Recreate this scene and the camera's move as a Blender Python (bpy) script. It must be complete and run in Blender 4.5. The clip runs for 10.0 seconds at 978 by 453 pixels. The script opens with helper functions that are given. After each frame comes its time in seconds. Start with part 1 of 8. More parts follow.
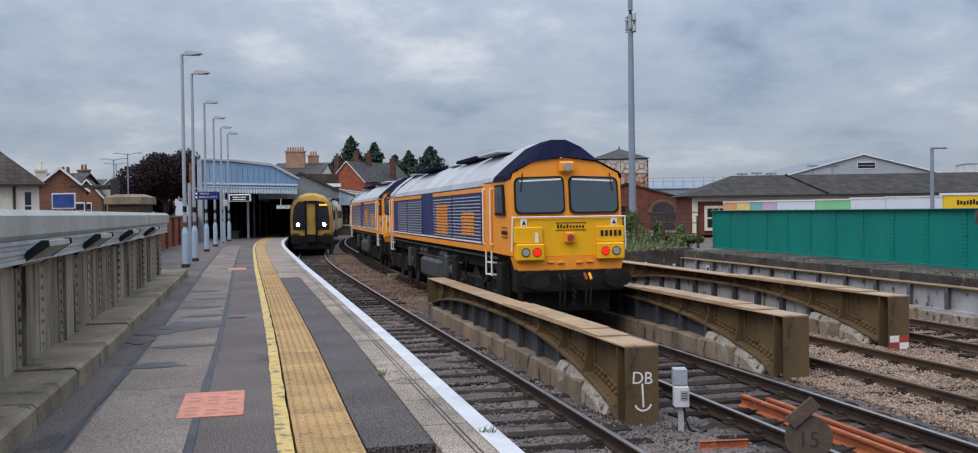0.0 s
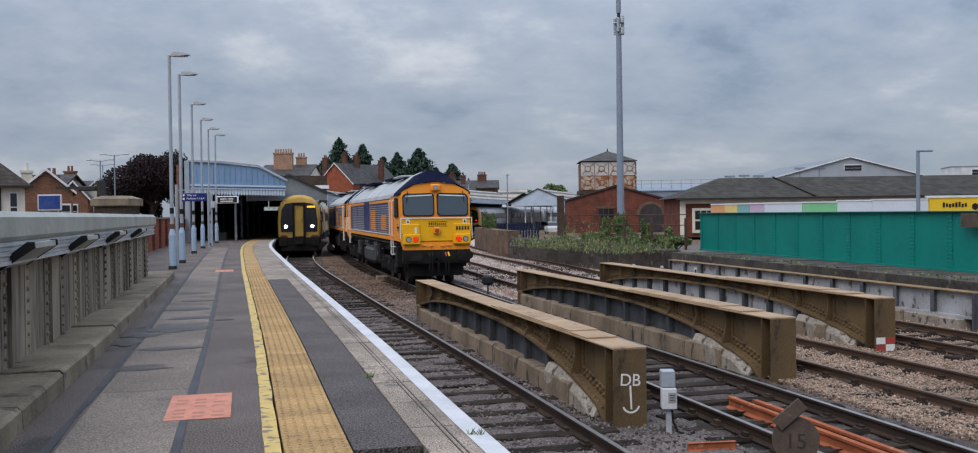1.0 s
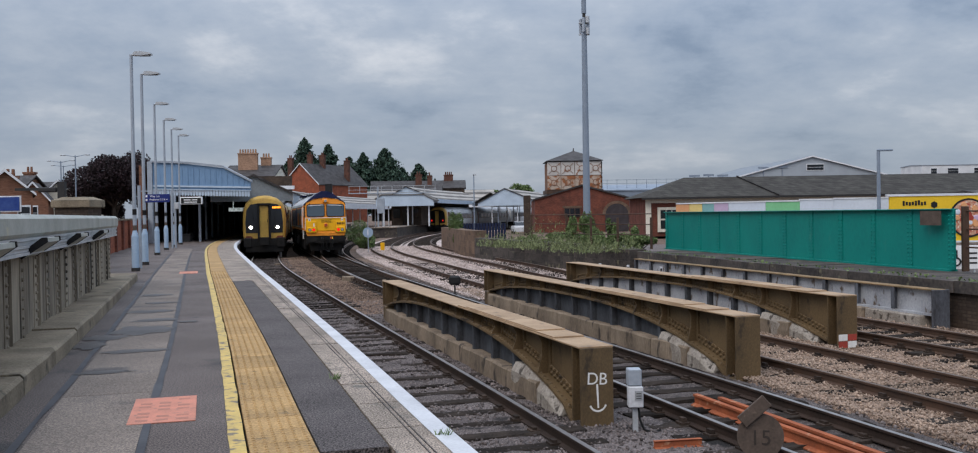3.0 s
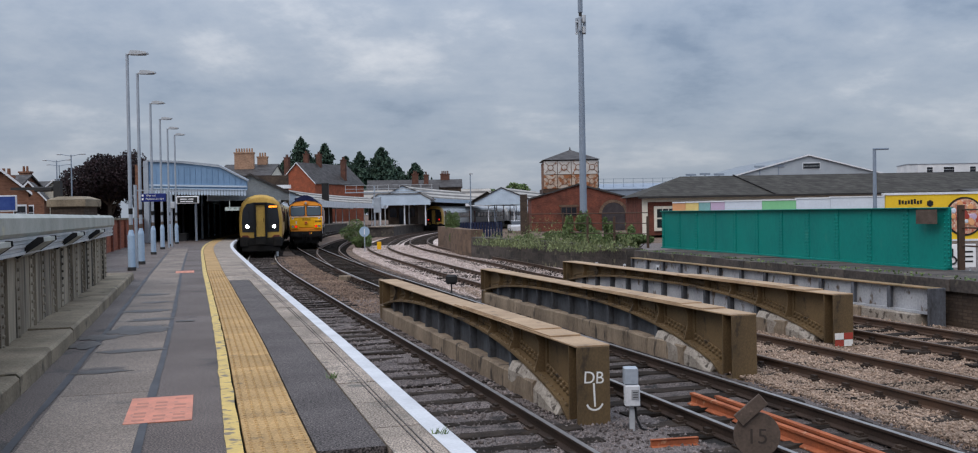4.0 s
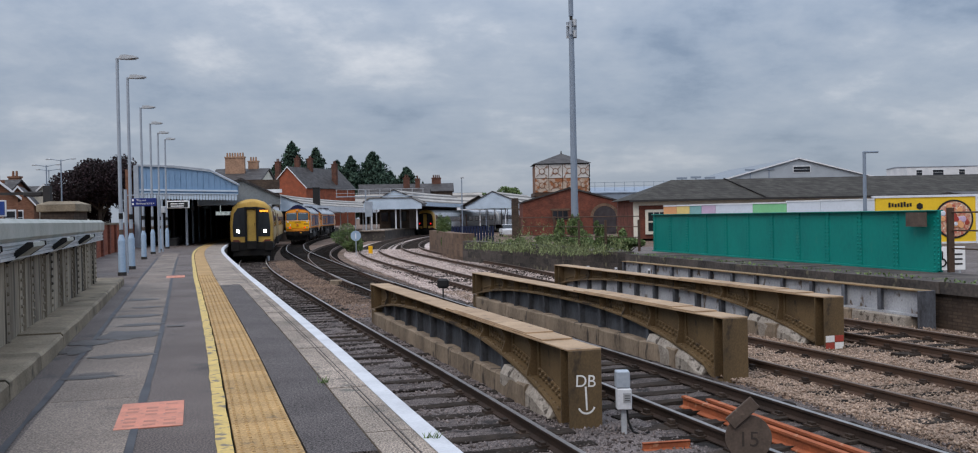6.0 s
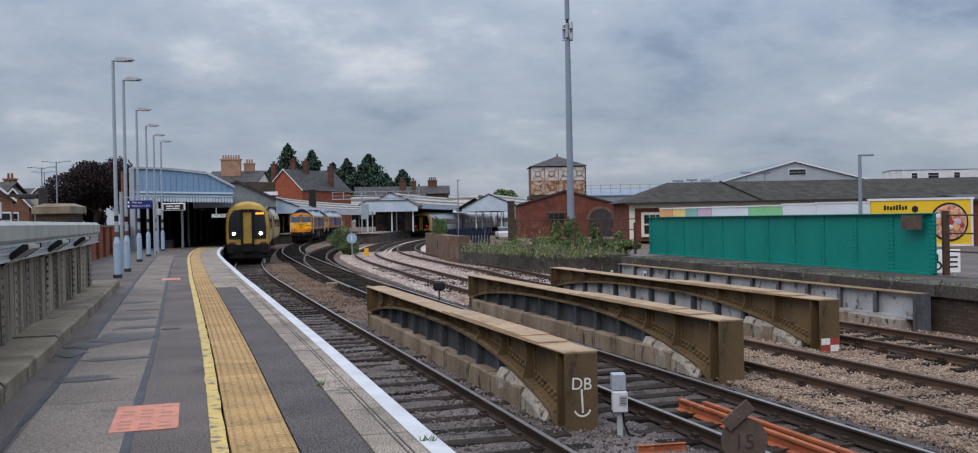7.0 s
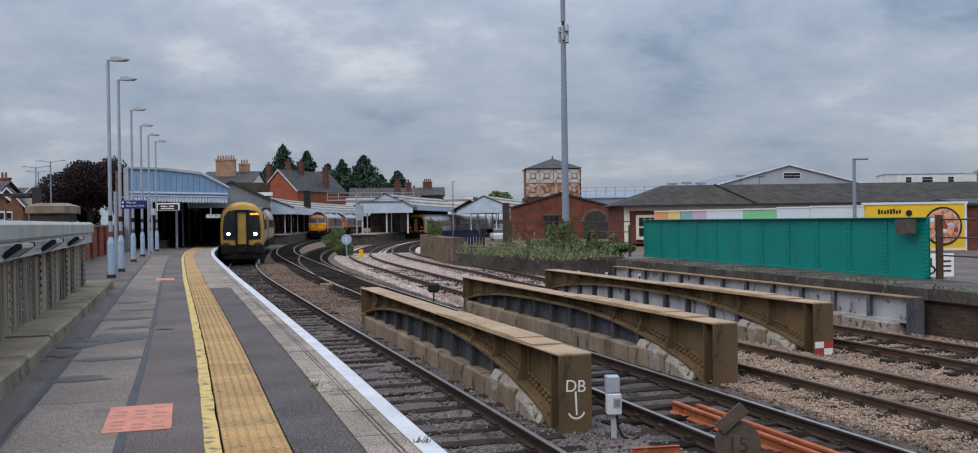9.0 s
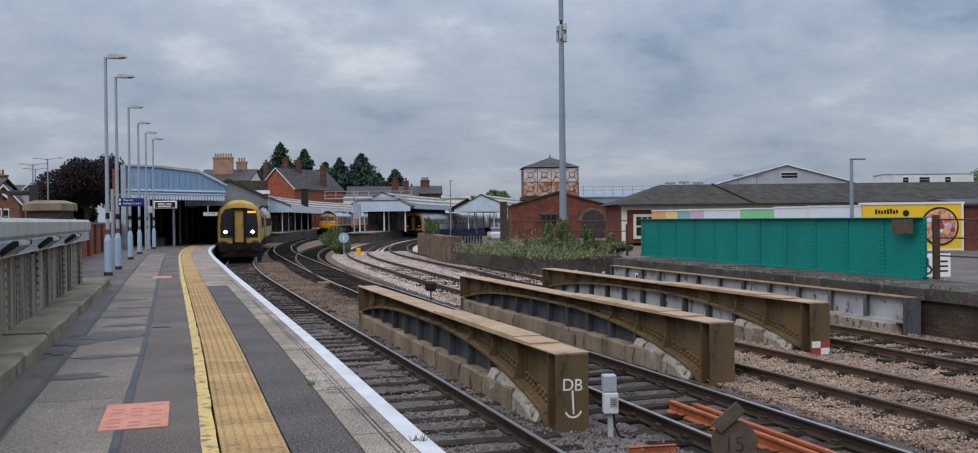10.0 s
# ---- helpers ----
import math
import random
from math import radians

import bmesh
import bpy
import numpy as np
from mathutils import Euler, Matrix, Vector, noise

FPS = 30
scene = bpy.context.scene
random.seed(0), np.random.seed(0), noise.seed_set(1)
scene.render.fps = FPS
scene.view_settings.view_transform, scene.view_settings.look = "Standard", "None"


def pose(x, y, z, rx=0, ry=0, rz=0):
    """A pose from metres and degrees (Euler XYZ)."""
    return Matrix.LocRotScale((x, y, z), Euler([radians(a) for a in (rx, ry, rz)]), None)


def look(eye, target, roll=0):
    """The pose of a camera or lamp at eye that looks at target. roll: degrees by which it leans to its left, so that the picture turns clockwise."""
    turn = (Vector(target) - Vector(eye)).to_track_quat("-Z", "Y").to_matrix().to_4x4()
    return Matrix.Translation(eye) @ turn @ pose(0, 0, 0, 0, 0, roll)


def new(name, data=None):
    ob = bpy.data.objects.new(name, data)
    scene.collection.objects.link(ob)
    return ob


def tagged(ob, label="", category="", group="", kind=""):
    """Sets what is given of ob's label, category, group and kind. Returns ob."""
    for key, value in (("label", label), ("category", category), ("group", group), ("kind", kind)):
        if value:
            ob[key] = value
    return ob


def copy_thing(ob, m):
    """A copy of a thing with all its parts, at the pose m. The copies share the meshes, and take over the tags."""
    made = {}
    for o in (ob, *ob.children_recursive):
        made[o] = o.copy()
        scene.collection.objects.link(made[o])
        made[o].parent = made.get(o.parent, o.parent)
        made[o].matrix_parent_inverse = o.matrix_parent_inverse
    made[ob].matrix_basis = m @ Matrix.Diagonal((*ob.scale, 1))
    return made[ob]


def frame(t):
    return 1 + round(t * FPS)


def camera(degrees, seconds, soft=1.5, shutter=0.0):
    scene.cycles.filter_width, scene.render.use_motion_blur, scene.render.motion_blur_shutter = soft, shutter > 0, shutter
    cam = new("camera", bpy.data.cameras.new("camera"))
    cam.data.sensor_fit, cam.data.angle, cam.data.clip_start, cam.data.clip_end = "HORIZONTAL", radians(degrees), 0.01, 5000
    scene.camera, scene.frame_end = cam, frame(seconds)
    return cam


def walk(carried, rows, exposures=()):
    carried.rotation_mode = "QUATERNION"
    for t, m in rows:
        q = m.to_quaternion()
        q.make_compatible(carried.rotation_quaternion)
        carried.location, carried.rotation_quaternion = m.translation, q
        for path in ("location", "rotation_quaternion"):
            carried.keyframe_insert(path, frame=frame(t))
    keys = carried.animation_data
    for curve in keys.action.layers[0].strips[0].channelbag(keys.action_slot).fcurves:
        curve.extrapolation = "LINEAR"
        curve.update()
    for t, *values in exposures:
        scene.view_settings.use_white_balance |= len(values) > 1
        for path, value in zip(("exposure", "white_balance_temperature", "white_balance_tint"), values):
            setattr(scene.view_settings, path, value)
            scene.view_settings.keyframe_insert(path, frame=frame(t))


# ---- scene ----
# ---- the camera and its way: hand-held on the platform, it pans to the right ----
cam = camera(53.67, 10.0, soft=1.1)
EYE = 1.45
TURNS = [(0.0, 2.233, -0.884, 0.802), (0.5, 2.019, -0.808, 0.770), (1.0, 1.539, -0.773, 0.738), (1.5, 1.417, -0.730, 0.707),
         (2.0, 0.897, -0.778, 0.775), (2.5, 0.0, -0.780, 0.850), (4.0, -0.634, -0.864, 1.010), (4.5, -0.732, -0.831, 1.027),
         (5.0, -0.896, -0.766, 1.054), (5.5, -1.029, -0.709, 1.120), (7.0, -1.380, -0.497, 1.113), (7.5, -1.501, -0.433, 1.052),
         (8.0, -1.590, -0.414, 0.970), (8.5, -1.640, -0.399, 0.884), (9.0, -1.687, -0.394, 0.813), (9.5, -1.735, -0.429, 0.675),
         (10.0, -1.839, -0.470, 0.634)]
walk(cam, [(t, pose(0, 0, EYE, 90 + tilt, 0, yaw) @ pose(0, 0, 0, 0, 0, -lean)) for t, yaw, tilt, lean in TURNS],
     [(0.0, 0.13, 6500, 12.0), (0.4, 0.03, 6500, 12.0), (1.0, 0.0, 6500, 12.0), (10.0, 0.0, 6500, 12.0)])

# ---- sky and light: a dull, overcast evening ----
world = bpy.data.worlds.new("overcast_sky")
scene.world = world
world.use_nodes = True


def build_sky():
    nt = world.node_tree
    nt.nodes.clear()
    n, ln = nt.nodes.new, nt.links.new
    out, bg = n("ShaderNodeOutputWorld"), n("ShaderNodeBackground")
    tc, sep = n("ShaderNodeTexCoord"), n("ShaderNodeSeparateXYZ")
    ln(tc.outputs["Generated"], sep.inputs[0])
    # cloud deck: the direction is projected onto a level sheet far above
    lift = n("ShaderNodeMath"); lift.operation = "MAXIMUM"; lift.inputs[1].default_value = 0.0
    ln(sep.outputs[2], lift.inputs[0])
    add = n("ShaderNodeMath"); add.inputs[1].default_value = 0.29
    ln(lift.outputs[0], add.inputs[0])
    comb = n("ShaderNodeCombineXYZ")
    for i in (0, 1):
        d = n("ShaderNodeMath"); d.operation = "DIVIDE"
        ln(sep.outputs[i], d.inputs[0]); ln(add.outputs[0], d.inputs[1]); ln(d.outputs[0], comb.inputs[i])
    big, small = n("ShaderNodeTexNoise"), n("ShaderNodeTexNoise")
    big.inputs["Scale"].default_value, big.inputs["Detail"].default_value, big.inputs["Roughness"].default_value = 0.95, 8, 0.56
    big.inputs["Distortion"].default_value = 0.6
    small.inputs["Scale"].default_value, small.inputs["Detail"].default_value, small.inputs["Roughness"].default_value = 3.1, 9, 0.6
    ln(comb.outputs[0], big.inputs["Vector"]); ln(comb.outputs[0], small.inputs["Vector"])
    mixf = n("ShaderNodeMath"); mixf.operation = "MULTIPLY_ADD"; mixf.inputs[1].default_value = 0.46
    ln(small.outputs[0], mixf.inputs[0])
    sc = n("ShaderNodeMath"); sc.operation = "MULTIPLY"; sc.inputs[1].default_value = 0.58
    ln(big.outputs[0], sc.inputs[0]); ln(sc.outputs[0], mixf.inputs[2])
    ramp = n("ShaderNodeValToRGB")
    el = ramp.color_ramp.elements
    el[0].position, el[0].color = 0.395, (0.210, 0.272, 0.368, 1)
    el[1].position, el[1].color = 0.655, (0.63, 0.66, 0.70, 1)
    for p, c in ((0.46, (0.300, 0.364, 0.458, 1)), (0.55, (0.392, 0.448, 0.526, 1))):
        e = el.new(p); e.color = c
    ln(mixf.outputs[0], ramp.inputs[0])
    # low down the deck thins into a pale band
    low = n("ShaderNodeMapRange"); low.inputs[1].default_value, low.inputs[2].default_value = 0.0, 0.16
    low.inputs[3].default_value, low.inputs[4].default_value = 0.48, 0.0
    ln(sep.outputs[2], low.inputs[0])
    pale = n("ShaderNodeMixRGB"); pale.inputs[2].default_value = (0.435, 0.515, 0.64, 1)
    ln(low.outputs[0], pale.inputs[0]); ln(ramp.outputs[0], pale.inputs[1])
    sky = n("ShaderNodeTexSky"); sky.sky_type = "NISHITA"; sky.sun_disc = False
    sky.sun_elevation, sky.sun_rotation = radians(38), radians(SUN_TURN)
    thin = n("ShaderNodeMixRGB"); thin.blend_type = "ADD"; thin.inputs[0].default_value = 0.012
    ln(pale.outputs[0], thin.inputs[1]); ln(sky.outputs[0], thin.inputs[2])
    # an overcast deck is brightest overhead
    steep = n("ShaderNodeMath"); steep.operation = "MULTIPLY_ADD"; steep.inputs[1].default_value, steep.inputs[2].default_value = 2.0, 1.2
    ln(lift.outputs[0], steep.inputs[0])
    up = n("ShaderNodeMath"); up.operation = "MULTIPLY_ADD"; up.inputs[2].default_value = 0.72
    ln(lift.outputs[0], up.inputs[0]); ln(steep.outputs[0], up.inputs[1]); ln(up.outputs[0], bg.inputs[1])
    ln(thin.outputs[0], bg.inputs[0]); ln(bg.outputs[0], out.inputs[0])


SUN_TURN = 215
build_sky()
sun = new("sun", bpy.data.lights.new("sun", "SUN"))
sun.data.energy, sun.data.angle, sun.data.color = 1.45, radians(40), (1.0, 0.88, 0.76)
sun.matrix_basis = look((-20, -28, 40), (0, 0, 0))
scene.view_settings.exposure = 0.0


# ---- materials ----
def mat(name, a, b=None, rough=0.75, metal=0.0, scale=1.5, fine=30.0, bump=0.15, rnd=0.0, island=0.0, streak=0.0, glow=0.0,
        rough_var=0.12, spots=None, spot_at=0.62, spec=0.22, grain=0.4, speck=0.0):
    """A worn surface: two noises mix colours a and b, a third adds spots of another colour; relief from the finer one."""
    m = bpy.data.materials.new(name)
    m.use_nodes = True
    nt = m.node_tree
    n, ln = nt.nodes.new, nt.links.new
    p = nt.nodes["Principled BSDF"]
    b = b or tuple(v * 0.72 for v in a)
    tc, mp = n("ShaderNodeTexCoord"), n("ShaderNodeMapping")
    ln(tc.outputs["Object"], mp.inputs[0])
    mp.inputs["Scale"].default_value = (1, 1, 1 - streak)
    n1, n2 = n("ShaderNodeTexNoise"), n("ShaderNodeTexNoise")
    for q, s, d in ((n1, scale, 6), (n2, fine, 4)):
        q.inputs["Scale"].default_value, q.inputs["Detail"].default_value = s, d
        ln(mp.outputs[0], q.inputs["Vector"])
    if rnd:
        oi, off = n("ShaderNodeObjectInfo"), n("ShaderNodeVectorMath")
        off.operation = "SCALE"; off.inputs["Scale"].default_value = 37.0
        comb = n("ShaderNodeCombineXYZ")
        ln(oi.outputs["Random"], comb.inputs[0]); ln(oi.outputs["Random"], comb.inputs[1])
        ln(comb.outputs[0], off.inputs[0]); ln(off.outputs[0], mp.inputs["Location"])
    mx = n("ShaderNodeMath"); mx.operation = "MULTIPLY_ADD"; mx.inputs[1].default_value = grain
    h = n("ShaderNodeMath"); h.operation = "MULTIPLY"; h.inputs[1].default_value = 1 - grain
    ln(n1.outputs[0], h.inputs[0]); ln(n2.outputs[0], mx.inputs[0]); ln(h.outputs[0], mx.inputs[2])
    rg = n("ShaderNodeMapRange"); rg.inputs[1].default_value, rg.inputs[2].default_value = 0.36, 0.64
    ln(mx.outputs[0], rg.inputs[0])
    mix = n("ShaderNodeMixRGB"); mix.inputs[1].default_value, mix.inputs[2].default_value = (*a, 1), (*b, 1)
    ln(rg.outputs[0], mix.inputs[0])
    col = mix.outputs[0]
    if spots:
        n3 = n("ShaderNodeTexNoise"); n3.inputs["Scale"].default_value, n3.inputs["Detail"].default_value = scale * 2.3, 8
        ln(mp.outputs[0], n3.inputs["Vector"])
        r3 = n("ShaderNodeMapRange"); r3.inputs[1].default_value, r3.inputs[2].default_value = spot_at, spot_at + 0.08
        ln(n3.outputs[0], r3.inputs[0])
        m3 = n("ShaderNodeMixRGB"); m3.inputs[2].default_value = (*spots, 1)
        ln(r3.outputs[0], m3.inputs[0]); ln(col, m3.inputs[1]); col = m3.outputs[0]
    if speck:
        n4 = n("ShaderNodeTexNoise"); n4.inputs["Scale"].default_value, n4.inputs["Detail"].default_value = 75, 3
        ln(tc.outputs["Object"], n4.inputs["Vector"])
        r4 = n("ShaderNodeMapRange"); r4.inputs[1].default_value, r4.inputs[2].default_value = 0.40, 0.62
        r4.inputs[3].default_value, r4.inputs[4].default_value = 1 - speck, 1 + speck
        ln(n4.outputs[0], r4.inputs[0])
        h4 = n("ShaderNodeHueSaturation"); ln(r4.outputs[0], h4.inputs["Value"]); ln(col, h4.inputs["Color"]); col = h4.outputs[0]
    for amount, kind in ((rnd, "o"), (island, "i")):
        if amount:
            src = n("ShaderNodeObjectInfo").outputs["Random"] if kind == "o" else n("ShaderNodeNewGeometry").outputs["Random Per Island"]
            v = n("ShaderNodeMapRange"); v.inputs[3].default_value, v.inputs[4].default_value = 1 - amount, 1 + amount
            ln(src, v.inputs[0])
            hs = n("ShaderNodeHueSaturation"); ln(v.outputs[0], hs.inputs["Value"]); ln(col, hs.inputs["Color"]); col = hs.outputs[0]
    ln(col, p.inputs["Base Color"])
    rr = n("ShaderNodeMapRange"); rr.inputs[3].default_value, rr.inputs[4].default_value = max(0.03, rough - rough_var), min(1, rough + rough_var)
    ln(n1.outputs[0], rr.inputs[0]); ln(rr.outputs[0], p.inputs["Roughness"])
    p.inputs["Metallic"].default_value = metal
    p.inputs["Specular IOR Level"].default_value = spec
    if bump:
        bp = n("ShaderNodeBump"); bp.inputs["Strength"].default_value, bp.inputs["Distance"].default_value = bump, 0.02
        ln(mx.outputs[0], bp.inputs["Height"]); ln(bp.outputs[0], p.inputs["Normal"])
    if glow:
        ln(col, p.inputs["Emission Color"]); p.inputs["Emission Strength"].default_value = glow
    return m


def glass(name, tint, rough=0.05):
    m = bpy.data.materials.new(name)
    m.use_nodes = True
    p = m.node_tree.nodes["Principled BSDF"]
    p.inputs["Base Color"].default_value, p.inputs["Roughness"].default_value = (*tint, 1), rough
    p.inputs["Specular IOR Level"].default_value = 0.5
    return m


def courses(name, a, b, mortar, wide=0.225, tall=0.075, gap=0.011, rough=0.85):
    """Brickwork or slating too far off to be picked apart."""
    m = mat(name, a, b, rough=rough, scale=1.2, fine=14, bump=0.1)
    nt = m.node_tree
    n, ln = nt.nodes.new, nt.links.new
    p = nt.nodes["Principled BSDF"]
    old = p.inputs["Base Color"].links[0].from_socket
    tc, sep, comb, add = n("ShaderNodeTexCoord"), n("ShaderNodeSeparateXYZ"), n("ShaderNodeCombineXYZ"), n("ShaderNodeMath")
    ln(tc.outputs["Object"], sep.inputs[0])
    ln(sep.outputs[0], add.inputs[0]); ln(sep.outputs[1], add.inputs[1])
    ln(add.outputs[0], comb.inputs[0]); ln(sep.outputs[2], comb.inputs[1])
    br = n("ShaderNodeTexBrick")
    br.inputs["Scale"].default_value = 1.0
    br.inputs["Brick Width"].default_value, br.inputs["Row Height"].default_value = wide, tall
    br.inputs["Mortar Size"].default_value = gap
    br.inputs["Color1"].default_value, br.inputs["Color2"].default_value = (1, 1, 1, 1), (0.62, 0.6, 0.6, 1)
    br.inputs["Mortar"].default_value = (*[c for c in mortar], 1)
    ln(comb.outputs[0], br.inputs["Vector"])
    mul = n("ShaderNodeMixRGB"); mul.blend_type = "MULTIPLY"; mul.inputs[0].default_value = 1.0
    ln(old, mul.inputs[1]); ln(br.outputs["Color"], mul.inputs[2]); ln(mul.outputs[0], p.inputs["Base Color"])
    return m


M = {}
M["ballast"] = mat("ballast", (0.19, 0.128, 0.092), (0.07, 0.050, 0.040), rough=0.95, scale=0.7, fine=22, bump=1.0, speck=0.5)
M["rust_chips"] = mat("rust_chips", (0.235, 0.160, 0.118), (0.105, 0.074, 0.056), rough=0.9, scale=0.6, fine=9, bump=0.2, island=0.55)
M["tan_chips"] = mat("tan_chips", (0.37, 0.275, 0.21), (0.20, 0.15, 0.115), rough=0.9, scale=0.6, fine=9, bump=0.2, island=0.4)
M["tan_bed"] = mat("tan_bed", (0.32, 0.225, 0.165), (0.13, 0.090, 0.068), rough=0.95, scale=0.8, fine=36, bump=0.9, grain=0.6, speck=0.55, spots=(0.24, 0.10, 0.055), spot_at=0.66)
M["weeds_green"] = mat("weeds_green", (0.20, 0.225, 0.105), (0.095, 0.12, 0.055), rough=0.8, bump=0, island=0.5)
M["pale_chips"] = mat("pale_chips", (0.54, 0.445, 0.405), (0.35, 0.285, 0.255), rough=0.9, scale=0.6, fine=9, bump=0.2, island=0.35)
M["dark_chips"] = mat("dark_chips", (0.185, 0.156, 0.148), (0.075, 0.063, 0.060), rough=0.85, scale=0.8, fine=9, bump=0.2, island=0.6)
M["grey_bed"] = mat("grey_bed", (0.172, 0.144, 0.136), (0.058, 0.048, 0.045), rough=0.92, scale=0.9, fine=45, bump=1.0, grain=0.55, speck=0.75, spots=(0.028, 0.024, 0.023), spot_at=0.58)
M["pale_bed"] = mat("pale_bed", (0.52, 0.43, 0.39), (0.30, 0.245, 0.22), rough=0.95, scale=0.6, fine=16, bump=0.8, grain=0.6, speck=0.4)
M["timber"] = mat("timber", (0.014, 0.012, 0.011), (0.044, 0.035, 0.029), rough=0.9, spec=0.05, scale=3, fine=40, bump=0.6, rnd=0.5)
M["rail_side"] = mat("rail_side", (0.060, 0.042, 0.033), (0.105, 0.062, 0.042), rough=0.7, metal=0.3, scale=2, fine=40, bump=0.2)
M["rail_dark"] = mat("rail_dark", (0.026, 0.020, 0.017), (0.050, 0.034, 0.027), rough=0.8, spec=0.1, scale=2, fine=40, bump=0.2)
M["oily_bed"] = mat("oily_bed", (0.120, 0.098, 0.090), (0.036, 0.030, 0.028), rough=0.85, scale=0.9, fine=45, bump=1.0, grain=0.55, speck=0.75, spots=(0.018, 0.016, 0.015), spot_at=0.55)
M["rail_top"] = mat("rail_top", (0.42, 0.40, 0.385), (0.27, 0.25, 0.24), rough=0.38, metal=0.85, scale=6, fine=60, bump=0.02)
M["rail_dull"] = mat("rail_dull", (0.17, 0.125, 0.10), (0.12, 0.085, 0.065), rough=0.5, metal=0.5, scale=6, fine=60, bump=0.02)
M["rusty_rail"] = mat("rusty_rail", (0.36, 0.105, 0.042), (0.22, 0.07, 0.035), rough=0.85, scale=4, fine=40, bump=0.2, spots=(0.42, 0.22, 0.13))
M["chair_iron"] = mat("chair_iron", (0.028, 0.022, 0.019), (0.060, 0.042, 0.032), rough=0.8, spec=0.1, island=0.3)
M["asphalt"] = mat("asphalt", (0.136, 0.107, 0.094), (0.072, 0.058, 0.051), rough=0.62, speck=0.65, scale=0.6, fine=85, bump=0.7, spots=(0.052, 0.046, 0.043), spot_at=0.62, rough_var=0.2, grain=0.55)
M["new_asphalt"] = mat("new_asphalt", (0.112, 0.095, 0.090), (0.054, 0.047, 0.046), rough=0.72, speck=0.75, scale=1.3, fine=85, bump=0.8, grain=0.65)
M["old_concrete"] = mat("old_concrete", (0.215, 0.172, 0.138), (0.122, 0.098, 0.082), rough=0.62, speck=0.45, scale=0.6, fine=75, bump=0.4, rnd=0.05, spots=(0.085, 0.072, 0.065), spot_at=0.58, rough_var=0.2, grain=0.5)
M["tar_joint"] = mat("tar_joint", (0.05, 0.05, 0.055), (0.035, 0.035, 0.04), rough=0.5, scale=2, bump=0.2)
M["coping"] = mat("coping", (0.34, 0.28, 0.23), (0.16, 0.135, 0.112), rough=0.8, speck=0.6, scale=1.5, fine=90, bump=0.6, rnd=0.12, spots=(0.13, 0.12, 0.105), spot_at=0.6)
M["white_paint"] = mat("white_paint", (0.56, 0.57, 0.59), (0.42, 0.43, 0.45), rough=0.6, scale=2.5, fine=50, bump=0.15, spots=(0.38, 0.37, 0.35), spot_at=0.68)
M["tactile"] = mat("tactile", (0.42, 0.265, 0.11), (0.27, 0.175, 0.08), rough=0.75, speck=0.2, scale=2.2, fine=60, bump=0.3, rnd=0.14, spots=(0.20, 0.14, 0.075), spot_at=0.62)
M["yellow_paint"] = mat("yellow_paint", (0.60, 0.43, 0.13), (0.42, 0.31, 0.12), rough=0.65, scale=4, fine=50, bump=0.2, spots=(0.17, 0.145, 0.11), spot_at=0.54)
M["orange_paint"] = mat("orange_paint", (0.60, 0.23, 0.155), (0.42, 0.19, 0.135), rough=0.65, scale=6, fine=70, bump=0.25, spots=(0.24, 0.15, 0.12), spot_at=0.6)
M["kerb"] = mat("kerb", (0.275, 0.225, 0.160), (0.115, 0.093, 0.066), rough=0.8, scale=1.3, fine=40, bump=0.4, rnd=0.12, spots=(0.070, 0.060, 0.044), spot_at=0.58)
M["parapet_steel"] = mat("parapet_steel", (0.33, 0.285, 0.22), (0.115, 0.095, 0.072), rough=0.7, scale=1.5, fine=18, bump=0.2, streak=0.88, spots=(0.055, 0.048, 0.038), spot_at=0.55)
M["parapet_cap"] = mat("parapet_cap", (0.40, 0.41, 0.38), (0.27, 0.28, 0.25), rough=0.5, scale=1.5, fine=25, bump=0.2, spots=(0.44, 0.42, 0.30), spot_at=0.66)
M["galvanised"] = mat("galvanised", (0.50, 0.52, 0.54), (0.34, 0.36, 0.38), rough=0.45, metal=0.25, scale=3, fine=30, bump=0.08)
M["black_steel"] = mat("black_steel", (0.022, 0.022, 0.024), (0.04, 0.038, 0.036), rough=0.55, scale=3, fine=30, bump=0.1)
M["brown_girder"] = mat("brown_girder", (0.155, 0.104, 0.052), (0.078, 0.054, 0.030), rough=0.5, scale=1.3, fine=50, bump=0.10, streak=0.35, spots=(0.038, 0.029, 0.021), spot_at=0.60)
# paler tan than brown_girder, for the top flanges only
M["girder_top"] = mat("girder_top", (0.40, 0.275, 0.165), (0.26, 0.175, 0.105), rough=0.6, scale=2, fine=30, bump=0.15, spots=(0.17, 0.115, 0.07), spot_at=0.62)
M["dark_bracket"] = mat("dark_bracket", (0.070, 0.078, 0.090), (0.028, 0.028, 0.031), rough=0.65, scale=2, fine=25, bump=0.2, streak=0.5)
M["plinth"] = mat("plinth", (0.27, 0.21, 0.15), (0.115, 0.088, 0.064), rough=0.88, scale=1.8, fine=34, bump=0.4, rnd=0.12, streak=0.6, spots=(0.055, 0.044, 0.036), spot_at=0.60)
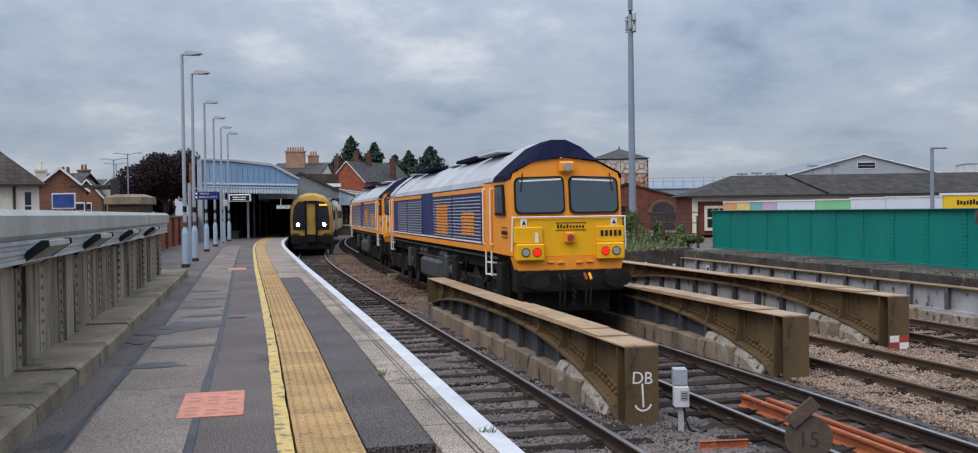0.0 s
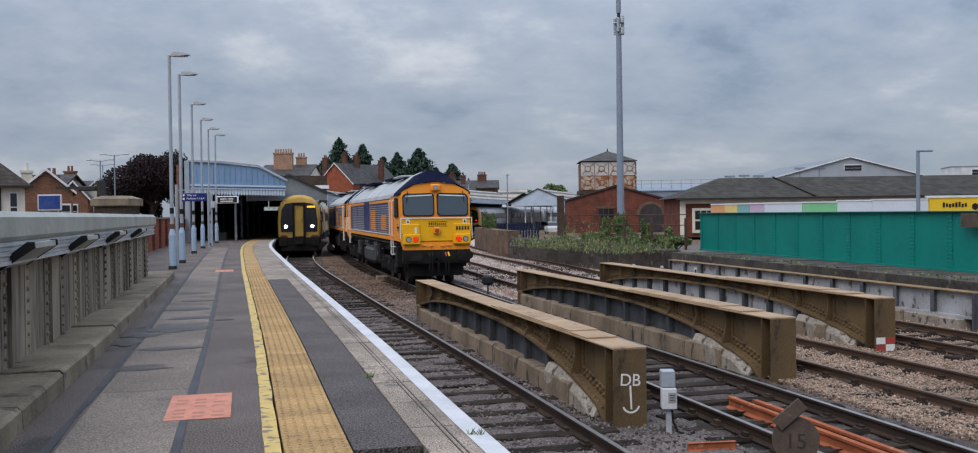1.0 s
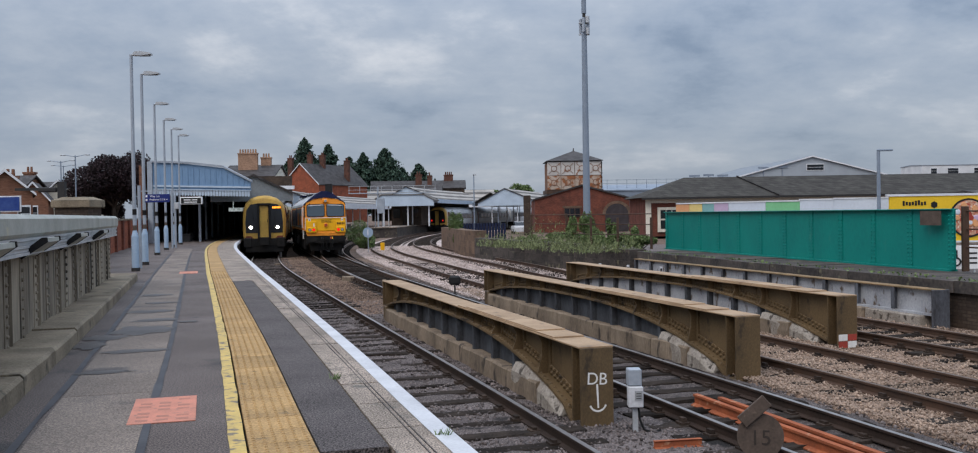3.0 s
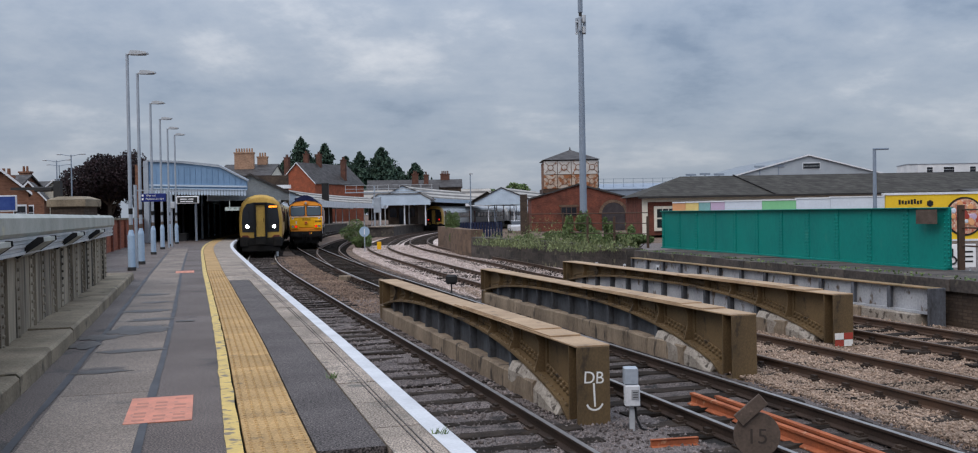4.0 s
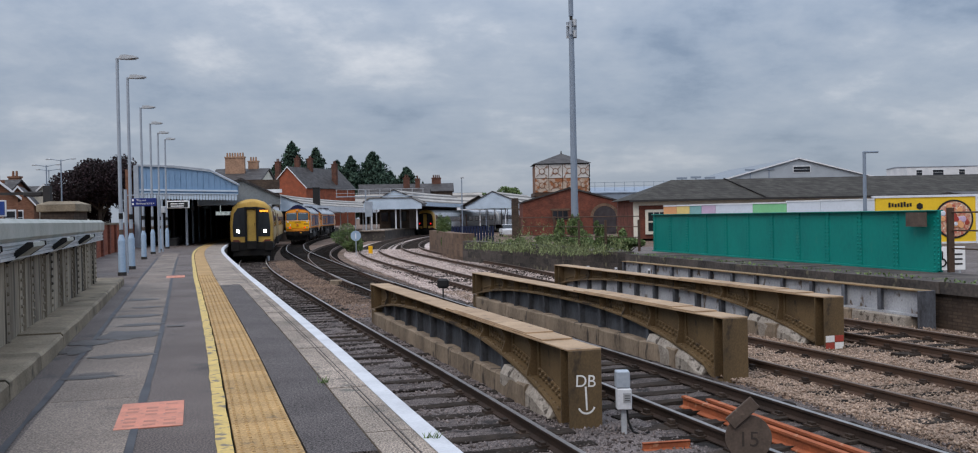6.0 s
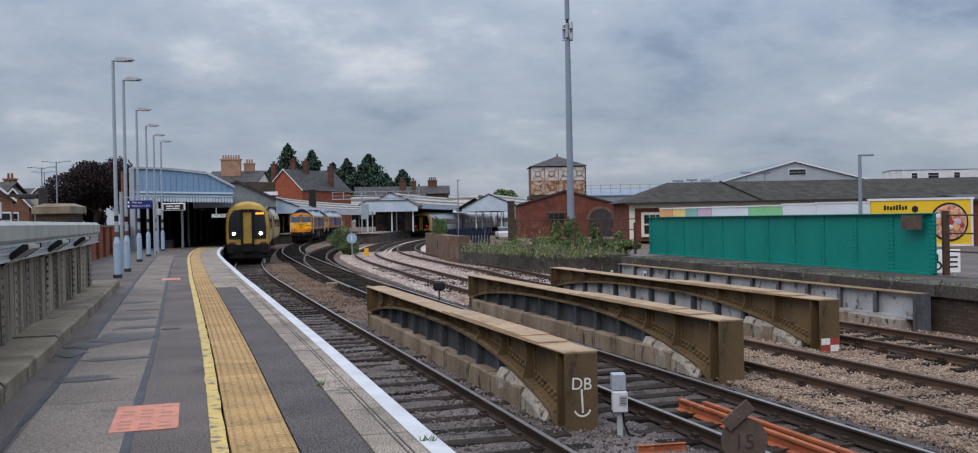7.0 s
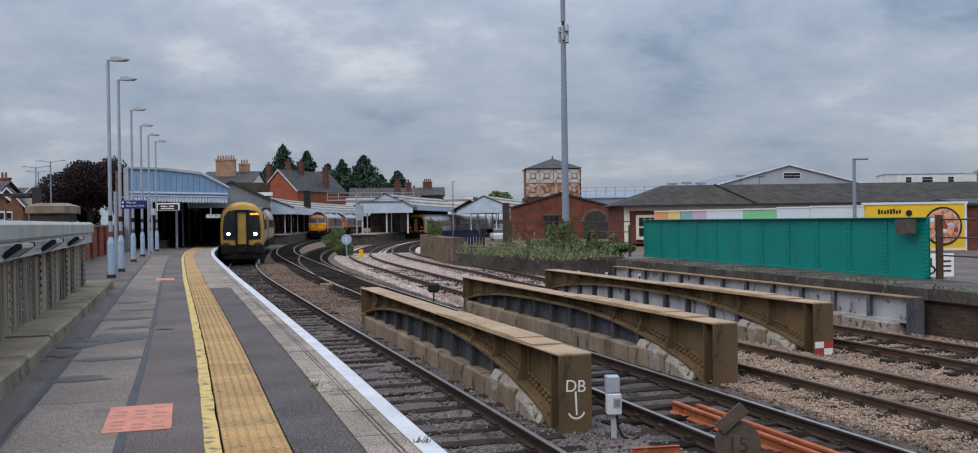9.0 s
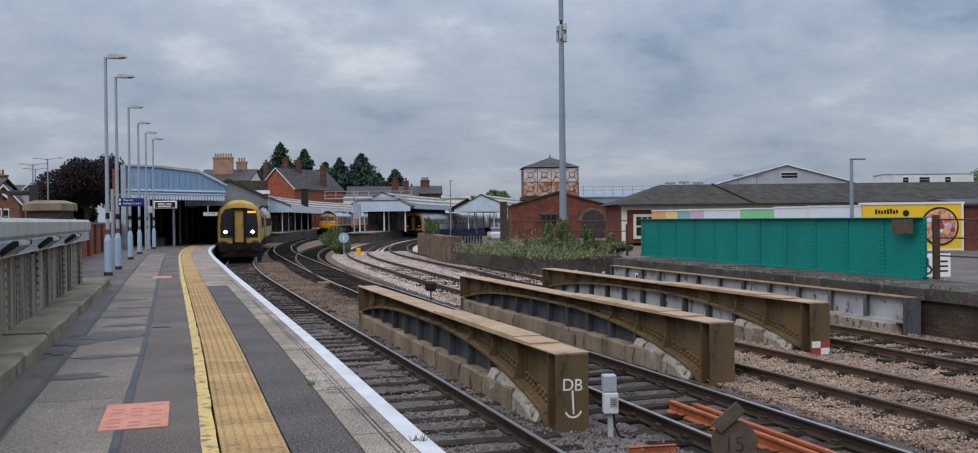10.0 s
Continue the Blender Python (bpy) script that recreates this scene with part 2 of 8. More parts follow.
M["pale_mortar"] = mat("pale_mortar", (0.36, 0.325, 0.28), (0.15, 0.125, 0.10), rough=0.9, scale=2.5, fine=30, bump=0.7, spots=(0.07, 0.058, 0.048), spot_at=0.56)
M["grey_girder"] = mat("grey_girder", (0.42, 0.43, 0.45), (0.24, 0.25, 0.27), rough=0.7, scale=1.7, fine=30, bump=0.15, streak=0.3, spots=(0.105, 0.078, 0.058), spot_at=0.585)
# darker grey than the web: the shading of the fins is in this colour
M["grey_fin"] = mat("grey_fin", (0.115, 0.125, 0.145), (0.045, 0.045, 0.05), rough=0.7, scale=2, fine=25, bump=0.2, streak=0.5, spots=(0.30, 0.30, 0.31), spot_at=0.66)
M["moss_edge"] = mat("moss_edge", (0.27, 0.175, 0.095), (0.13, 0.10, 0.055), rough=0.9, scale=3, fine=30, bump=0.4)
M["green_paint"] = mat("green_paint", (0.004, 0.215, 0.178), (0.004, 0.170, 0.148), rough=0.40, scale=0.8, fine=12, bump=0.06, streak=0.5, spots=(0.022, 0.205, 0.170), spot_at=0.66)
M["graffiti"] = mat("graffiti", (0.78, 0.77, 0.74), (0.6, 0.59, 0.57), rough=0.7, bump=0)
M["dark_stone"] = mat("dark_stone", (0.100, 0.084, 0.074), (0.034, 0.031, 0.030), rough=0.9, scale=1.0, fine=12, bump=0.7, rnd=0.12, spots=(0.155, 0.142, 0.095), spot_at=0.61)
M["brown_wall"] = mat("brown_wall", (0.19, 0.125, 0.085), (0.085, 0.060, 0.046), rough=0.9, scale=1.0, fine=10, bump=0.5, rnd=0.1)
M["dark_brick"] = courses("dark_brick", (0.105, 0.075, 0.055), (0.05, 0.04, 0.034), (0.6, 0.58, 0.55))
M["red_brick"] = courses("red_brick", (0.215, 0.072, 0.048), (0.105, 0.045, 0.034), (0.85, 0.8, 0.75))
M["orange_brick"] = courses("orange_brick", (0.36, 0.105, 0.055), (0.22, 0.075, 0.045), (0.9, 0.85, 0.8))
M["brown_brick"] = courses("brown_brick", (0.27, 0.135, 0.085), (0.18, 0.095, 0.065), (0.85, 0.8, 0.75))
M["slate"] = courses("slate", (0.088, 0.080, 0.078), (0.042, 0.038, 0.037), (0.55, 0.55, 0.55), wide=0.35, tall=0.22, gap=0.02, rough=0.6)
M["brown_tiles"] = courses("brown_tiles", (0.10, 0.085, 0.075), (0.06, 0.05, 0.045), (0.5, 0.5, 0.5), wide=0.3, tall=0.2, gap=0.02)
M["mossy_slate"] = courses("mossy_slate", (0.072, 0.068, 0.058), (0.040, 0.037, 0.033), (0.55, 0.55, 0.55), wide=0.35, tall=0.22, gap=0.02, rough=0.85)
M["pale_roof"] = mat("pale_roof", (0.40, 0.375, 0.34), (0.25, 0.235, 0.215), rough=0.7, scale=0.35, fine=5, bump=0.1)
M["roof_felt"] = mat("roof_felt", (0.155, 0.145, 0.135), (0.085, 0.08, 0.076), rough=0.8, scale=0.4, fine=6, bump=0.1)
M["sooty_brick"] = courses("sooty_brick", (0.17, 0.075, 0.052), (0.085, 0.048, 0.038), (0.8, 0.78, 0.75))
M["pale_brick"] = courses("pale_brick", (0.44, 0.275, 0.185), (0.30, 0.19, 0.13), (0.9, 0.88, 0.85))
M["white_render"] = mat("white_render", (0.66, 0.67, 0.68), (0.50, 0.52, 0.54), rough=0.75, scale=0.6, fine=8, bump=0.1)
M["cream_render"] = mat("cream_render", (0.72, 0.68, 0.58), (0.56, 0.53, 0.45), rough=0.8, scale=0.6, fine=8, bump=0.1, streak=0.6)
M["blue_fascia"] = mat("blue_fascia", (0.185, 0.300, 0.455), (0.130, 0.225, 0.355), rough=0.55, scale=0.5, fine=9, bump=0.06, streak=0.7)
M["white_wood"] = mat("white_wood", (0.72, 0.74, 0.77), (0.56, 0.58, 0.61), rough=0.6, scale=1.0, fine=12, bump=0.05)
M["pale_blue_wood"] = mat("pale_blue_wood", (0.47, 0.565, 0.66), (0.37, 0.45, 0.54), rough=0.6, scale=1.0, fine=12, bump=0.05)
M["dark_interior"] = mat("dark_interior", (0.060, 0.052, 0.056), (0.035, 0.030, 0.032), rough=0.8, spec=0.2)
M["lamp_grey"] = mat("lamp_grey", (0.36, 0.40, 0.45), (0.27, 0.305, 0.35), rough=0.5, metal=0.2, scale=2, fine=20, bump=0.04)
M["lamp_blue"] = mat("lamp_blue", (0.33, 0.44, 0.56), (0.26, 0.35, 0.46), rough=0.5, scale=2, fine=20, bump=0.05)
M["rubber"] = mat("rubber", (0.012, 0.012, 0.013), (0.02, 0.02, 0.02), rough=0.8, spec=0.1)
M["sign_blue"] = mat("sign_blue", (0.018, 0.03, 0.16), (0.014, 0.024, 0.13), rough=0.4, bump=0)
M["sign_white"] = mat("sign_white", (0.78, 0.78, 0.78), (0.7, 0.7, 0.7), rough=0.5, bump=0)
M["sign_black"] = mat("sign_black", (0.015, 0.015, 0.016), (0.02, 0.02, 0.02), rough=0.5, bump=0)
M["loco_orange"] = mat("loco_orange", (0.86, 0.315, 0.035), (0.76, 0.27, 0.03), rough=0.38, scale=1.0, fine=14, bump=0.03, streak=0.5, spots=(0.50, 0.17, 0.04), spot_at=0.70)
M["loco_yellow"] = mat("loco_yellow", (0.82, 0.435, 0.012), (0.74, 0.385, 0.012), rough=0.38, scale=1.0, fine=14, bump=0.03, spots=(0.55, 0.32, 0.03), spot_at=0.70)
M["loco_navy"] = mat("loco_navy", (0.008, 0.010, 0.034), (0.006, 0.007, 0.022), rough=0.75, spec=0.04, scale=1.0, fine=10, bump=0.03)
M["loco_blue"] = mat("loco_blue", (0.022, 0.030, 0.13), (0.015, 0.02, 0.08), rough=0.42, scale=1.0, fine=10, bump=0.03)
M["loco_roof"] = mat("loco_roof", (0.44, 0.46, 0.48), (0.30, 0.315, 0.335), rough=0.5, scale=0.8, fine=9, bump=0.06)
M["slat_silver"] = mat("slat_silver", (0.42, 0.44, 0.50), (0.30, 0.32, 0.38), rough=0.45, bump=0)
M["underframe"] = mat("underframe", (0.010, 0.010, 0.011), (0.026, 0.024, 0.022), rough=0.7, spec=0.08, scale=2.5, fine=20, bump=0.2)
M["tank_grey"] = mat("tank_grey", (0.075, 0.078, 0.082), (0.04, 0.042, 0.045), rough=0.55, scale=2, fine=20, bump=0.1)
M["wheel_steel"] = mat("wheel_steel", (0.10, 0.085, 0.075), (0.06, 0.05, 0.045), rough=0.6, metal=0.5)
# the bluish grey of reflected sky is put into the pane colour
M["cab_glass"] = glass("cab_glass", (0.06, 0.085, 0.105))
M["window_glass"] = glass("window_glass", (0.014, 0.016, 0.02), 0.12)
M["rail_white"] = mat("rail_white", (0.78, 0.76, 0.74), (0.66, 0.64, 0.62), rough=0.5, bump=0)
M["red_light"] = mat("red_light", (1.0, 0.012, 0.006), (0.95, 0.01, 0.005), bump=0, glow=1.3)
M["head_light"] = mat("head_light", (1.0, 0.96, 0.82), (1.0, 0.95, 0.8), bump=0, glow=30.0)
M["amber_text"] = mat("amber_text", (1.0, 0.33, 0.03), (1.0, 0.28, 0.02), bump=0, glow=2.2)
M["sign_glow"] = mat("sign_glow", (0.75, 0.85, 0.85), (0.25, 0.30, 0.30), scale=5, bump=0, glow=0.55)
M["lens_grey"] = glass("lens_grey", (0.30, 0.31, 0.32), 0.15)
M["dmu_yellow"] = mat("dmu_yellow", (0.55, 0.345, 0.075), (0.36, 0.225, 0.06), rough=0.35, scale=1.2, fine=12, bump=0.04, spots=(0.30, 0.20, 0.06), spot_at=0.60)
# warm gold reflected along the car sides is painted in as base colour
M["dmu_side"] = mat("dmu_side", (0.50, 0.40, 0.22), (0.40, 0.31, 0.17), rough=0.4, scale=1.2, fine=12, bump=0.03)
M["dmu_red"] = mat("dmu_red", (0.16, 0.04, 0.025), (0.10, 0.03, 0.02), rough=0.45, bump=0.03)
M["dmu_navy"] = mat("dmu_navy", (0.018, 0.025, 0.06), (0.012, 0.016, 0.04), rough=0.4, bump=0.03)
M["dmu_white"] = mat("dmu_white", (0.62, 0.64, 0.66), (0.5, 0.52, 0.54), rough=0.4, bump=0.03)
M["bark"] = mat("bark", (0.09, 0.07, 0.055), (0.05, 0.04, 0.032), rough=0.95, scale=3, fine=20, bump=0.6)
M["grey_boards"] = mat("grey_boards", (0.20, 0.22, 0.23), (0.12, 0.135, 0.145), rough=0.75, scale=0.8, fine=9, bump=0.2)
M["beech_leaves"] = mat("beech_leaves", (0.040, 0.022, 0.028), (0.025, 0.022, 0.020), rough=0.8, bump=0, island=0.45)
M["pine_leaves"] = mat("pine_leaves", (0.058, 0.098, 0.066), (0.030, 0.056, 0.044), rough=0.8, bump=0, island=0.5)
M["green_leaves"] = mat("green_leaves", (0.150, 0.205, 0.075), (0.070, 0.115, 0.045), rough=0.75, bump=0, island=0.5)
M["dry_grass"] = mat("dry_grass", (0.23, 0.20, 0.10), (0.12, 0.13, 0.06), rough=0.85, bump=0, island=0.4)


# ---- building blocks ----
def part(name, bm, material, parent=None, label=""):
    """Links a bmesh as one mesh object under a thing or under a part. material: a key of M or a list of keys."""
    me = bpy.data.meshes.new(name)
    bmesh.ops.recalc_face_normals(bm, faces=bm.faces) if len(bm.faces) < 60000 else None
    bm.to_mesh(me)
    bm.free()
    for k in ([material] if isinstance(material, str) else material):
        me.materials.append(M[k])
    ob = new(name, me)
    if parent:
        ob.parent = parent
    return tagged(ob, label)


def thing(name, m, label, category, group="", kind=""):
    ob = new(name)
    ob.empty_display_size = 0.2
    ob.matrix_basis = m
    return tagged(ob, label, category, group, kind)


def smooth(ob, angle=35):
    me = ob.data
    me.polygons.foreach_set("use_smooth", [True] * len(me.polygons))
    me.set_sharp_from_angle(angle=radians(angle))
    return ob


def box(bm, x, y, z, sx, sy, sz, turn=0.0, mi=0, bevel=0.0):
    """A box with its centre at x, y and its foot at z."""
    m = Matrix.Translation((x, y, z + sz / 2)) @ Matrix.Rotation(radians(turn), 4, "Z") @ Matrix.Diagonal((sx, sy, sz, 1))
    made = bmesh.ops.create_cube(bm, size=1, matrix=m)
    fs = {f for v in made["verts"] for f in v.link_faces}
    for f in fs:
        f.material_index = mi
    if bevel:
        es = list({e for f in fs for e in f.edges})
        r = bmesh.ops.bevel(bm, geom=es, offset=bevel, segments=1, affect="EDGES")
        for f in r["faces"]:
            f.material_index = mi
    return bm


def rod(bm, a, b, r0, r1=None, seg=10, mi=0):
    a, b = Vector(a), Vector(b)
    d = b - a
    q = d.to_track_quat("Z", "Y").to_matrix().to_4x4()
    made = bmesh.ops.create_cone(bm, cap_ends=True, segments=seg, radius1=r0, radius2=r0 if r1 is None else r1, depth=d.length,
                                 matrix=Matrix.Translation((a + b) / 2) @ q)
    for f in {f for v in made["verts"] for f in v.link_faces}:
        f.material_index = mi
    return bm


def prism(bm, pts, m, depth, mi=0):
    """A flat outline (u, v) pushed along the third axis of m by depth."""
    a = [bm.verts.new(m @ Vector((u, v, 0))) for u, v in pts]
    b = [bm.verts.new(m @ Vector((u, v, depth))) for u, v in pts]
    fs = [bm.faces.new(a[::-1]), bm.faces.new(b)]
    for i in range(len(pts)):
        j = (i + 1) % len(pts)
        fs.append(bm.faces.new((a[i], a[j], b[j], b[i])))
    for f in fs:
        f.material_index = mi
    return bm


XZ = Matrix(((1, 0, 0, 0), (0, 0, 1, 0), (0, 1, 0, 0), (0, 0, 0, 1)))  # outline in x, z, pushed along y
YZ = Matrix(((0, 0, 1, 0), (1, 0, 0, 0), (0, 1, 0, 0), (0, 0, 0, 1)))  # outline in y, z, pushed along x


def off(m, x=0, y=0, z=0):
    return Matrix.Translation((x, y, z)) @ m


class Line:
    """A smooth line over the ground through a few points, walked by its length."""

    def __init__(self, pts, step=0.25):
        p = [Vector((x, y)) for x, y in pts]
        p = [p[0] * 2 - p[1]] + p + [p[-1] * 2 - p[-2]]
        out = []
        for i in range(1, len(p) - 2):
            n = max(2, int((p[i + 1] - p[i]).length / step))
            for k in range(n):
                t = k / n
                a, b, c, d = p[i - 1], p[i], p[i + 1], p[i + 2]
                out.append(0.5 * (2 * b + (c - a) * t + (2 * a - 5 * b + 4 * c - d) * t * t + (3 * b - a - 3 * c + d) * t ** 3))
        out.append(p[-2])
        self.p = np.array([tuple(v) for v in out])
        self.s = np.concatenate([[0], np.cumsum(np.hypot(*np.diff(self.p, axis=0).T))])
        self.length = float(self.s[-1])

    def at(self, s, aside=0.0):
        x, y = np.interp(s, self.s, self.p[:, 0]), np.interp(s, self.s, self.p[:, 1])
        x1, y1 = np.interp(s + 0.3, self.s, self.p[:, 0]), np.interp(s + 0.3, self.s, self.p[:, 1])
        x0, y0 = np.interp(s - 0.3, self.s, self.p[:, 0]), np.interp(s - 0.3, self.s, self.p[:, 1])
        d = Vector((x1 - x0, y1 - y0)).normalized()
        return Vector((x + d.y * aside, y - d.x * aside)), math.degrees(math.atan2(-d.x, d.y))

    def near_y(self, y):
        return float(np.interp(y, self.p[:, 1], self.s))


def sweep(bm, line, s0, s1, profile, step=1.0, mi=0, closed=True, caps=True):
    """Carries an outline (aside, z) along a line."""
    n = max(1, int(abs(s1 - s0) / step))
    rows = []
    for i in range(n + 1):
        s = s0 + (s1 - s0) * i / n
        rows.append([bm.verts.new((*line.at(s, u)[0], v)) for u, v in profile])
    k = len(profile)
    for a, b in zip(rows, rows[1:]):
        for i in range(k if closed else k - 1):
            bm.faces.new((a[i], a[(i + 1) % k], b[(i + 1) % k], b[i])).material_index = mi
    if closed and caps:
        bm.faces.new(rows[0][::-1]).material_index = mi
        bm.faces.new(rows[-1]).material_index = mi
    return bm


def rect(u0, u1, z0, z1):
    return [(u0, z0), (u1, z0), (u1, z1), (u0, z1)]


def text(name, words, size, m, material, parent, extrude=0.002):
    """Writing in the built-in font, turned into a mesh; it reads from m's +z side."""
    cu = bpy.data.curves.new(name, "FONT")
    cu.body, cu.size, cu.extrude, cu.align_x, cu.align_y = words, size, extrude, "CENTER", "CENTER"
    tmp = bpy.data.objects.new(name, cu)
    scene.collection.objects.link(tmp)
    me = bpy.data.meshes.new_from_object(tmp.evaluated_get(bpy.context.evaluated_depsgraph_get()))
    bpy.data.objects.remove(tmp)
    me.materials.clear()
    me.materials.append(M[material])
    ob = new(name, me)
    ob.parent = parent
    ob.matrix_basis = m
    return ob


def chips(name, spots, size, material, label, seed=1):
    """Loose stones, all in one mesh: spots is an array of x, y, z."""
    rng = np.random.default_rng(seed)
    n = len(spots)
    base = np.array([(1, 0, 0), (-1, 0, 0), (0, 1, 0), (0, -1, 0), (0, 0, 0.8), (0, 0, -0.8)], float)
    tri = np.array([(0, 2, 4), (2, 1, 4), (1, 3, 4), (3, 0, 4), (2, 0, 5), (1, 2, 5), (3, 1, 5), (0, 3, 5)])
    v = np.repeat(base[None], n, 0) * rng.uniform(0.6, 1.35, (n, 6, 1))
    v += rng.uniform(-0.35, 0.35, (n, 6, 3))
    q = rng.normal(size=(n, 4)); q /= np.linalg.norm(q, axis=1)[:, None]
    w, x, y, z = q.T
    R = np.stack([np.stack([1 - 2 * (y * y + z * z), 2 * (x * y - z * w), 2 * (x * z + y * w)], -1),
                  np.stack([2 * (x * y + z * w), 1 - 2 * (x * x + z * z), 2 * (y * z - x * w)], -1),
                  np.stack([2 * (x * z - y * w), 2 * (y * z + x * w), 1 - 2 * (x * x + y * y)], -1)], 1)
    v = np.einsum("nij,nkj->nki", R, v) * rng.uniform(size[0], size[1], (n, 1, 1)) + spots[:, None, :]
    me = bpy.data.meshes.new(name)
    me.vertices.add(n * 6); me.vertices.foreach_set("co", v.reshape(-1))
    f = (tri[None] + 6 * np.arange(n)[:, None, None]).reshape(-1)
    me.loops.add(len(f)); me.loops.foreach_set("vertex_index", f.astype(np.int32))
    me.polygons.add(n * 8)
    me.polygons.foreach_set("loop_start", np.arange(0, n * 24, 3, dtype=np.int32))
    me.update(calc_edges=True)
    me.materials.append(M[material])
    return tagged(new(name, me), label, "stones", kind="stuff")


def leaves(name, pts, size, material, parent, seed=3, droop=0.0):
    """Many small leaf clumps: bent quads at the given places."""
    rng = np.random.default_rng(seed)
    n = len(pts)
    a = rng.normal(size=(n, 3)); a /= np.linalg.norm(a, axis=1)[:, None]
    b = rng.normal(size=(n, 3)); b -= a * np.sum(a * b, 1)[:, None]; b /= np.linalg.norm(b, axis=1)[:, None]
    a[:, 2] -= droop
    s = rng.uniform(size[0], size[1], (n, 1))
    c = np.asarray(pts)
    nrm = np.cross(a, b)
    v = np.stack([c - a * s, c - b * s * 0.6 + nrm * s * 0.2, c + a * s, c + b * s * 0.6 + nrm * s * 0.2], 1)
    me = bpy.data.meshes.new(name)
    me.vertices.add(n * 4); me.vertices.foreach_set("co", v.reshape(-1))
    f = (np.array([0, 1, 2, 0, 2, 3])[None] + 4 * np.arange(n)[:, None]).reshape(-1)
    me.loops.add(len(f)); me.loops.foreach_set("vertex_index", f.astype(np.int32))
    me.polygons.add(n * 2)
    me.polygons.foreach_set("loop_start", np.arange(0, n * 6, 3, dtype=np.int32))
    me.update(calc_edges=True)
    me.materials.append(M[material])
    ob = new(name, me)
    if parent:
        ob.parent = parent
    return ob


# ---- the lie of the land: rail tops 1.0 m below the platform ----
RAIL = -1.0
BED = -1.235
EDGE = Line([(4.7, -10), (1.65, 0), (-0.09, 5.84), (-1.80, 11.84), (-4.42, 20.77), (-6.81, 28.91), (-11.75, 46.3), (-14.85, 59.5), (-17.9, 75), (-21.8, 98)])
TRACK_A = Line([EDGE.at(s, 1.52)[0] for s in np.arange(0.0, EDGE.length, 6.0)])
TRACK_B = Line([(9.48, -10), (6.62, 0), (3.2, 12), (0.81, 20.4), (-4.82, 40.8), (-8.22, 54), (-13.2, 74.4), (-15.85, 88), (-17.6, 99), (-19.4, 115), (-20.4, 129), (-20.9, 143), (-20.9, 157), (-20.0, 178), (-17, 205)])
TRACK_BRANCH = Line([(-2.9, 33.6), (-4.95, 41.0), (-7.6, 52.3), (-10.1, 65), (-11.8, 78), (-12.8, 92), (-13.1, 110), (-12.6, 130), (-11, 150)])
TRACK_C = Line([(12.85, -10), (9.98, 0), (6.55, 12), (3.7, 22), (-0.35, 38.0), (-2.6, 47.5), (-5.75, 61.5), (-7.7, 74), (-8.45, 88), (-8.5, 100), (-8.2, 112), (-7.4, 125), (-5.9, 139), (-3.2, 155), (1, 172), (7, 190)])
TRACK_D = Line([(16.5, -10), (13.62, 0), (10.2, 12), (8.05, 19.5), (3.5, 36.5), (1.6, 46), (-0.7, 56), (-3.4, 69), (-4.9, 80), (-5.5, 92), (-5.3, 104), (-4.3, 118), (-2.0, 134), (1.7, 152), (8, 178)])


def ground_z(x, y):
    return BED + 0.03 * noise.noise((x * 0.7, y * 0.7, 0)) + 0.015 * noise.noise((x * 3, y * 3, 4))


def ground():
    bm = bmesh.new()
    xs = [-900, -300, -80, -40] + list(np.arange(-25, 16, 0.6)) + [22, 40, 80, 300, 900]
    ys = [-60, -20, -5] + list(np.arange(2, 60, 0.8)) + [70, 90, 120, 160, 300, 1000, 3500]
    grid = [[bm.verts.new((x, y, ground_z(x, y) if -26 < x < 17 and 1 < y < 61 else BED)) for x in xs] for y in ys]
    for r, q in zip(grid, grid[1:]):
        for i in range(len(xs) - 1):
            bm.faces.new((r[i], r[i + 1], q[i + 1], q[i]))
    ob = part("ground", bm, "ballast")
    tagged(ob, "brown stone ballast and trodden earth round the tracks", "ground", kind="structure")


def rail_profile(c):
    """Bullhead-like rail outline round the aside c, foot to head."""
    z = RAIL
    return [(c - .07, z - .155), (c + .07, z - .155), (c + .07, z - .14), (c + .012, z - .12), (c + .012, z - .04), (c + .036, z - .03),
            (c + .036, z - .004), (c - .036, z - .004), (c - .036, z - .03), (c - .012, z - .04), (c - .012, z - .12), (c - .07, z - .14)]


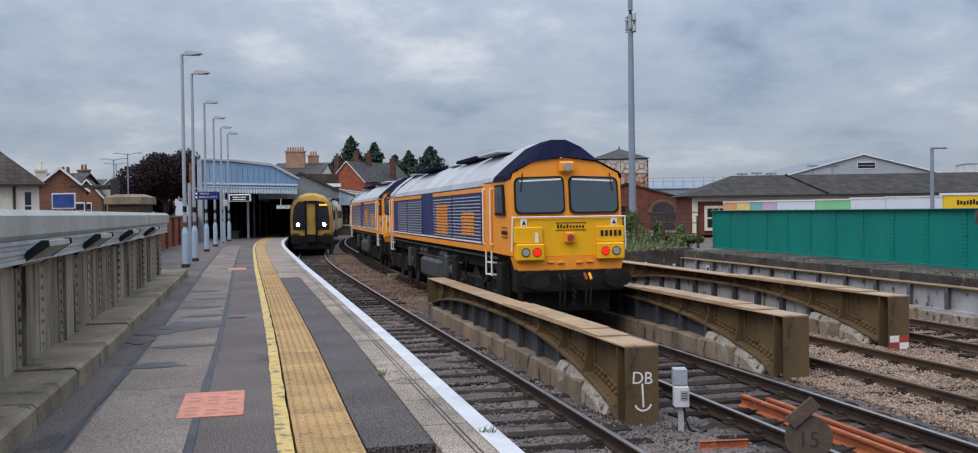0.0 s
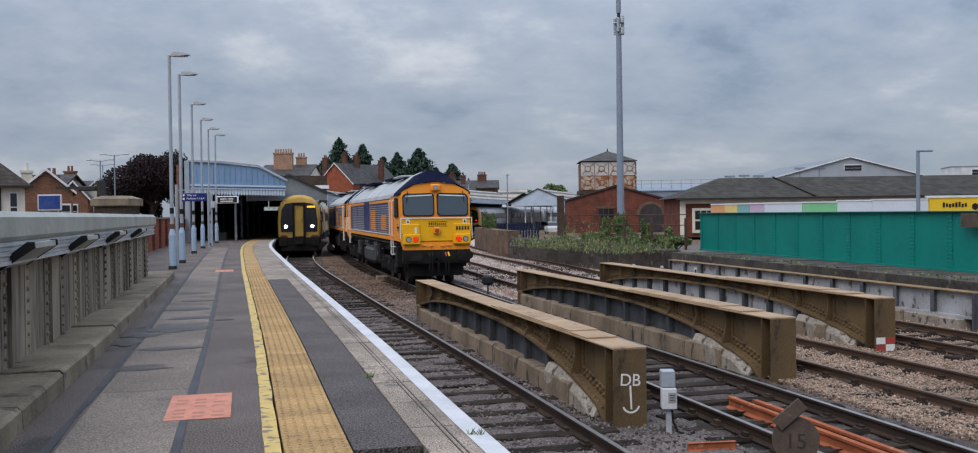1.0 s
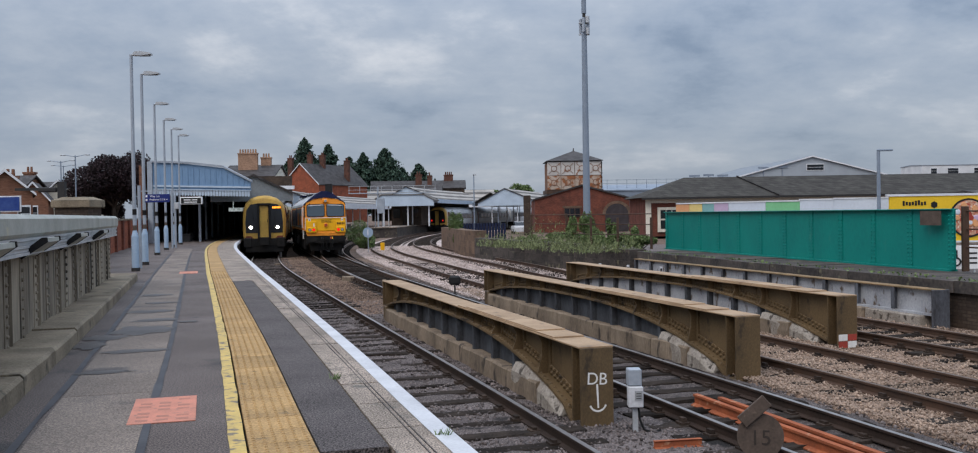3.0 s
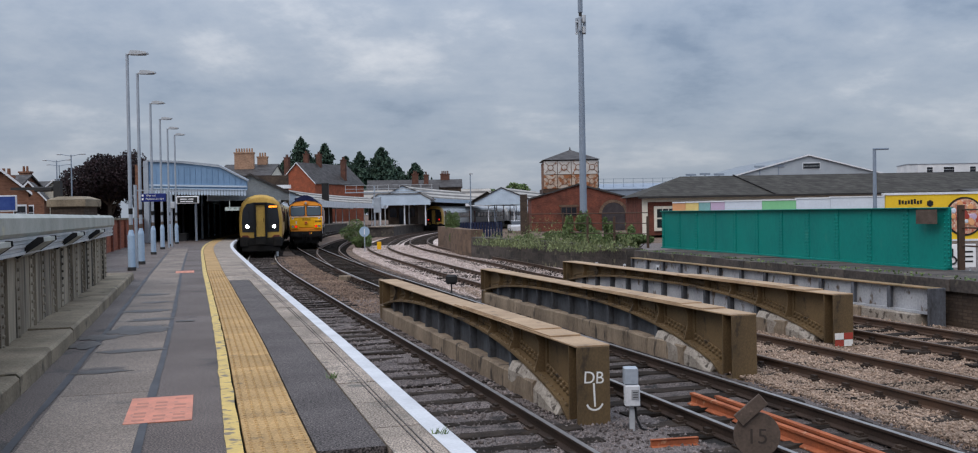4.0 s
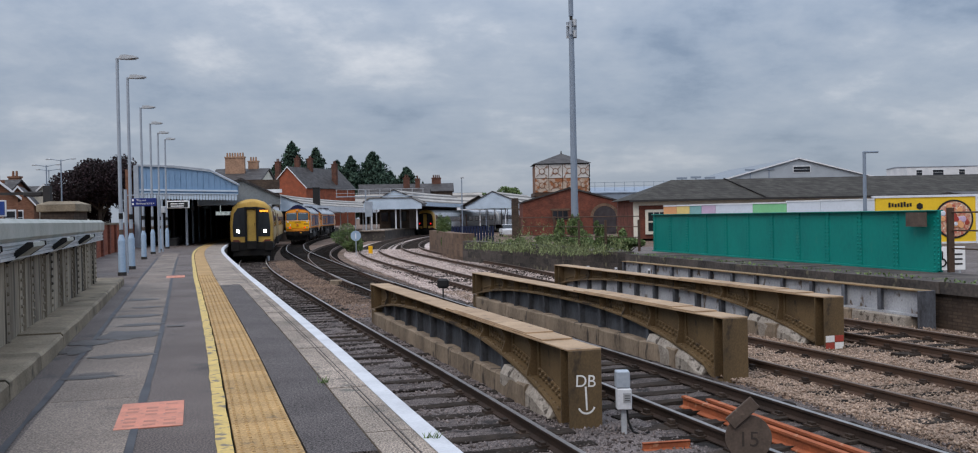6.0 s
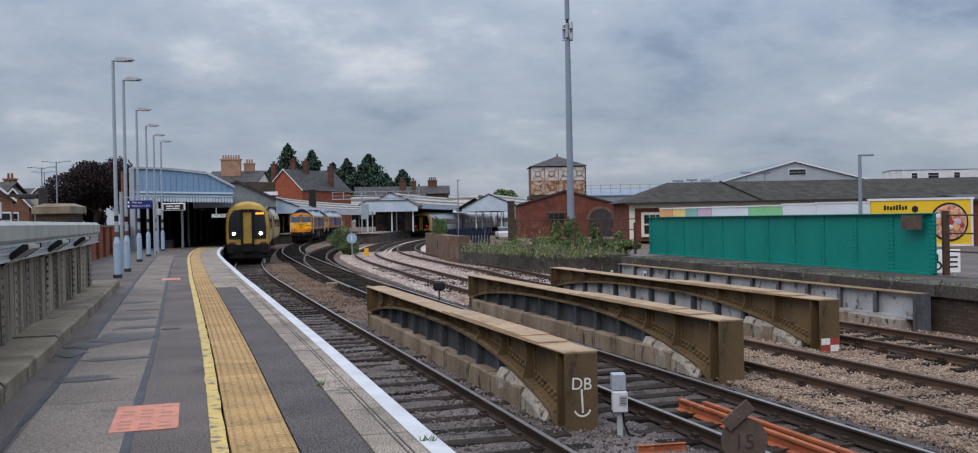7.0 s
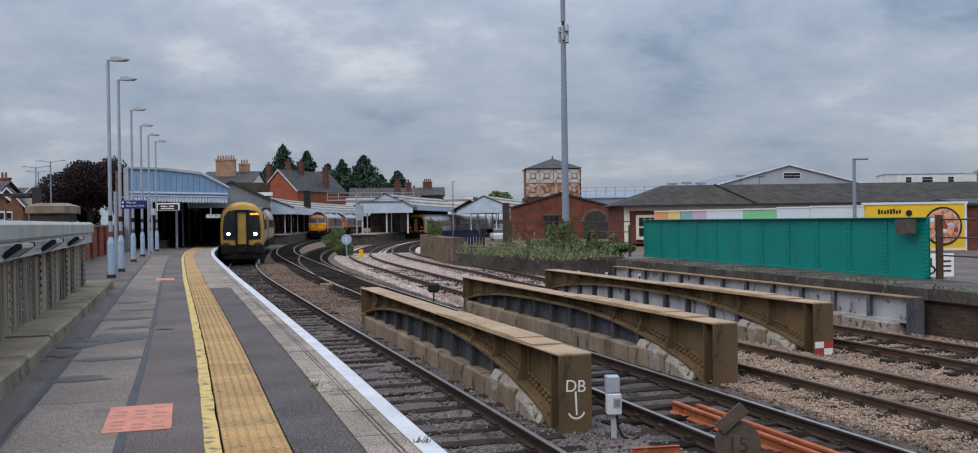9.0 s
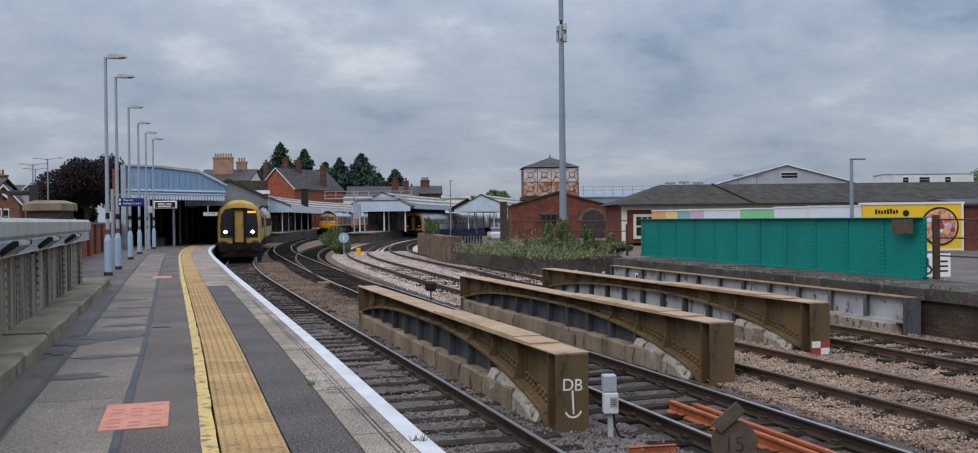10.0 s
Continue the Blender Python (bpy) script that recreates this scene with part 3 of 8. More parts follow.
def sleeper_mesh(k):
    """An old timber: worn, split top and ragged ends; four kinds."""
    bm = bmesh.new()
    n, hw, seed = 14, 0.128, Vector((k * 7.3, 1.7, k * 3.1))
    rows = []
    for i in range(n + 1):
        x = -1.275 + 2.55 * i / n + 0.03 * noise.noise(seed + Vector((i * 1.9, 4, 0)))
        ring = []
        for j, (y, z) in enumerate(((-hw, -0.14), (-hw, -0.014), (-hw * 0.82, 0), (-0.01, -0.004), (hw * 0.8, 0), (hw, -0.016), (hw, -0.14))):
            q = seed + Vector((x * 2.1, j * 0.9, 0))
            ring.append(bm.verts.new((x, y + 0.022 * noise.noise(q * 1.7), z + 0.020 * noise.noise(q * 1.3) * (z > -0.1))))
        rows.append(ring)
    for p, q in zip(rows, rows[1:]):
        for j in range(6):
            bm.faces.new((p[j], p[j + 1], q[j + 1], q[j]))
    bm.faces.new(rows[0][::-1]); bm.faces.new(rows[-1])
    bmesh.ops.recalc_face_normals(bm, faces=bm.faces[:])
    me = bpy.data.meshes.new("sleeper")
    bm.to_mesh(me); bm.free()
    me.materials.append(M["timber"])
    return me


SLEEPERS = [sleeper_mesh(k) for k in range(4)]


def track(line, y0, y1, label, n_parts, seed, top="rail_top"):
    s0, s1 = line.near_y(y0), line.near_y(y1)
    th = thing("railway_track", Matrix(), label, "railway track", "railway tracks")
    for side in (-1, 1):
        bm = bmesh.new()
        sweep(bm, line, s0, s1, rail_profile(side * 0.7535), 1.2)
        rail = part("rail", bm, "rail_dark" if top == "rail_top" else "rail_side", th, "brown rusted steel rail with a polished top")
        bm = bmesh.new()
        c = side * 0.7535
        sweep(bm, line, s0, s1, [(c - .03, RAIL - .006), (c + .03, RAIL - .006), (c + .026, RAIL), (c - .026, RAIL)], 1.2)
        part("railhead", bm, top, rail, "worn steel running surface")
    rng = random.Random(seed)
    s, k = s0 + 0.3, 0
    far = bmesh.new()
    iron = bmesh.new()
    while s < s1:
        p, turn = line.at(s)
        if k < n_parts:
            ob = new("sleeper", SLEEPERS[rng.randrange(4)])
            ob.parent = th
            ob.matrix_basis = pose(p.x, p.y, RAIL - 0.135 - rng.uniform(0, 0.030), rng.uniform(-1.5, 1.5), rng.uniform(-0.5, 0.5), turn + rng.uniform(-2.2, 2.2))
        else:
            box(far, p.x, p.y, RAIL - 0.31, 2.5, 0.25, 0.14, turn)
        if p.y < 45:
            for side in (-1, 1):
                for u in (-0.1, 0.1):
                    q, _ = line.at(s, side * 0.7535 + u)
                    box(iron, q.x, q.y, RAIL - 0.17, 0.12, 0.16, 0.05, turn)
                    box(iron, q.x, q.y, RAIL - 0.12, 0.055, 0.11, 0.05 if u * side > 0 else 0.03, turn)
        k += 1
        s += 0.70 + rng.uniform(-0.03, 0.03)
    if len(far.verts):
        tagged(part("far_sleeper", far, "timber", th, "dark timber sleepers far down the line"), kind="stuff")
    else:
        far.free()
    if len(iron.verts):
        tagged(part("rail_chair", iron, "chair_iron", th, "rusted iron rail chairs and clips"), kind="stuff")
    else:
        iron.free()
    return th


def scatter(line, y0, y1, n, u0, u1, seed, lift=0.0):
    rng = np.random.default_rng(seed)
    s0, s1 = line.near_y(y0), line.near_y(y1)
    s = s0 + (s1 - s0) * rng.power(0.75, n)
    u = rng.uniform(u0, u1, n)
    x, y = np.interp(s, line.s, line.p[:, 0]), np.interp(s, line.s, line.p[:, 1])
    return np.stack([x + u * 0.96, y + u * 0.28, BED + lift + rng.uniform(0, 0.03, n)], 1)


def gravel_bed(line, y0, y1, u0, u1, z, key, label, seed):
    """Uneven trodden gravel, heaped a little between the sleepers."""
    s0, s1 = line.near_y(y0), line.near_y(y1)
    nu, ns = max(4, int((u1 - u0) / 0.16)), int((s1 - s0) / 0.22)
    bm = bmesh.new()
    rows = []
    for i in range(ns + 1):
        row = []
        for j in range(nu + 1):
            p, _ = line.at(s0 + (s1 - s0) * i / ns, u0 + (u1 - u0) * j / nu)
            h = z + 0.028 * noise.noise((p.x * 1.7, p.y * 1.7, seed)) + 0.016 * noise.noise((p.x * 5, p.y * 5, seed))
            row.append(bm.verts.new((p.x, p.y, h if 0 < j < nu else BED - 0.06)))
        rows.append(row)
    for a, b in zip(rows, rows[1:]):
        for j in range(nu):
            bm.faces.new((a[j], a[j + 1], b[j + 1], b[j]))
    ob = tagged(part("gravel_bed", bm, key), label, "ballast", kind="structure")
    smooth(ob, 60)


def ballast():
    gravel_bed(TRACK_A, 5.5, 29, -1.35, 2.45, BED + 0.068, "grey_bed", "grey-mauve gravel trodden in round the platform track", 2)
    gravel_bed(TRACK_B, 6, 34, -1.45, 1.6, BED + 0.055, "oily_bed", "dark oily gravel in the main track", 6)
    for line, y0, y1, u0, u1, key, word in ((TRACK_C, 33, 150, -1.9, 1.8, "pale_bed", "pale pinkish"), (TRACK_D, 33, 150, -1.9, 2.2, "pale_bed", "pale pinkish"),
                                            (TRACK_C, -8, 33, -1.75, 1.8, "tan_bed", "trodden tan"), (TRACK_D, -8, 33, -1.75, 2.1, "tan_bed", "trodden tan")):
        bm = bmesh.new()
        lift = 0.045 if line is TRACK_D or y0 > 0 else 0.076
        sweep(bm, line, line.near_y(y0), line.near_y(y1), [(u0, BED - 0.1), (u0 + 0.2, BED + lift), (u1 - 0.2, BED + lift), (u1, BED - 0.1)], 1.2)
        tagged(part("ballast_bed", bm, key), "raised bed of %s stone ballast" % word, "ballast", kind="structure")
    chips("ballast_stones", scatter(TRACK_A, 6, 62, 36000, -1.2, 1.35, 5, 0.045), (0.012, 0.032), "dark_chips", "dark oily stone ballast in the platform track", 5)
    chips("ballast_stones", scatter(TRACK_A, 7, 29, 9000, 0.9, 2.3, 6, 0.05), (0.012, 0.030), "dark_chips", "grey-brown stone ballast beside the girder", 6)
    chips("ballast_stones", scatter(TRACK_A, 25, 62, 18000, 0.9, 2.5, 16, 0.05), (0.014, 0.036), "rust_chips", "rust-brown stone ballast between the diverging tracks", 16)
    chips("ballast_stones", scatter(TRACK_B, 7, 62, 32000, -1.4, 1.7, 7, 0.02), (0.012, 0.030), "dark_chips", "dark stone ballast in the main track", 7)
    chips("ballast_stones", scatter(TRACK_C, 8, 34, 46000, -1.7, 1.7, 18, 0.068), (0.010, 0.028), "tan_chips", "brown trodden stone ballast between the girders", 18)
    chips("ballast_stones", scatter(TRACK_D, 8, 34, 26000, -1.6, 2.2, 19, 0.04), (0.010, 0.030), "tan_chips", "brown stone ballast beside the grey girder", 19)
    chips("ballast_stones", scatter(TRACK_C, 30, 80, 26000, -1.9, 1.7, 8, 0.045), (0.018, 0.045), "pale_chips", "pale pinkish-grey stone ballast in the curving track", 8)
    chips("ballast_stones", scatter(TRACK_D, 31, 80, 22000, -2.1, 2.0, 9, 0.045), (0.018, 0.045), "pale_chips", "pale pinkish-grey stone ballast along the wall", 9)


# ---- the platform ----
def platform():
    s_a, s_b, s_end = EDGE.near_y(-8), EDGE.near_y(58), EDGE.near_y(96)
    bm = bmesh.new()
    sweep(bm, EDGE, s_a, s_end, [(-0.02, -1.6), (-0.02, -0.1), (-7.2, -0.1), (-7.2, -1.6)], 1.5)
    ob = tagged(part("platform", bm, "dark_stone"), "raised railway platform surfaced with worn asphalt and paving", "platform", kind="structure")
    bm = bmesh.new()
    sweep(bm, EDGE, s_a, s_end, rect(-7.2, -1.30, -0.1, 0.0), 0.8)
    part("asphalt", bm, "asphalt", ob, "patched grey asphalt surface with damp stains")
    bm = bmesh.new()
    sweep(bm, EDGE, EDGE.near_y(6.15), EDGE.near_y(22.2), rect(-0.86, -0.44, -0.1, 0.002), 0.8)
    sweep(bm, EDGE, s_a, EDGE.near_y(4.65), rect(-0.86, -0.44, -0.1, 0.002), 0.8)
    part("asphalt_strip", bm, "new_asphalt", ob, "dark asphalt infill strip")
    # concrete bays inlaid in the asphalt, with tarred joints
    rng = random.Random(4)
    s = EDGE.near_y(-7.0)
    while s < EDGE.near_y(40):
        ln_ = rng.uniform(4.6, 8.0)
        bm = bmesh.new()
        sweep(bm, EDGE, s, s + ln_ - 0.012, rect(-2.66, -1.96, -0.02, 0.004), 0.6)
        part("paving_bay", bm, "old_concrete", ob)
        s += ln_
    for u in (-2.71, -1.93):
        bm = bmesh.new()
        n = 90
        a, b = EDGE.near_y(-7.5), EDGE.near_y(40)
        prev = None
        for i in range(n + 1):
            q = a + (b - a) * i / n
            w = 0.028 + 0.02 * noise.noise((q, u, 0))
            row = [bm.verts.new((*EDGE.at(q, u + e + 0.015 * noise.noise((q * 0.8, u, 3)))[0], 0.006)) for e in (-w, w)]
            if prev:
                bm.faces.new((prev[0], prev[1], row[1], row[0]))
            prev = row
        part("tar_joint", bm, "tar_joint", ob, "black tar joint")
    # coping stones along the edge; wide slabs at both ends of the asphalt strip
    s = s_a
    rng = random.Random(5)
    while s < s_end:
        p, _ = EDGE.at(s)
        ln_ = 0.9 if p.y < 60 else 3.0
        wide = 0.87 if (p.y > 22 or 4.6 < p.y < 5.6) else 0.43
        bm = bmesh.new()
        z = 0.003 + rng.uniform(-0.003, 0.003)
        sweep(bm, EDGE, s, s + ln_ - 0.012, [(0.03, -0.12), (0.03, z - 0.012), (0.02, z), (-wide + 0.005, z), (-wide + 0.005, -0.12)], 0.9)
        part("coping_stone", bm, "coping", ob)
        s += ln_
    bm = bmesh.new()
    sweep(bm, EDGE, s_a, s_end, [(0.036, -0.11), (0.036, 0.006), (-0.108, 0.009), (-0.108, 0.004), (0.03, 0.0)], 0.5)
    part("edge_line", bm, "white_paint", ob, "worn white painted platform edge")
    for u in (-0.20, -0.235):
        bm = bmesh.new()
        sweep(bm, EDGE, EDGE.near_y(-7), EDGE.near_y(30), rect(u - 0.0035, u + 0.0035, 0.0, 0.0075), 0.8)
        part("edge_groove", bm, "new_asphalt", ob)
    bm = bmesh.new()
    prev = None
    for i in range(420):
        q = s_a + (s_end - s_a) * i / 419 if i > 300 else s_a + 40 * i / 300
        if i > 300:
            q = s_a + 40 + (s_end - s_a - 40) * (i - 300) / 119
        l_, r_ = -1.395 + 0.012 * noise.noise((q * 2.2, 1, 0)), -1.295 + 0.012 * noise.noise((q * 1.7, 7, 0))
        row = [bm.verts.new((*EDGE.at(q, u)[0], 0.007)) for u in (l_, r_)]
        if prev:
            bm.faces.new((prev[0], prev[1], row[1], row[0]))
        prev = row
    part("yellow_line", bm, "yellow_paint", ob, "scuffed yellow painted line")
    # tactile tiles with rows of flat-topped studs
    tile = bmesh.new()
    box(tile, 0, 0, -0.05, 0.405, 0.394, 0.055, bevel=0.004)
    for i in range(6):
        for j in range(6):
            x, y = -0.167 + i * 0.0668, -0.167 + j * 0.0668
            rod(tile, (x, y, 0.004), (x, y, 0.0105), 0.0145, 0.0115, 6)
    me = bpy.data.meshes.new("tactile_tile")
    tile.to_mesh(me); tile.free(); me.materials.append(M["tactile"])
    flat = bmesh.new()
    box(flat, 0, 0, -0.05, 0.405, 0.394, 0.057, bevel=0.004)
    mf = bpy.data.meshes.new("tactile_tile")
    flat.to_mesh(mf); flat.free(); mf.materials.append(M["tactile"])
    s, k = EDGE.near_y(-7.5), 0
    while s < EDGE.near_y(90):
        p, turn = EDGE.at(s, -1.075)
        t = new("tactile_tile", me if p.y < 26 else mf)
        t.parent = ob
        t.matrix_basis = pose(p.x, p.y, 0.0 + rng.uniform(-0.0015, 0.0015), 0, 0, turn + rng.uniform(-0.3, 0.3))
        s += 0.4
    return ob


M["damp"] = mat("damp", (0.070, 0.058, 0.051), (0.044, 0.037, 0.034), rough=0.40, speck=0.4, scale=1.5, fine=70, bump=0.3)


def damp_patches():
    """Shallow damp patches with ragged edges on the asphalt and its concrete bays."""
    rr = random.Random(14)
    for y, u, wide, long in ((9.8, -2.45, 0.50, 0.16), (11.2, -2.30, 0.62, 0.22), (12.6, -2.75, 0.40, 0.50), (13.2, -2.35, 0.62, 0.95), (14.4, -2.2, 0.55, 0.35), (15.7, -2.3, 0.60, 0.5), (17.2, -2.2, 0.5, 0.28), (11.9, -2.84, 0.28, 0.6), (18.9, -2.4, 0.5, 0.4), (14.0, -1.75, 0.22, 0.16)):
        p, turn = EDGE.at(EDGE.near_y(y), u)
        th = thing("damp_patch", pose(p.x, p.y, 0.0085, 0, 0, turn), "dark damp patch drying on the platform surface", "stain", "damp patches")
        k, seed = 56, rr.uniform(0, 50)
        bm = bmesh.new()
        ring = []
        for i in range(k):
            an = i * math.tau / k
            c, d = math.cos(an), math.sin(an)
            r = 1 + 0.45 * noise.noise((c * 1.4, d * 1.4, seed)) + 0.28 * noise.noise((c * 4, d * 4, seed))
            ring.append(bm.verts.new((c * r * wide / 2 * 1.15, d * r * long / 2 * 1.15, 0)))
        hub = bm.verts.new((0, 0, 0.0006))
        for i in range(k):
            bm.faces.new((ring[i], ring[(i + 1) % k], hub))
        part("patch", bm, "damp", th)


M["worn_orange"] = mat("worn_orange", (0.30, 0.145, 0.105), (0.42, 0.19, 0.135), rough=0.7, scale=9, fine=60, bump=0.1)


def warning_panel(s_y, wide, long, name, label):
    """A stencilled warning rectangle on the asphalt; its worn lettering is plain bars."""
    p, turn = EDGE.at(EDGE.near_y(s_y), -1.84)
    th = thing(name, pose(p.x, p.y, 0.004, 0, 0, turn), label, "floor marking", "floor markings")
    bm = bmesh.new()
    box(bm, 0, 0, -0.002, wide, long, 0.0055)
    part("paint", bm, "orange_paint", th)
    for i in range(3):
        for j in range(7):
            if (i * 5 + j * 3) % 7 not in (2, 4):
                bm = bmesh.new()
                box(bm, -wide * 0.30 + i * wide * 0.30, -long * 0.4 + j * long * 0.13, 0.002, 0.085, long * 0.06, 0.0022)
                part("worn_lettering", bm, "worn_orange", th, "worn dark stencilled lettering")


def kerb():
    ob = None
    s, rng = EDGE.near_y(-6), random.Random(8)
    th = thing("kerb_wall", Matrix(), "low weathered stone kerb at the foot of the bridge parapet", "kerb", kind="structure")
    end = EDGE.near_y(24.0)
    while s < end:
        ln_ = min(rng.uniform(1.5, 2.2), end - s)
        bm = bmesh.new()
        h = 0.17 + rng.uniform(-0.01, 0.01)
        sweep(bm, EDGE, s, s + ln_ - 0.02, [(-2.98, -0.05), (-2.99, h - 0.03), (-3.02, h), (-3.6, h), (-3.6, -0.05)], 0.5)
        for v in bm.verts:
            v.co += Vector((0.012 * noise.noise(v.co * 1.9), 0, 0.012 * noise.noise(v.co * 1.3 + Vector((5, 0, 0)))))
        part("kerb_stone", bm, "kerb", th)
        s += ln_


def rivets(bm, places, r=0.018, axis=(1, 0, 0), mi=0):
    a = Vector(axis)
    for p in places:
        p = Vector(p)
        rod(bm, p, p + a * r * 0.8, r, r * 0.55, 6, mi)


def parapet():
    """Riveted steel bridge side with a rounded cap and a trough of floodlights."""
    s0, s1 = EDGE.near_y(-6), EDGE.near_y(22.6)
    th = thing("bridge_parapet", Matrix(), "tall weathered grey-brown riveted steel bridge parapet beside the platform", "bridge parapet", kind="structure")
    bm = bmesh.new()
    sweep(bm, EDGE, s0, s1, rect(-3.80, -3.48, -0.1, 1.08), 0.7)
    part("web_plate", bm, "parapet_steel", th)
    bm = bmesh.new()
    cap = [(-4.05, 1.27), (-3.35, 1.27), (-3.32, 1.31), (-3.32, 1.47), (-3.38, 1.52), (-4.05, 1.545)]
    sweep(bm, EDGE, s0, s1 + 0.35, cap, 0.7)
    part("cap", bm, "parapet_cap", th, "grey-green painted steel cap with lichen")
    bm = bmesh.new()
    for i in range(5):
        z = 1.08 + i * 0.038
        sweep(bm, EDGE, s0, s1 + 0.2, rect(-3.75, -3.34 - 0.012 * (i % 2), z, z + 0.034), 1.2)
    part("cable_trough", bm, "galvanised", th, "ribbed galvanised trough")
    s, i = s0, 0
    while s < s1:
        bm = bmesh.new()
        p, turn = EDGE.at(s, -3.45)
        q, _ = EDGE.at(s, -3.482)
        box(bm, q.x, q.y, 0.1, 0.024, 0.17, 0.98, turn)
        for k in range(9):
            r_, _ = EDGE.at(s, -3.472)
            rod(bm, (*r_, 0.17 + k * 0.105), (r_.x + 0.026, r_.y, 0.17 + k * 0.105), 0.027, 0.015, 8)
        if i % 2:
            q, _ = EDGE.at(s + 0.14, -3.455)
            box(bm, q.x, q.y, 0.1, 0.035, 0.016, 0.98, turn)
        part("stiffener", bm, "parapet_steel", th)
        s += 0.92
        i += 1
    for y in (1.9, 4.2, 6.7, 9.2, 11.9, 14.9, 18.2):
        p, turn = EDGE.at(EDGE.near_y(y), -3.33)
        fl = thing("floodlight", pose(p.x, p.y, 1.17, 0, 0, turn), "slanted grey floodlight with black end caps on the parapet", "floodlight", "floodlights on the parapet")
        sec = [(-0.13, -0.09), (-0.09, -0.125), (0.155, 0.04), (0.15, 0.085), (0.10, 0.085)]
        bm = bmesh.new()
        prism(bm, sec, off(XZ, 0, -0.48), 0.96)
        part("housing", bm, "parapet_cap", fl)
        for y_ in (-0.52, 0.48):
            bm = bmesh.new()
            prism(bm, [(u * 1.08, v * 1.1) for u, v in sec], off(XZ, 0, y_), 0.04)
            part("end_cap", bm, "rubber", fl, "black end cap")


# ---- hump-backed bridge girders between the tracks ----
def girder(a, b, wide=0.40, top=-0.2, foot=-1.2, marks=False, label="", rise=0.67, stripes=False):
    """a, b: the near and the far end on the ground. The lower edge arches; dark brackets and a stone ledge show under it."""
    a, b = Vector(a), Vector(b)
    d = (b - a)
    L = d.length
    turn = math.degrees(math.atan2(-d.x, d.y))
    th = thing("bridge_girder", pose(a.x, a.y, 0, 0, 0, turn), label, "bridge girder", "bridge girders between the tracks")
    hw = wide / 2

    def low(y):
        u = (y - 0.35) / (L - 0.7)
        drop = rise if u < 0.5 else rise - 0.30
        return foot + 0.12 + rise - min(1.0, abs(2 * u - 1)) ** 2.7 * drop if u >= 0 else foot

    n = 40
    ys = [L * i / n for i in range(n + 1)]
    bm = bmesh.new()
    out = [(y, low(y)) for y in ys] + [(L, top - 0.02), (0, top - 0.02)]
    prism(bm, out, off(YZ, -0.012), 0.024)
    part("web_plate", bm, "brown_girder", th)
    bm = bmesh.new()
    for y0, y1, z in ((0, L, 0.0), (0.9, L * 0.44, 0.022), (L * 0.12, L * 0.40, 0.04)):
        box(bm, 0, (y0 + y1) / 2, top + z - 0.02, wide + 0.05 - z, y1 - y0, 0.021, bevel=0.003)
    part("top_flange", bm, "girder_top", th, "pale tan riveted top flange")
    bm = bmesh.new()
    rows = [[bm.verts.new((x, y, low(y) + e)) for x, e in ((-hw, -0.02), (hw, -0.02), (hw, 0.016), (-hw, 0.016))] for y in ys if 0.3 < y < L - 0.3]
    for p, q in zip(rows, rows[1:]):
        for i in range(4):
            bm.faces.new((p[i], p[(i + 1) % 4], q[(i + 1) % 4], q[i]))
    bm.faces.new(rows[0]); bm.faces.new(rows[-1][::-1])
    part("curved_flange", bm, "brown_girder", th, "arched lower flange")
    # end posts
    for y0 in (0.0, L):
        bm = bmesh.new()
        z0 = foot if y0 == 0 else low(L) - 0.03
        box(bm, 0, y0, z0, wide + 0.03, 0.03, top - z0 - 0.02, bevel=0.004)
        box(bm, 0, y0 + (0.30 if y0 == 0 else -0.30), max(foot + 0.05, low(y0 + (0.30 if y0 == 0 else -0.30))), wide, 0.025, top - max(foot + 0.05, low(y0 + (0.30 if y0 == 0 else -0.30))) - 0.03)
        if y0 == 0:
            box(bm, 0, 0.1, foot - 0.1, wide + 0.1, 0.3, 0.12)
        else:
            box(bm, 0, L - 0.25, foot - 0.1, wide + 0.04, 0.4, z0 - foot + 0.10, bevel=0.02)
        part("end_post", bm, "brown_girder", th, "flat steel end post")
    # flared gussets at every bay, with two rows of bolt heads along the arch between them
    k = max(6, int(L / 1.12))
    for i in range(1, k):
        y = 0.5 + (L - 1.0) * i / k
        z0 = low(y) + 0.01
        bm = bmesh.new()
        for sx in (-1, 1):
            prism(bm, [(0.012 * sx, z0), (hw * 0.99 * sx, z0), (hw * 0.9 * sx, z0 + (top - z0) * 0.12), (hw * 0.66 * sx, z0 + (top - z0) * 0.45), (hw * 0.66 * sx, top - 0.14), (hw * 0.97 * sx, top - 0.025), (0.012 * sx, top - 0.025)],
                  off(XZ, 0, y - 0.012), 0.024)
            box(bm, sx * 0.024, y, z0, 0.024, 0.17, top - z0 - 0.03)
        part("gusset", bm, "brown_girder", th)
    bm = bmesh.new()
    for sx in (-1, 1):
        spots = []
        for i in range(k):
            ya, yb = 0.5 + (L - 1.0) * i / k, 0.5 + (L - 1.0) * (i + 1) / k
            for q in range(8):
                yy = ya + (yb - ya) * (q + 1.2) / 9.4
                for e in (0.055, 0.135):
                    if low(yy) + e + 0.07 < top:
                        spots.append((sx * 0.028, yy + e * 0.3, low(yy) + e))
        rivets(bm, spots, 0.033, (sx, 0, 0))
        caps = []
        y = 0.42
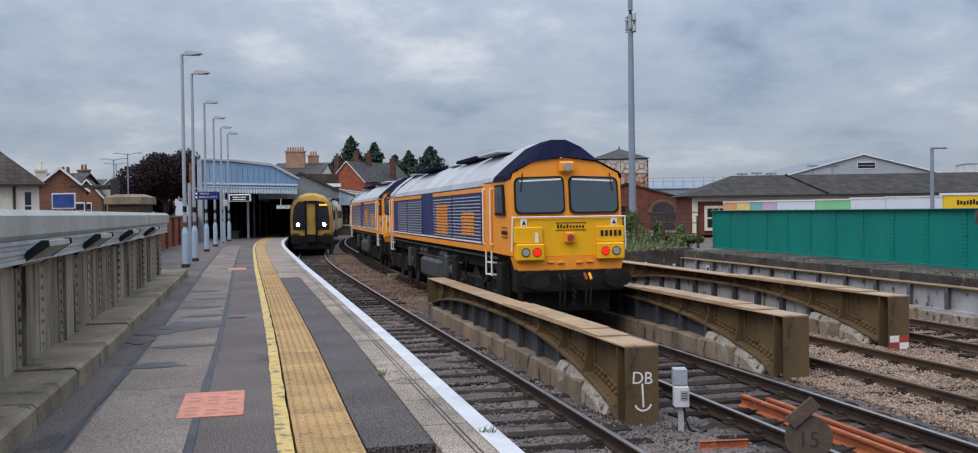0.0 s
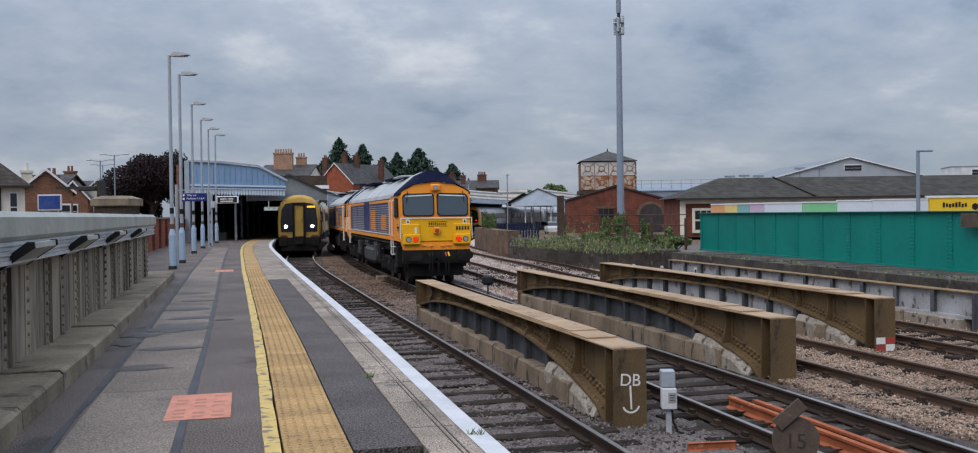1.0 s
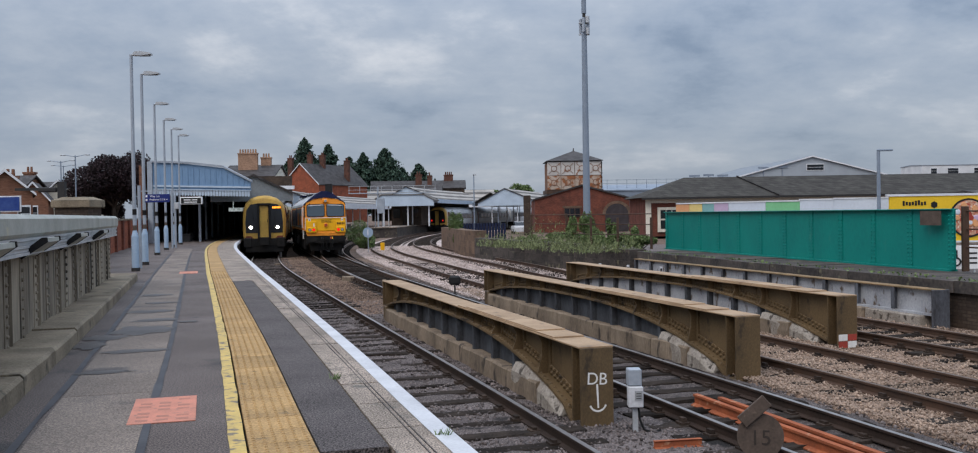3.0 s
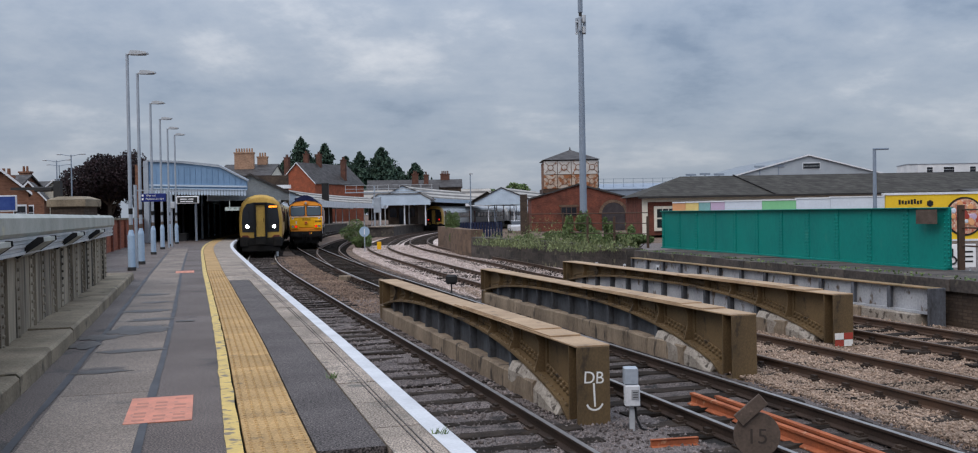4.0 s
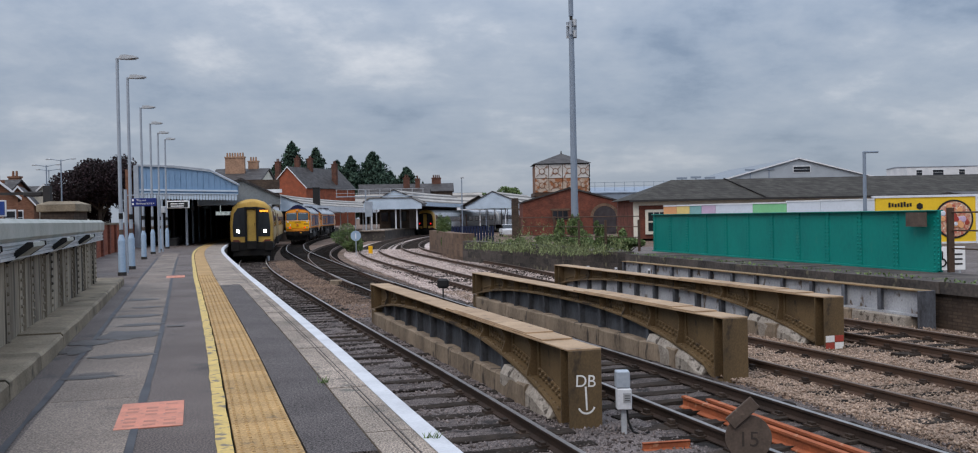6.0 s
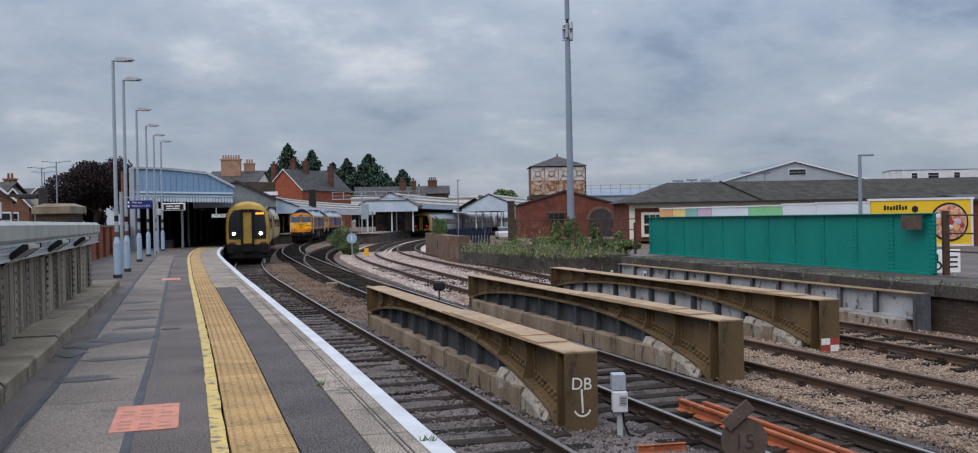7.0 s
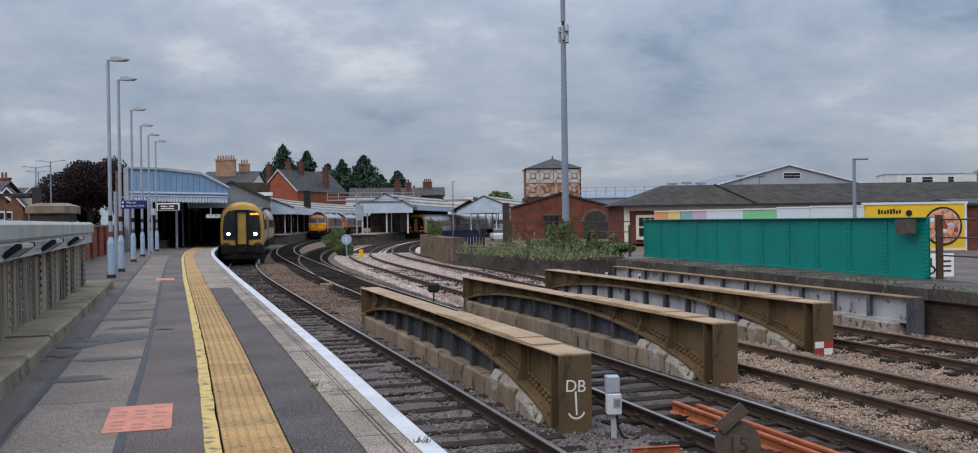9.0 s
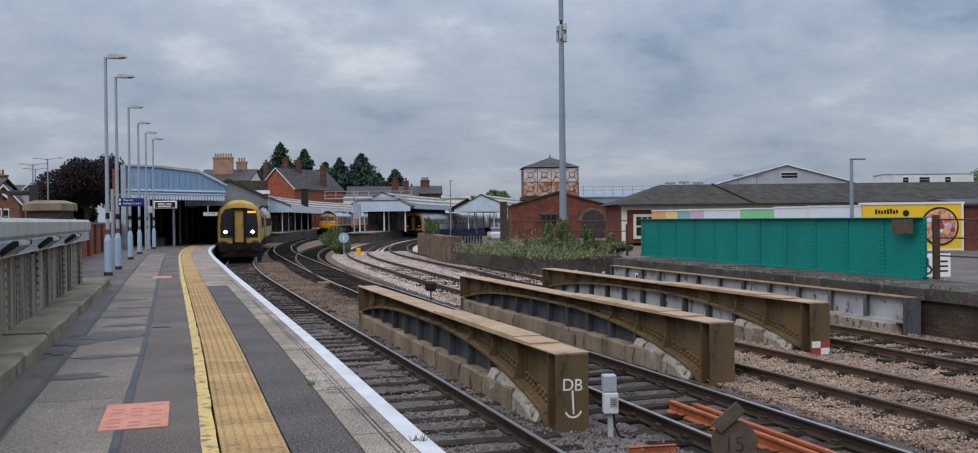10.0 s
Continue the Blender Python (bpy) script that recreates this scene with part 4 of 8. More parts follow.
        while y < L - 0.42:
            caps.append((sx * hw * 0.72, y, low(y) + 0.014))
            y += 0.13
        rivets(bm, caps, 0.024, (0, 0, 1))
    tagged(part("rivets", bm, "brown_girder", th, "rows of domed bolt heads"), kind="stuff")
    for c in (0.235, 0.30, 0.70):
        bm = bmesh.new()
        for sx in (-1, 1):
            box(bm, sx * 0.02, L * c, top - 0.30, 0.02, 0.55, 0.22, bevel=0.004)
        part("splice_plate", bm, "brown_girder", th)
    for sx in (-1, 1):
        bm = bmesh.new()
        prev = None
        for y in [v for v in ys if 0.3 < v < L - 0.3]:
            cur = [bm.verts.new((sx * x, y, low(y) + e)) for x, e in ((0.012, 0.016), (0.026, 0.016), (0.026, 0.14), (0.012, 0.145))]
            if prev:
                for i in range(4):
                    bm.faces.new((prev[i], prev[(i + 1) % 4], cur[(i + 1) % 4], cur[i]))
            prev = cur
        bmesh.ops.recalc_face_normals(bm, faces=bm.faces[:])
        part("angle_iron", bm, "brown_girder", th, "riveted angle iron along the arch")
    for c in (0.42, 0.72):
        bm = bmesh.new()
        for sx in (-1, 1):
            box(bm, sx * 0.215, L * c, foot + 0.10, 0.02, 0.07, 0.17)
        part("number_plate", bm, "graffiti", th, "small white marker plate")
    yy = [y for y in ys if 1.2 < y < L - 0.5]
    bm = bmesh.new()
    prism(bm, [(y, low(y)) for y in yy] + [(yy[-1], foot + 0.25), (yy[0], foot + 0.25)], off(YZ, -0.06), 0.014)
    part("back_plate", bm, "grey_girder" if stripes else "dark_bracket", th, "stained recessed plate in the arch")
    # stone ledge and dark brackets in the arch
    s = 1.5
    rng = random.Random(int(L * 100))
    while s < L - 0.6:
        ln_ = rng.uniform(1.2, 2.3)
        e = min(s + ln_, L - 0.5)
        bm = bmesh.new()
        h = min(0.34, low((s + e) / 2) - foot - 0.02, low(s + .1) - foot + 0.05, low(e - .1) - foot + 0.05)
        hl, drop = 0.265, rng.uniform(0, 0.02)
        shape = [(-hl, foot - 0.15), (hl, foot - 0.15), (hl, foot + h * 0.45), (hl - 0.006, foot + h - 0.018 - drop), (0.235, foot + h), (-0.235, foot + h), (0.006 - hl, foot + h - 0.018 - drop), (-hl, foot + h * 0.45)]
        cut = 7
        rings = [[bm.verts.new((x, s + (e - s - 0.02) * i / cut, z)) for x, z in shape] for i in range(cut + 1)]
        for p, q in zip(rings, rings[1:]):
            for i in range(8):
                bm.faces.new((p[i], p[(i + 1) % 8], q[(i + 1) % 8], q[i]))
        bm.faces.new(rings[0]); bm.faces.new(rings[-1][::-1])
        bmesh.ops.recalc_face_normals(bm, faces=bm.faces[:])
        for v in bm.verts:
            c = v.co + Vector((a.x, a.y, 0))
            v.co += Vector((0.018 * noise.noise(c * 2.3), 0, (0.022 if v.co.z > foot else 0) * noise.noise(c * 1.9 + Vector((9, 0, 0)))))
        part("ledge_stone", bm, "plinth", th)
        s = e
    for i in range(1, k):
        y = 0.5 + (L - 1.0) * i / k
        h = low(y) - foot - 0.36
        if h > 0.06:
            bm = bmesh.new()
            for sx in (-1, 1):
                prism(bm, [(0, foot + 0.3), (sx * 0.15, foot + 0.3), (sx * 0.165, foot + 0.33 + h * 0.5), (sx * 0.195, foot + 0.35 + h), (0, foot + 0.35 + h)], off(XZ, 0, y - 0.016), 0.032)
                box(bm, sx * 0.155, y + 0.05, foot + 0.3, 0.03, 0.1, h + 0.03)
            part("bracket", bm, "dark_bracket", th, "dark steel bracket")
    bm = bmesh.new()
    ya = [0.62 + 0.15 * i for i in range(14)]
    rows = []
    for y in ya:
        z = min(low(y) - 0.035, foot + 0.46) + 0.05 * noise.noise((y * 3.1, L, 0))
        w = 0.255 + 0.03 * noise.noise((y * 2.3, 5, L))
        rows.append([bm.verts.new((x, y, q)) for x, q in ((-w, foot - 0.1), (w, foot - 0.1), (w, z - 0.12), (w - 0.07, z), (0.07 - w, z), (-w, z - 0.12))])
    for p, q in zip(rows, rows[1:]):
        for i in range(6):
            bm.faces.new((p[i], p[(i + 1) % 6], q[(i + 1) % 6], q[i]))
    bm.faces.new(rows[0]); bm.faces.new(rows[-1][::-1])
    part("mortar_packing", bm, "pale_mortar", th, "broken pale mortar packing under the girder")
    if marks:
        th_m = pose(0, -0.0165, -0.60, 90, 4, 0)
        t = text("painted_letters", "DB", 0.21, th_m, "graffiti", th)
        t["label"] = "white hand-painted letters"
        bm = bmesh.new()
        rod(bm, (0, -0.019, -0.66), (0.012, -0.019, -0.95), 0.013, 0.011, 6)
        for i in range(8):
            a0, a1 = radians(200 + i * 17.5), radians(200 + (i + 1) * 17.5)
            rod(bm, (0.01 + 0.11 * math.cos(a0), -0.019, -0.88 + 0.11 * math.sin(a0)), (0.01 + 0.11 * math.cos(a1), -0.019, -0.88 + 0.11 * math.sin(a1)), 0.012, 0.012, 6)
        for v in bm.verts:
            v.co.y = -0.0165 + (v.co.y + 0.019) * 0.12
        part("painted_anchor", bm, "graffiti", th, "white hand-painted arrow like an anchor")
    if stripes:
        for i in range(2):
            for j in range(2):
                bm = bmesh.new()
                box(bm, -0.1 + i * 0.2, -0.018, foot + 0.02 + j * 0.13, 0.19, 0.006, 0.12)
                part("warning_patch", bm, "graffiti" if (i + j) % 2 else "red_paint", th)
    return th


M["red_paint"] = mat("red_paint", (0.40, 0.055, 0.04), (0.25, 0.05, 0.035), rough=0.6, bump=0.05)


def plate_girder(a, b, top, foot, material, name, label, category, wide=0.3, pitch=1.25, flange="moss_edge", kind="", riv=False):
    a, b = Vector(a), Vector(b)
    d = b - a
    L = d.length
    th = thing(name, pose(a.x, a.y, 0, 0, 0, math.degrees(math.atan2(-d.x, d.y))), label, category, kind=kind)
    bm = bmesh.new()
    box(bm, 0, L / 2, foot, 0.03, L, top - foot - 0.02)
    part("web_plate", bm, material, th)
    bm = bmesh.new()
    box(bm, 0, L / 2, top - 0.025, wide, L + 0.06, 0.03, bevel=0.005)
    part("top_flange", bm, flange, th)
    bm = bmesh.new()
    box(bm, 0, L / 2, foot, wide, L, 0.05)
    part("bottom_flange", bm, material, th)
    n = int(L / pitch)
    for i in range(n + 1):
        y = 0.03 + (L - 0.06) * i / n
        bm = bmesh.new()
        h = top - foot - 0.06
        for sx in (-1, 1):
            if not riv:
                box(bm, sx * wide * 0.22, y, foot + 0.04, wide * 0.42, 0.022, h)
            if not riv:
                box(bm, sx * wide * 0.42, y, foot + 0.04, 0.02, 0.12, h)
        if riv:
            for sx in (-1, 1):
                box(bm, sx * 0.022, y, foot + 0.04, 0.02, 0.2, h)
                rivets(bm, [(sx * 0.03, y + e, foot + 0.12 + k * 0.105) for k in range(int((h - 0.1) / 0.105)) for e in (-0.07, 0.07)], 0.032, (sx, 0, 0))
        part("stiffener", bm, material if riv else "grey_fin", th)
    if not riv:
        for i in range(int(L / 1.9)):
            bm = bmesh.new()
            box(bm, -0.02, 0.3 + 1.9 * i + 0.94, foot - 0.3, wide + 0.26 + 0.02 * (i % 3), 1.87, 0.302, bevel=0.025)
            for v in bm.verts:
                v.co += Vector((0.03 * noise.noise(v.co * 2.1), 0, 0.02 * noise.noise(v.co * 3.3)))
            part("ledge_stone", bm, "pale_mortar" if i % 3 == 0 else "plinth", th)
        bm = bmesh.new()
        box(bm, 0, -0.03, foot - 0.3, wide + 0.14, 0.06, top - foot + 0.3, bevel=0.01)
        part("end_plate", bm, "grey_fin", th, "grey steel end plate")
    return th


# ---- trains ----
def locomotive():
    """Freight diesel. Origin on the rail at the middle of the near face; +y runs along the body."""
    L, W = 20.6, 1.25
    th = thing("diesel_locomotive", Matrix(), "orange and yellow freight diesel locomotive with blue louvred sides", "locomotive", "locomotives")
    side = [(-W, 1.55), (-W, 3.04), (-W + 0.04, 3.18), (-0.98, 3.40), (-0.52, 3.76), (-0.2, 3.89), (0.2, 3.89), (0.52, 3.76), (0.98, 3.40), (W - 0.04, 3.18), (W, 3.04), (W, 1.55)]
    # main hull between the cabs
    bm = bmesh.new()
    prism(bm, side, off(XZ, 0, 2.6), L - 5.2)
    for f in bm.faces:
        c = f.calc_center_median()
        f.material_index = 1 if c.z > 3.0 else 0
    part("body", bm, ["loco_blue", "loco_roof"], th, "dark blue body with a grey ribbed roof")
    bm = bmesh.new()
    for sx in (-1, 1):
        box(bm, sx * (W + 0.004), L / 2, 1.545, 0.03, L - 4.2, 0.13)
        box(bm, sx * (W + 0.004), 5.9, 2.90, 0.03, 6.6, 0.10)
        box(bm, sx * (W + 0.004), L - 5.9, 2.90, 0.03, 6.6, 0.10)
    part("orange_band", bm, "loco_orange", th, "orange waist band")
    bm = bmesh.new()
    for sx in (-1, 1):
        box(bm, sx * (W + 0.012), L / 2, 1.715, 0.028, L - 5.6, 0.04)
    part("sill_line", bm, "rail_white", th, "white line along the sill")
    # louvres
    for sx in (-1, 1):
        for y0, y1 in ((2.75, 6.1), (6.25, 9.0), (11.2, 14.2), (14.4, 16.6)):
            grille = bmesh.new()
            box(grille, sx * (W + 0.006), (y0 + y1) / 2, 1.77, 0.025, y1 - y0, 1.11)
            g = part("louvre_panel", grille, "loco_blue", th, "dark blue louvred side panel")
            for k in range(13):
                bm = bmesh.new()
                box(bm, sx * (W + 0.03), (y0 + y1) / 2, 1.80 + k * 0.082, 0.03, y1 - y0 - 0.06, 0.026)
                part("slat", bm, "slat_silver", g, "pale slat")
        # block logo and number in orange, as plain bars over the slats
        for y0, wd, z0, hh, nx in ((6.75, 1.7, 1.86, 0.88, 4), (3.4, 1.5, 1.88, 0.62, 5)):
            for k in range(nx):
                bm = bmesh.new()
                for r_ in range(int(hh / 0.082)):
                    box(bm, sx * (W + 0.04), y0 + (k + 0.5) * wd / nx, z0 + r_ * 0.082, 0.02, wd / nx - 0.07 - 0.05 * ((r_ + k) % 3 == 1), 0.058)
                part("logo_bar", bm, "loco_orange", th, "orange lettering-like bars across the slats")
    # roof furniture
    for y0, ln_, wd, h in ((3.2, 2.2, 1.5, 0.06), (6.1, 2.6, 1.3, 0.10), (9.4, 1.4, 1.0, 0.06), (12.0, 3.4, 1.6, 0.10), (16.2, 1.6, 1.3, 0.06)):
        bm = bmesh.new()
        box(bm, 0, y0 + ln_ / 2, 3.84, wd, ln_, h, bevel=0.03)
        part("roof_hatch", bm, "loco_navy" if h > 0.09 else "loco_roof", th, "low roof hatch")
    for k in range(9):
        bm = bmesh.new()
        box(bm, 0, 3.1 + k * 1.8, 3.885, 2.0 * 0.5, 0.05, 0.02)
        part("roof_rib", bm, "loco_roof", th)
    for end in (0, 1):
        flip = Matrix() if not end else Matrix.Translation((0, L, 0)) @ Matrix.Rotation(math.pi, 4, "Z")
        cab = bmesh.new()
        # cab shell: sides slope in a little to the face
        face = [(-1.20, 1.52), (-1.20, 3.06), (-1.15, 3.23), (-0.7, 3.47), (0, 3.56), (0.7, 3.47), (1.15, 3.23), (1.20, 3.06), (1.20, 1.52)]
        back = [(-W, 1.55), (-W, 3.04), (-W + 0.04, 3.18), (-0.78, 3.5), (0, 3.62), (0.78, 3.5), (W - 0.04, 3.18), (W, 3.04), (W, 1.55)]
        fv = [cab.verts.new((x, 0.16 + max(0, z - 2.3) * 0.12, z)) for x, z in face]
        bv = [cab.verts.new((x, 2.6, z)) for x, z in back]
        cab.faces.new(fv); cab.faces.new(bv[::-1])
        for i in range(len(face)):
            j = (i + 1) % len(face)
            cab.faces.new((fv[i], fv[j], bv[j], bv[i]))
        cab.transform(flip)
        part("cab", cab, "loco_orange", th, "orange cab")
        hood = bmesh.new()
        rim = [(-1.23, 3.14), (-1.18, 3.25), (-0.72, 3.49), (0, 3.575), (0.72, 3.49), (1.18, 3.25), (1.23, 3.14)]
        crest = [(-W - 0.01, 3.10), (-1.22, 3.20), (-0.96, 3.44), (-0.5, 3.82), (-0.16, 3.97), (0.16, 3.97), (0.5, 3.82), (0.96, 3.47), (1.22, 3.20), (W + 0.01, 3.10)]
        a = [hood.verts.new((x, 0.24, z)) for x, z in rim]
        b = [hood.verts.new((x, 0.75, z)) for x, z in crest]
        c = [hood.verts.new((x, 1.6, z)) for x, z in crest]
        for i in range(9):
            hood.faces.new((b[i], b[i + 1], c[i + 1], c[i]))
        order = [0, 0, 1, 2, 3, 3, 4, 5, 6, 6]
        for i in range(9):
            o0, o1 = order[i], order[i + 1]
            fs = [a[o0], a[o1], b[i + 1], b[i]] if o0 != o1 else [a[o0], b[i + 1], b[i]]
            hood.faces.new(fs)
        grey = [hood.verts.new((x, 2.62, z)) for x, z in crest]
        for i in range(9):
            hood.faces.new((c[i], c[i + 1], grey[i + 1], grey[i])).material_index = 1
        hood.transform(flip)
        part("roof_hood", hood, ["loco_navy", "loco_roof"], th, "navy roof end")

        def add(name, bm, k, label="", par=None):
            bm.transform(flip)
            return part(name, bm, k, par or th, label)

        fy = lambda z: 0.16 + max(0, z - 2.3) * 0.12
        lean_ = Matrix.Rotation(math.atan(0.12), 4, "X")
        for sx in (-1, 1):
            # windscreen with a rubber surround
            for kind, grow, dy, k in (("surround", 0.035, -0.012, "rubber"), ("pane", 0.0, -0.02, "cab_glass")):
                bm = bmesh.new()
                x0, x1, z0, z1, r = 0.085 - grow, 1.10 + grow, 2.42 - grow, 3.14 + grow, 0.11
                pts = []
                for cx_, cz_, a0 in ((x1 - r, z0 + r, -90), (x1 - r, z1 - r, 0), (x0 + r, z1 - r, 90), (x0 + r, z0 + r, 180)):
                    for q in range(5):
                        an = radians(a0 + q * 22.5)
                        z_ = cz_ + r * math.sin(an)
                        x_ = cx_ + r * math.cos(an)
                        if x_ > 0.9 and z_ > 2.9:
                            z_ -= (x_ - 0.9) * 0.18
                        pts.append((x_ * sx, z_))
                vs = [bm.verts.new((x, fy(z) + dy, z)) for x, z in pts]
                vb = [bm.verts.new((x, fy(z) + 0.03, z)) for x, z in pts]
                bm.faces.new(vs); bm.faces.new(vb[::-1])
                for i in range(len(vs)):
                    j = (i + 1) % len(vs)
                    bm.faces.new((vs[i], vs[j], vb[j], vb[i]))
                ob = add("windscreen" if kind == "pane" else "window_seal", bm, k, "dark sloping windscreen" if kind == "pane" else "black rubber seal")
            bm = bmesh.new()
            rod(bm, (sx * 0.95, fy(3.24) - 0.03, 3.24), (sx * 1.0, fy(2.9) - 0.05, 2.85), 0.012, 0.01, 6)
            add("wiper", bm, "rubber", "black wiper arm")
            # lamp clusters
            bm = bmesh.new()
            box(bm, sx * 0.87, 0.06, 1.42, 0.60, 0.26, 0.36, bevel=0.03)
            lc = add("lamp_housing", bm, "loco_yellow", "yellow lamp housing")
            for x_, k, nm, lb in ((0.74, "red_light", "tail_lamp", "lit red tail lamp"), (0.98, "lens_grey", "headlamp", "unlit round headlamp")):
                bm = bmesh.new()
                rod(bm, (sx * x_, -0.075, 1.60), (sx * x_, -0.06, 1.60), 0.095, 0.095, 16)
                add("lamp_rim", bm, "rubber", "dark lamp rim", lc)
                bm = bmesh.new()
                rod(bm, (sx * x_, -0.09, 1.60), (sx * x_, -0.06, 1.60), 0.074, 0.08, 16)
                add(nm, bm, (k if not end else "lens_grey"), lb if not end else "unlit lamp", lc)
            bm = bmesh.new()
            box(bm, sx * 0.89, 0.10, 1.78, 0.62, 0.14, 0.34, bevel=0.02)
            add("face_panel", bm, "loco_yellow", "yellow panel")
            bm = bmesh.new()
            box(bm, sx * 0.98, 0.08, 2.06, 0.13, 0.03, 0.22)
            w_ = add("warning_label", bm, "sign_white", "white electric warning label")
            bm = bmesh.new()
            box(bm, sx * 0.98, 0.062, 2.07, 0.10, 0.012, 0.07)
            add("warning_stripe", bm, "loco_yellow", "yellow lower half", w_)
            bm = bmesh.new()
            prism(bm, [(sx * 0.98 - 0.04, 2.17), (sx * 0.98 + 0.04, 2.17), (sx * 0.98, 2.26)], off(XZ, 0, 0.056), 0.012)
            add("warning_triangle", bm, "sign_black", "black triangle", w_)
            # handrail round the corner
            bm = bmesh.new()
            rod(bm, (sx * 1.22, 0.06, 2.31), (sx * 1.24, 0.08, 1.62), 0.016, 0.016, 8)
            add("corner_handrail", bm, "rail_white", "white handrail")
            # buffers
            bm = bmesh.new()
            rod(bm, (sx * 0.865, -0.45, 1.06), (sx * 0.865, -0.40, 1.06), 0.25, 0.25, 20)
            for v in bm.verts:
                v.co.z = 1.06 + (v.co.z - 1.06) * 0.72
                v.co.x = sx * 0.865 + (v.co.x - sx * 0.865) * 1.2
            rod(bm, (sx * 0.865, -0.41, 1.06), (sx * 0.865, 0.1, 1.06), 0.11, 0.16, 14)
            add("buffer", bm, "underframe", "black oval buffer")
            # cab side window, door, rails, steps
            bm = bmesh.new()
            prism(bm, [(0.62, 2.36), (1.42, 2.36), (1.42, 3.02), (0.74, 3.02)], off(YZ, sx * 1.245 - 0.02), 0.04)
            fr = add("side_window_frame", bm, "rubber", "black side window frame")
            bm = bmesh.new()
            prism(bm, [(0.72, 2.42), (1.36, 2.42), (1.36, 2.97), (0.80, 2.97)], off(YZ, sx * 1.25 - 0.022), 0.044)
            add("side_window", bm, "cab_glass", "dark side window", fr)
            bm = bmesh.new()
            prism(bm, [(1.75, 1.57), (2.35, 1.57), (2.35, 3.05), (1.75, 3.05)], off(YZ, sx * 1.245 - 0.012), 0.024)
            d_ = add("cab_door", bm, "loco_orange", "orange cab door")
            for y_ in (1.70, 2.42):
                bm = bmesh.new()
                rod(bm, (sx * 1.30, y_, 1.72), (sx * 1.30, y_, 2.95), 0.017, 0.017, 8)
                for z_ in (1.72, 2.95):
                    rod(bm, (sx * 1.24, y_, z_), (sx * 1.30, y_, z_), 0.018, 0.018, 6)
                add("door_handrail", bm, "rail_white", "white vertical handrail")
            bm = bmesh.new()
            for y_ in (1.78, 2.32):
                rod(bm, (sx * 1.26, y_, 1.58), (sx * 1.26, y_, 1.02), 0.02, 0.02, 6)
            for z_ in (1.03, 1.30):
                box(bm, sx * 1.20, 2.05, z_, 0.14, 0.54, 0.022)
            add("cab_steps", bm, "rail_white", "white-edged cab steps")
            bm = bmesh.new()
            for z_ in (1.90, 2.10):
                box(bm, sx * 1.236, 0.72, z_, 0.012, 0.44, 0.016)
            for q in range(5):
                box(bm, sx * 1.236, 0.54 + q * 0.09, 1.96, 0.012, 0.06, 0.08)
            add("side_lettering", bm, "sign_black", "small black lettering bars")
        bm = bmesh.new()
        rod(bm, (-1.23, 0.06, 2.32), (1.23, 0.06, 2.32), 0.017, 0.017, 8)
        add("front_handrail", bm, "rail_white", "white handrail across the cab face")
        bm = bmesh.new()
        box(bm, 0, 0.115, 1.515, 2.34, 0.05, 0.03)
        add("panel_ledge", bm, "loco_orange", "folded lower ledge")
        for sx in (-1, 1):
            bm = bmesh.new()
            prism(bm, [(sx * 0.12, 3.09), (sx * 1.02, 3.05), (sx * 1.02, 3.085), (sx * 0.12, 3.125)], off(XZ, 0, fy(3.1) - 0.026), 0.005)
            add("sun_blind", bm, "sign_white", "pale blind edge in the windscreen")
        bm = bmesh.new()
        box(bm, 0, 0.12, 1.50, 2.36, 0.06, 0.80, bevel=0.012)
        add("warning_panel", bm, "loco_yellow", "yellow warning panel")
        bm = bmesh.new()
        prism(bm, [(-1.2, 1.50), (-1.12, 1.22), (1.12, 1.22), (1.2, 1.50)], off(XZ, 0, 0.05), 0.3)
        add("front_valance", bm, "loco_orange", "orange front valance")
        for x_ in (-0.42, -0.2, 0.2, 0.42):
            bm = bmesh.new()
            rod(bm, (x_ - 0.07, 0.03, 1.35 + abs(x_) * 0.1), (x_ + 0.07, 0.03, 1.38), 0.028, 0.02, 6)
            add("pipe_bracket", bm, "loco_orange")
        bm = bmesh.new()
        box(bm, 0, 0.2, 3.24, 0.34, 0.12, 0.24, bevel=0.04)
        mk = add("marker_light_box", bm, "loco_orange", "orange marker light housing")
        bm = bmesh.new()
        rod(bm, (0, 0.12, 3.36), (0, 0.16, 3.36), 0.085, 0.09, 16)
        add("marker_light", bm, "lens_grey", "round grey marker light", mk)
        bm = bmesh.new()
        box(bm, 0, 0.06, 1.78, 0.22, 0.14, 0.22, bevel=0.02)
        sk = add("socket_box", bm, "loco_orange", "orange jumper socket box")
        bm = bmesh.new()
        rod(bm, (0, -0.03, 1.89), (0, 0.0, 1.89), 0.075, 0.075, 6)
        add("socket_cover", bm, "red_paint", "red socket cover", sk)
        bm = bmesh.new()
        box(bm, -0.72, 0.02, 1.80, 0.07, 0.02, 0.20)
        add("lamp_bracket", bm, "rail_white", "white lamp bracket")
        # maker's lettering and running number as bars
        bm = bmesh.new()
        for z_ in (2.04, 2.19):
            box(bm, 0.04, 0.083, z_, 0.66, 0.012, 0.012)
        for q in range(9):
            box(bm, -0.24 + q * 0.068, 0.083, 2.09, 0.036, 0.012, 0.05 + (0.02 if q in (0, 1, 3) else 0))
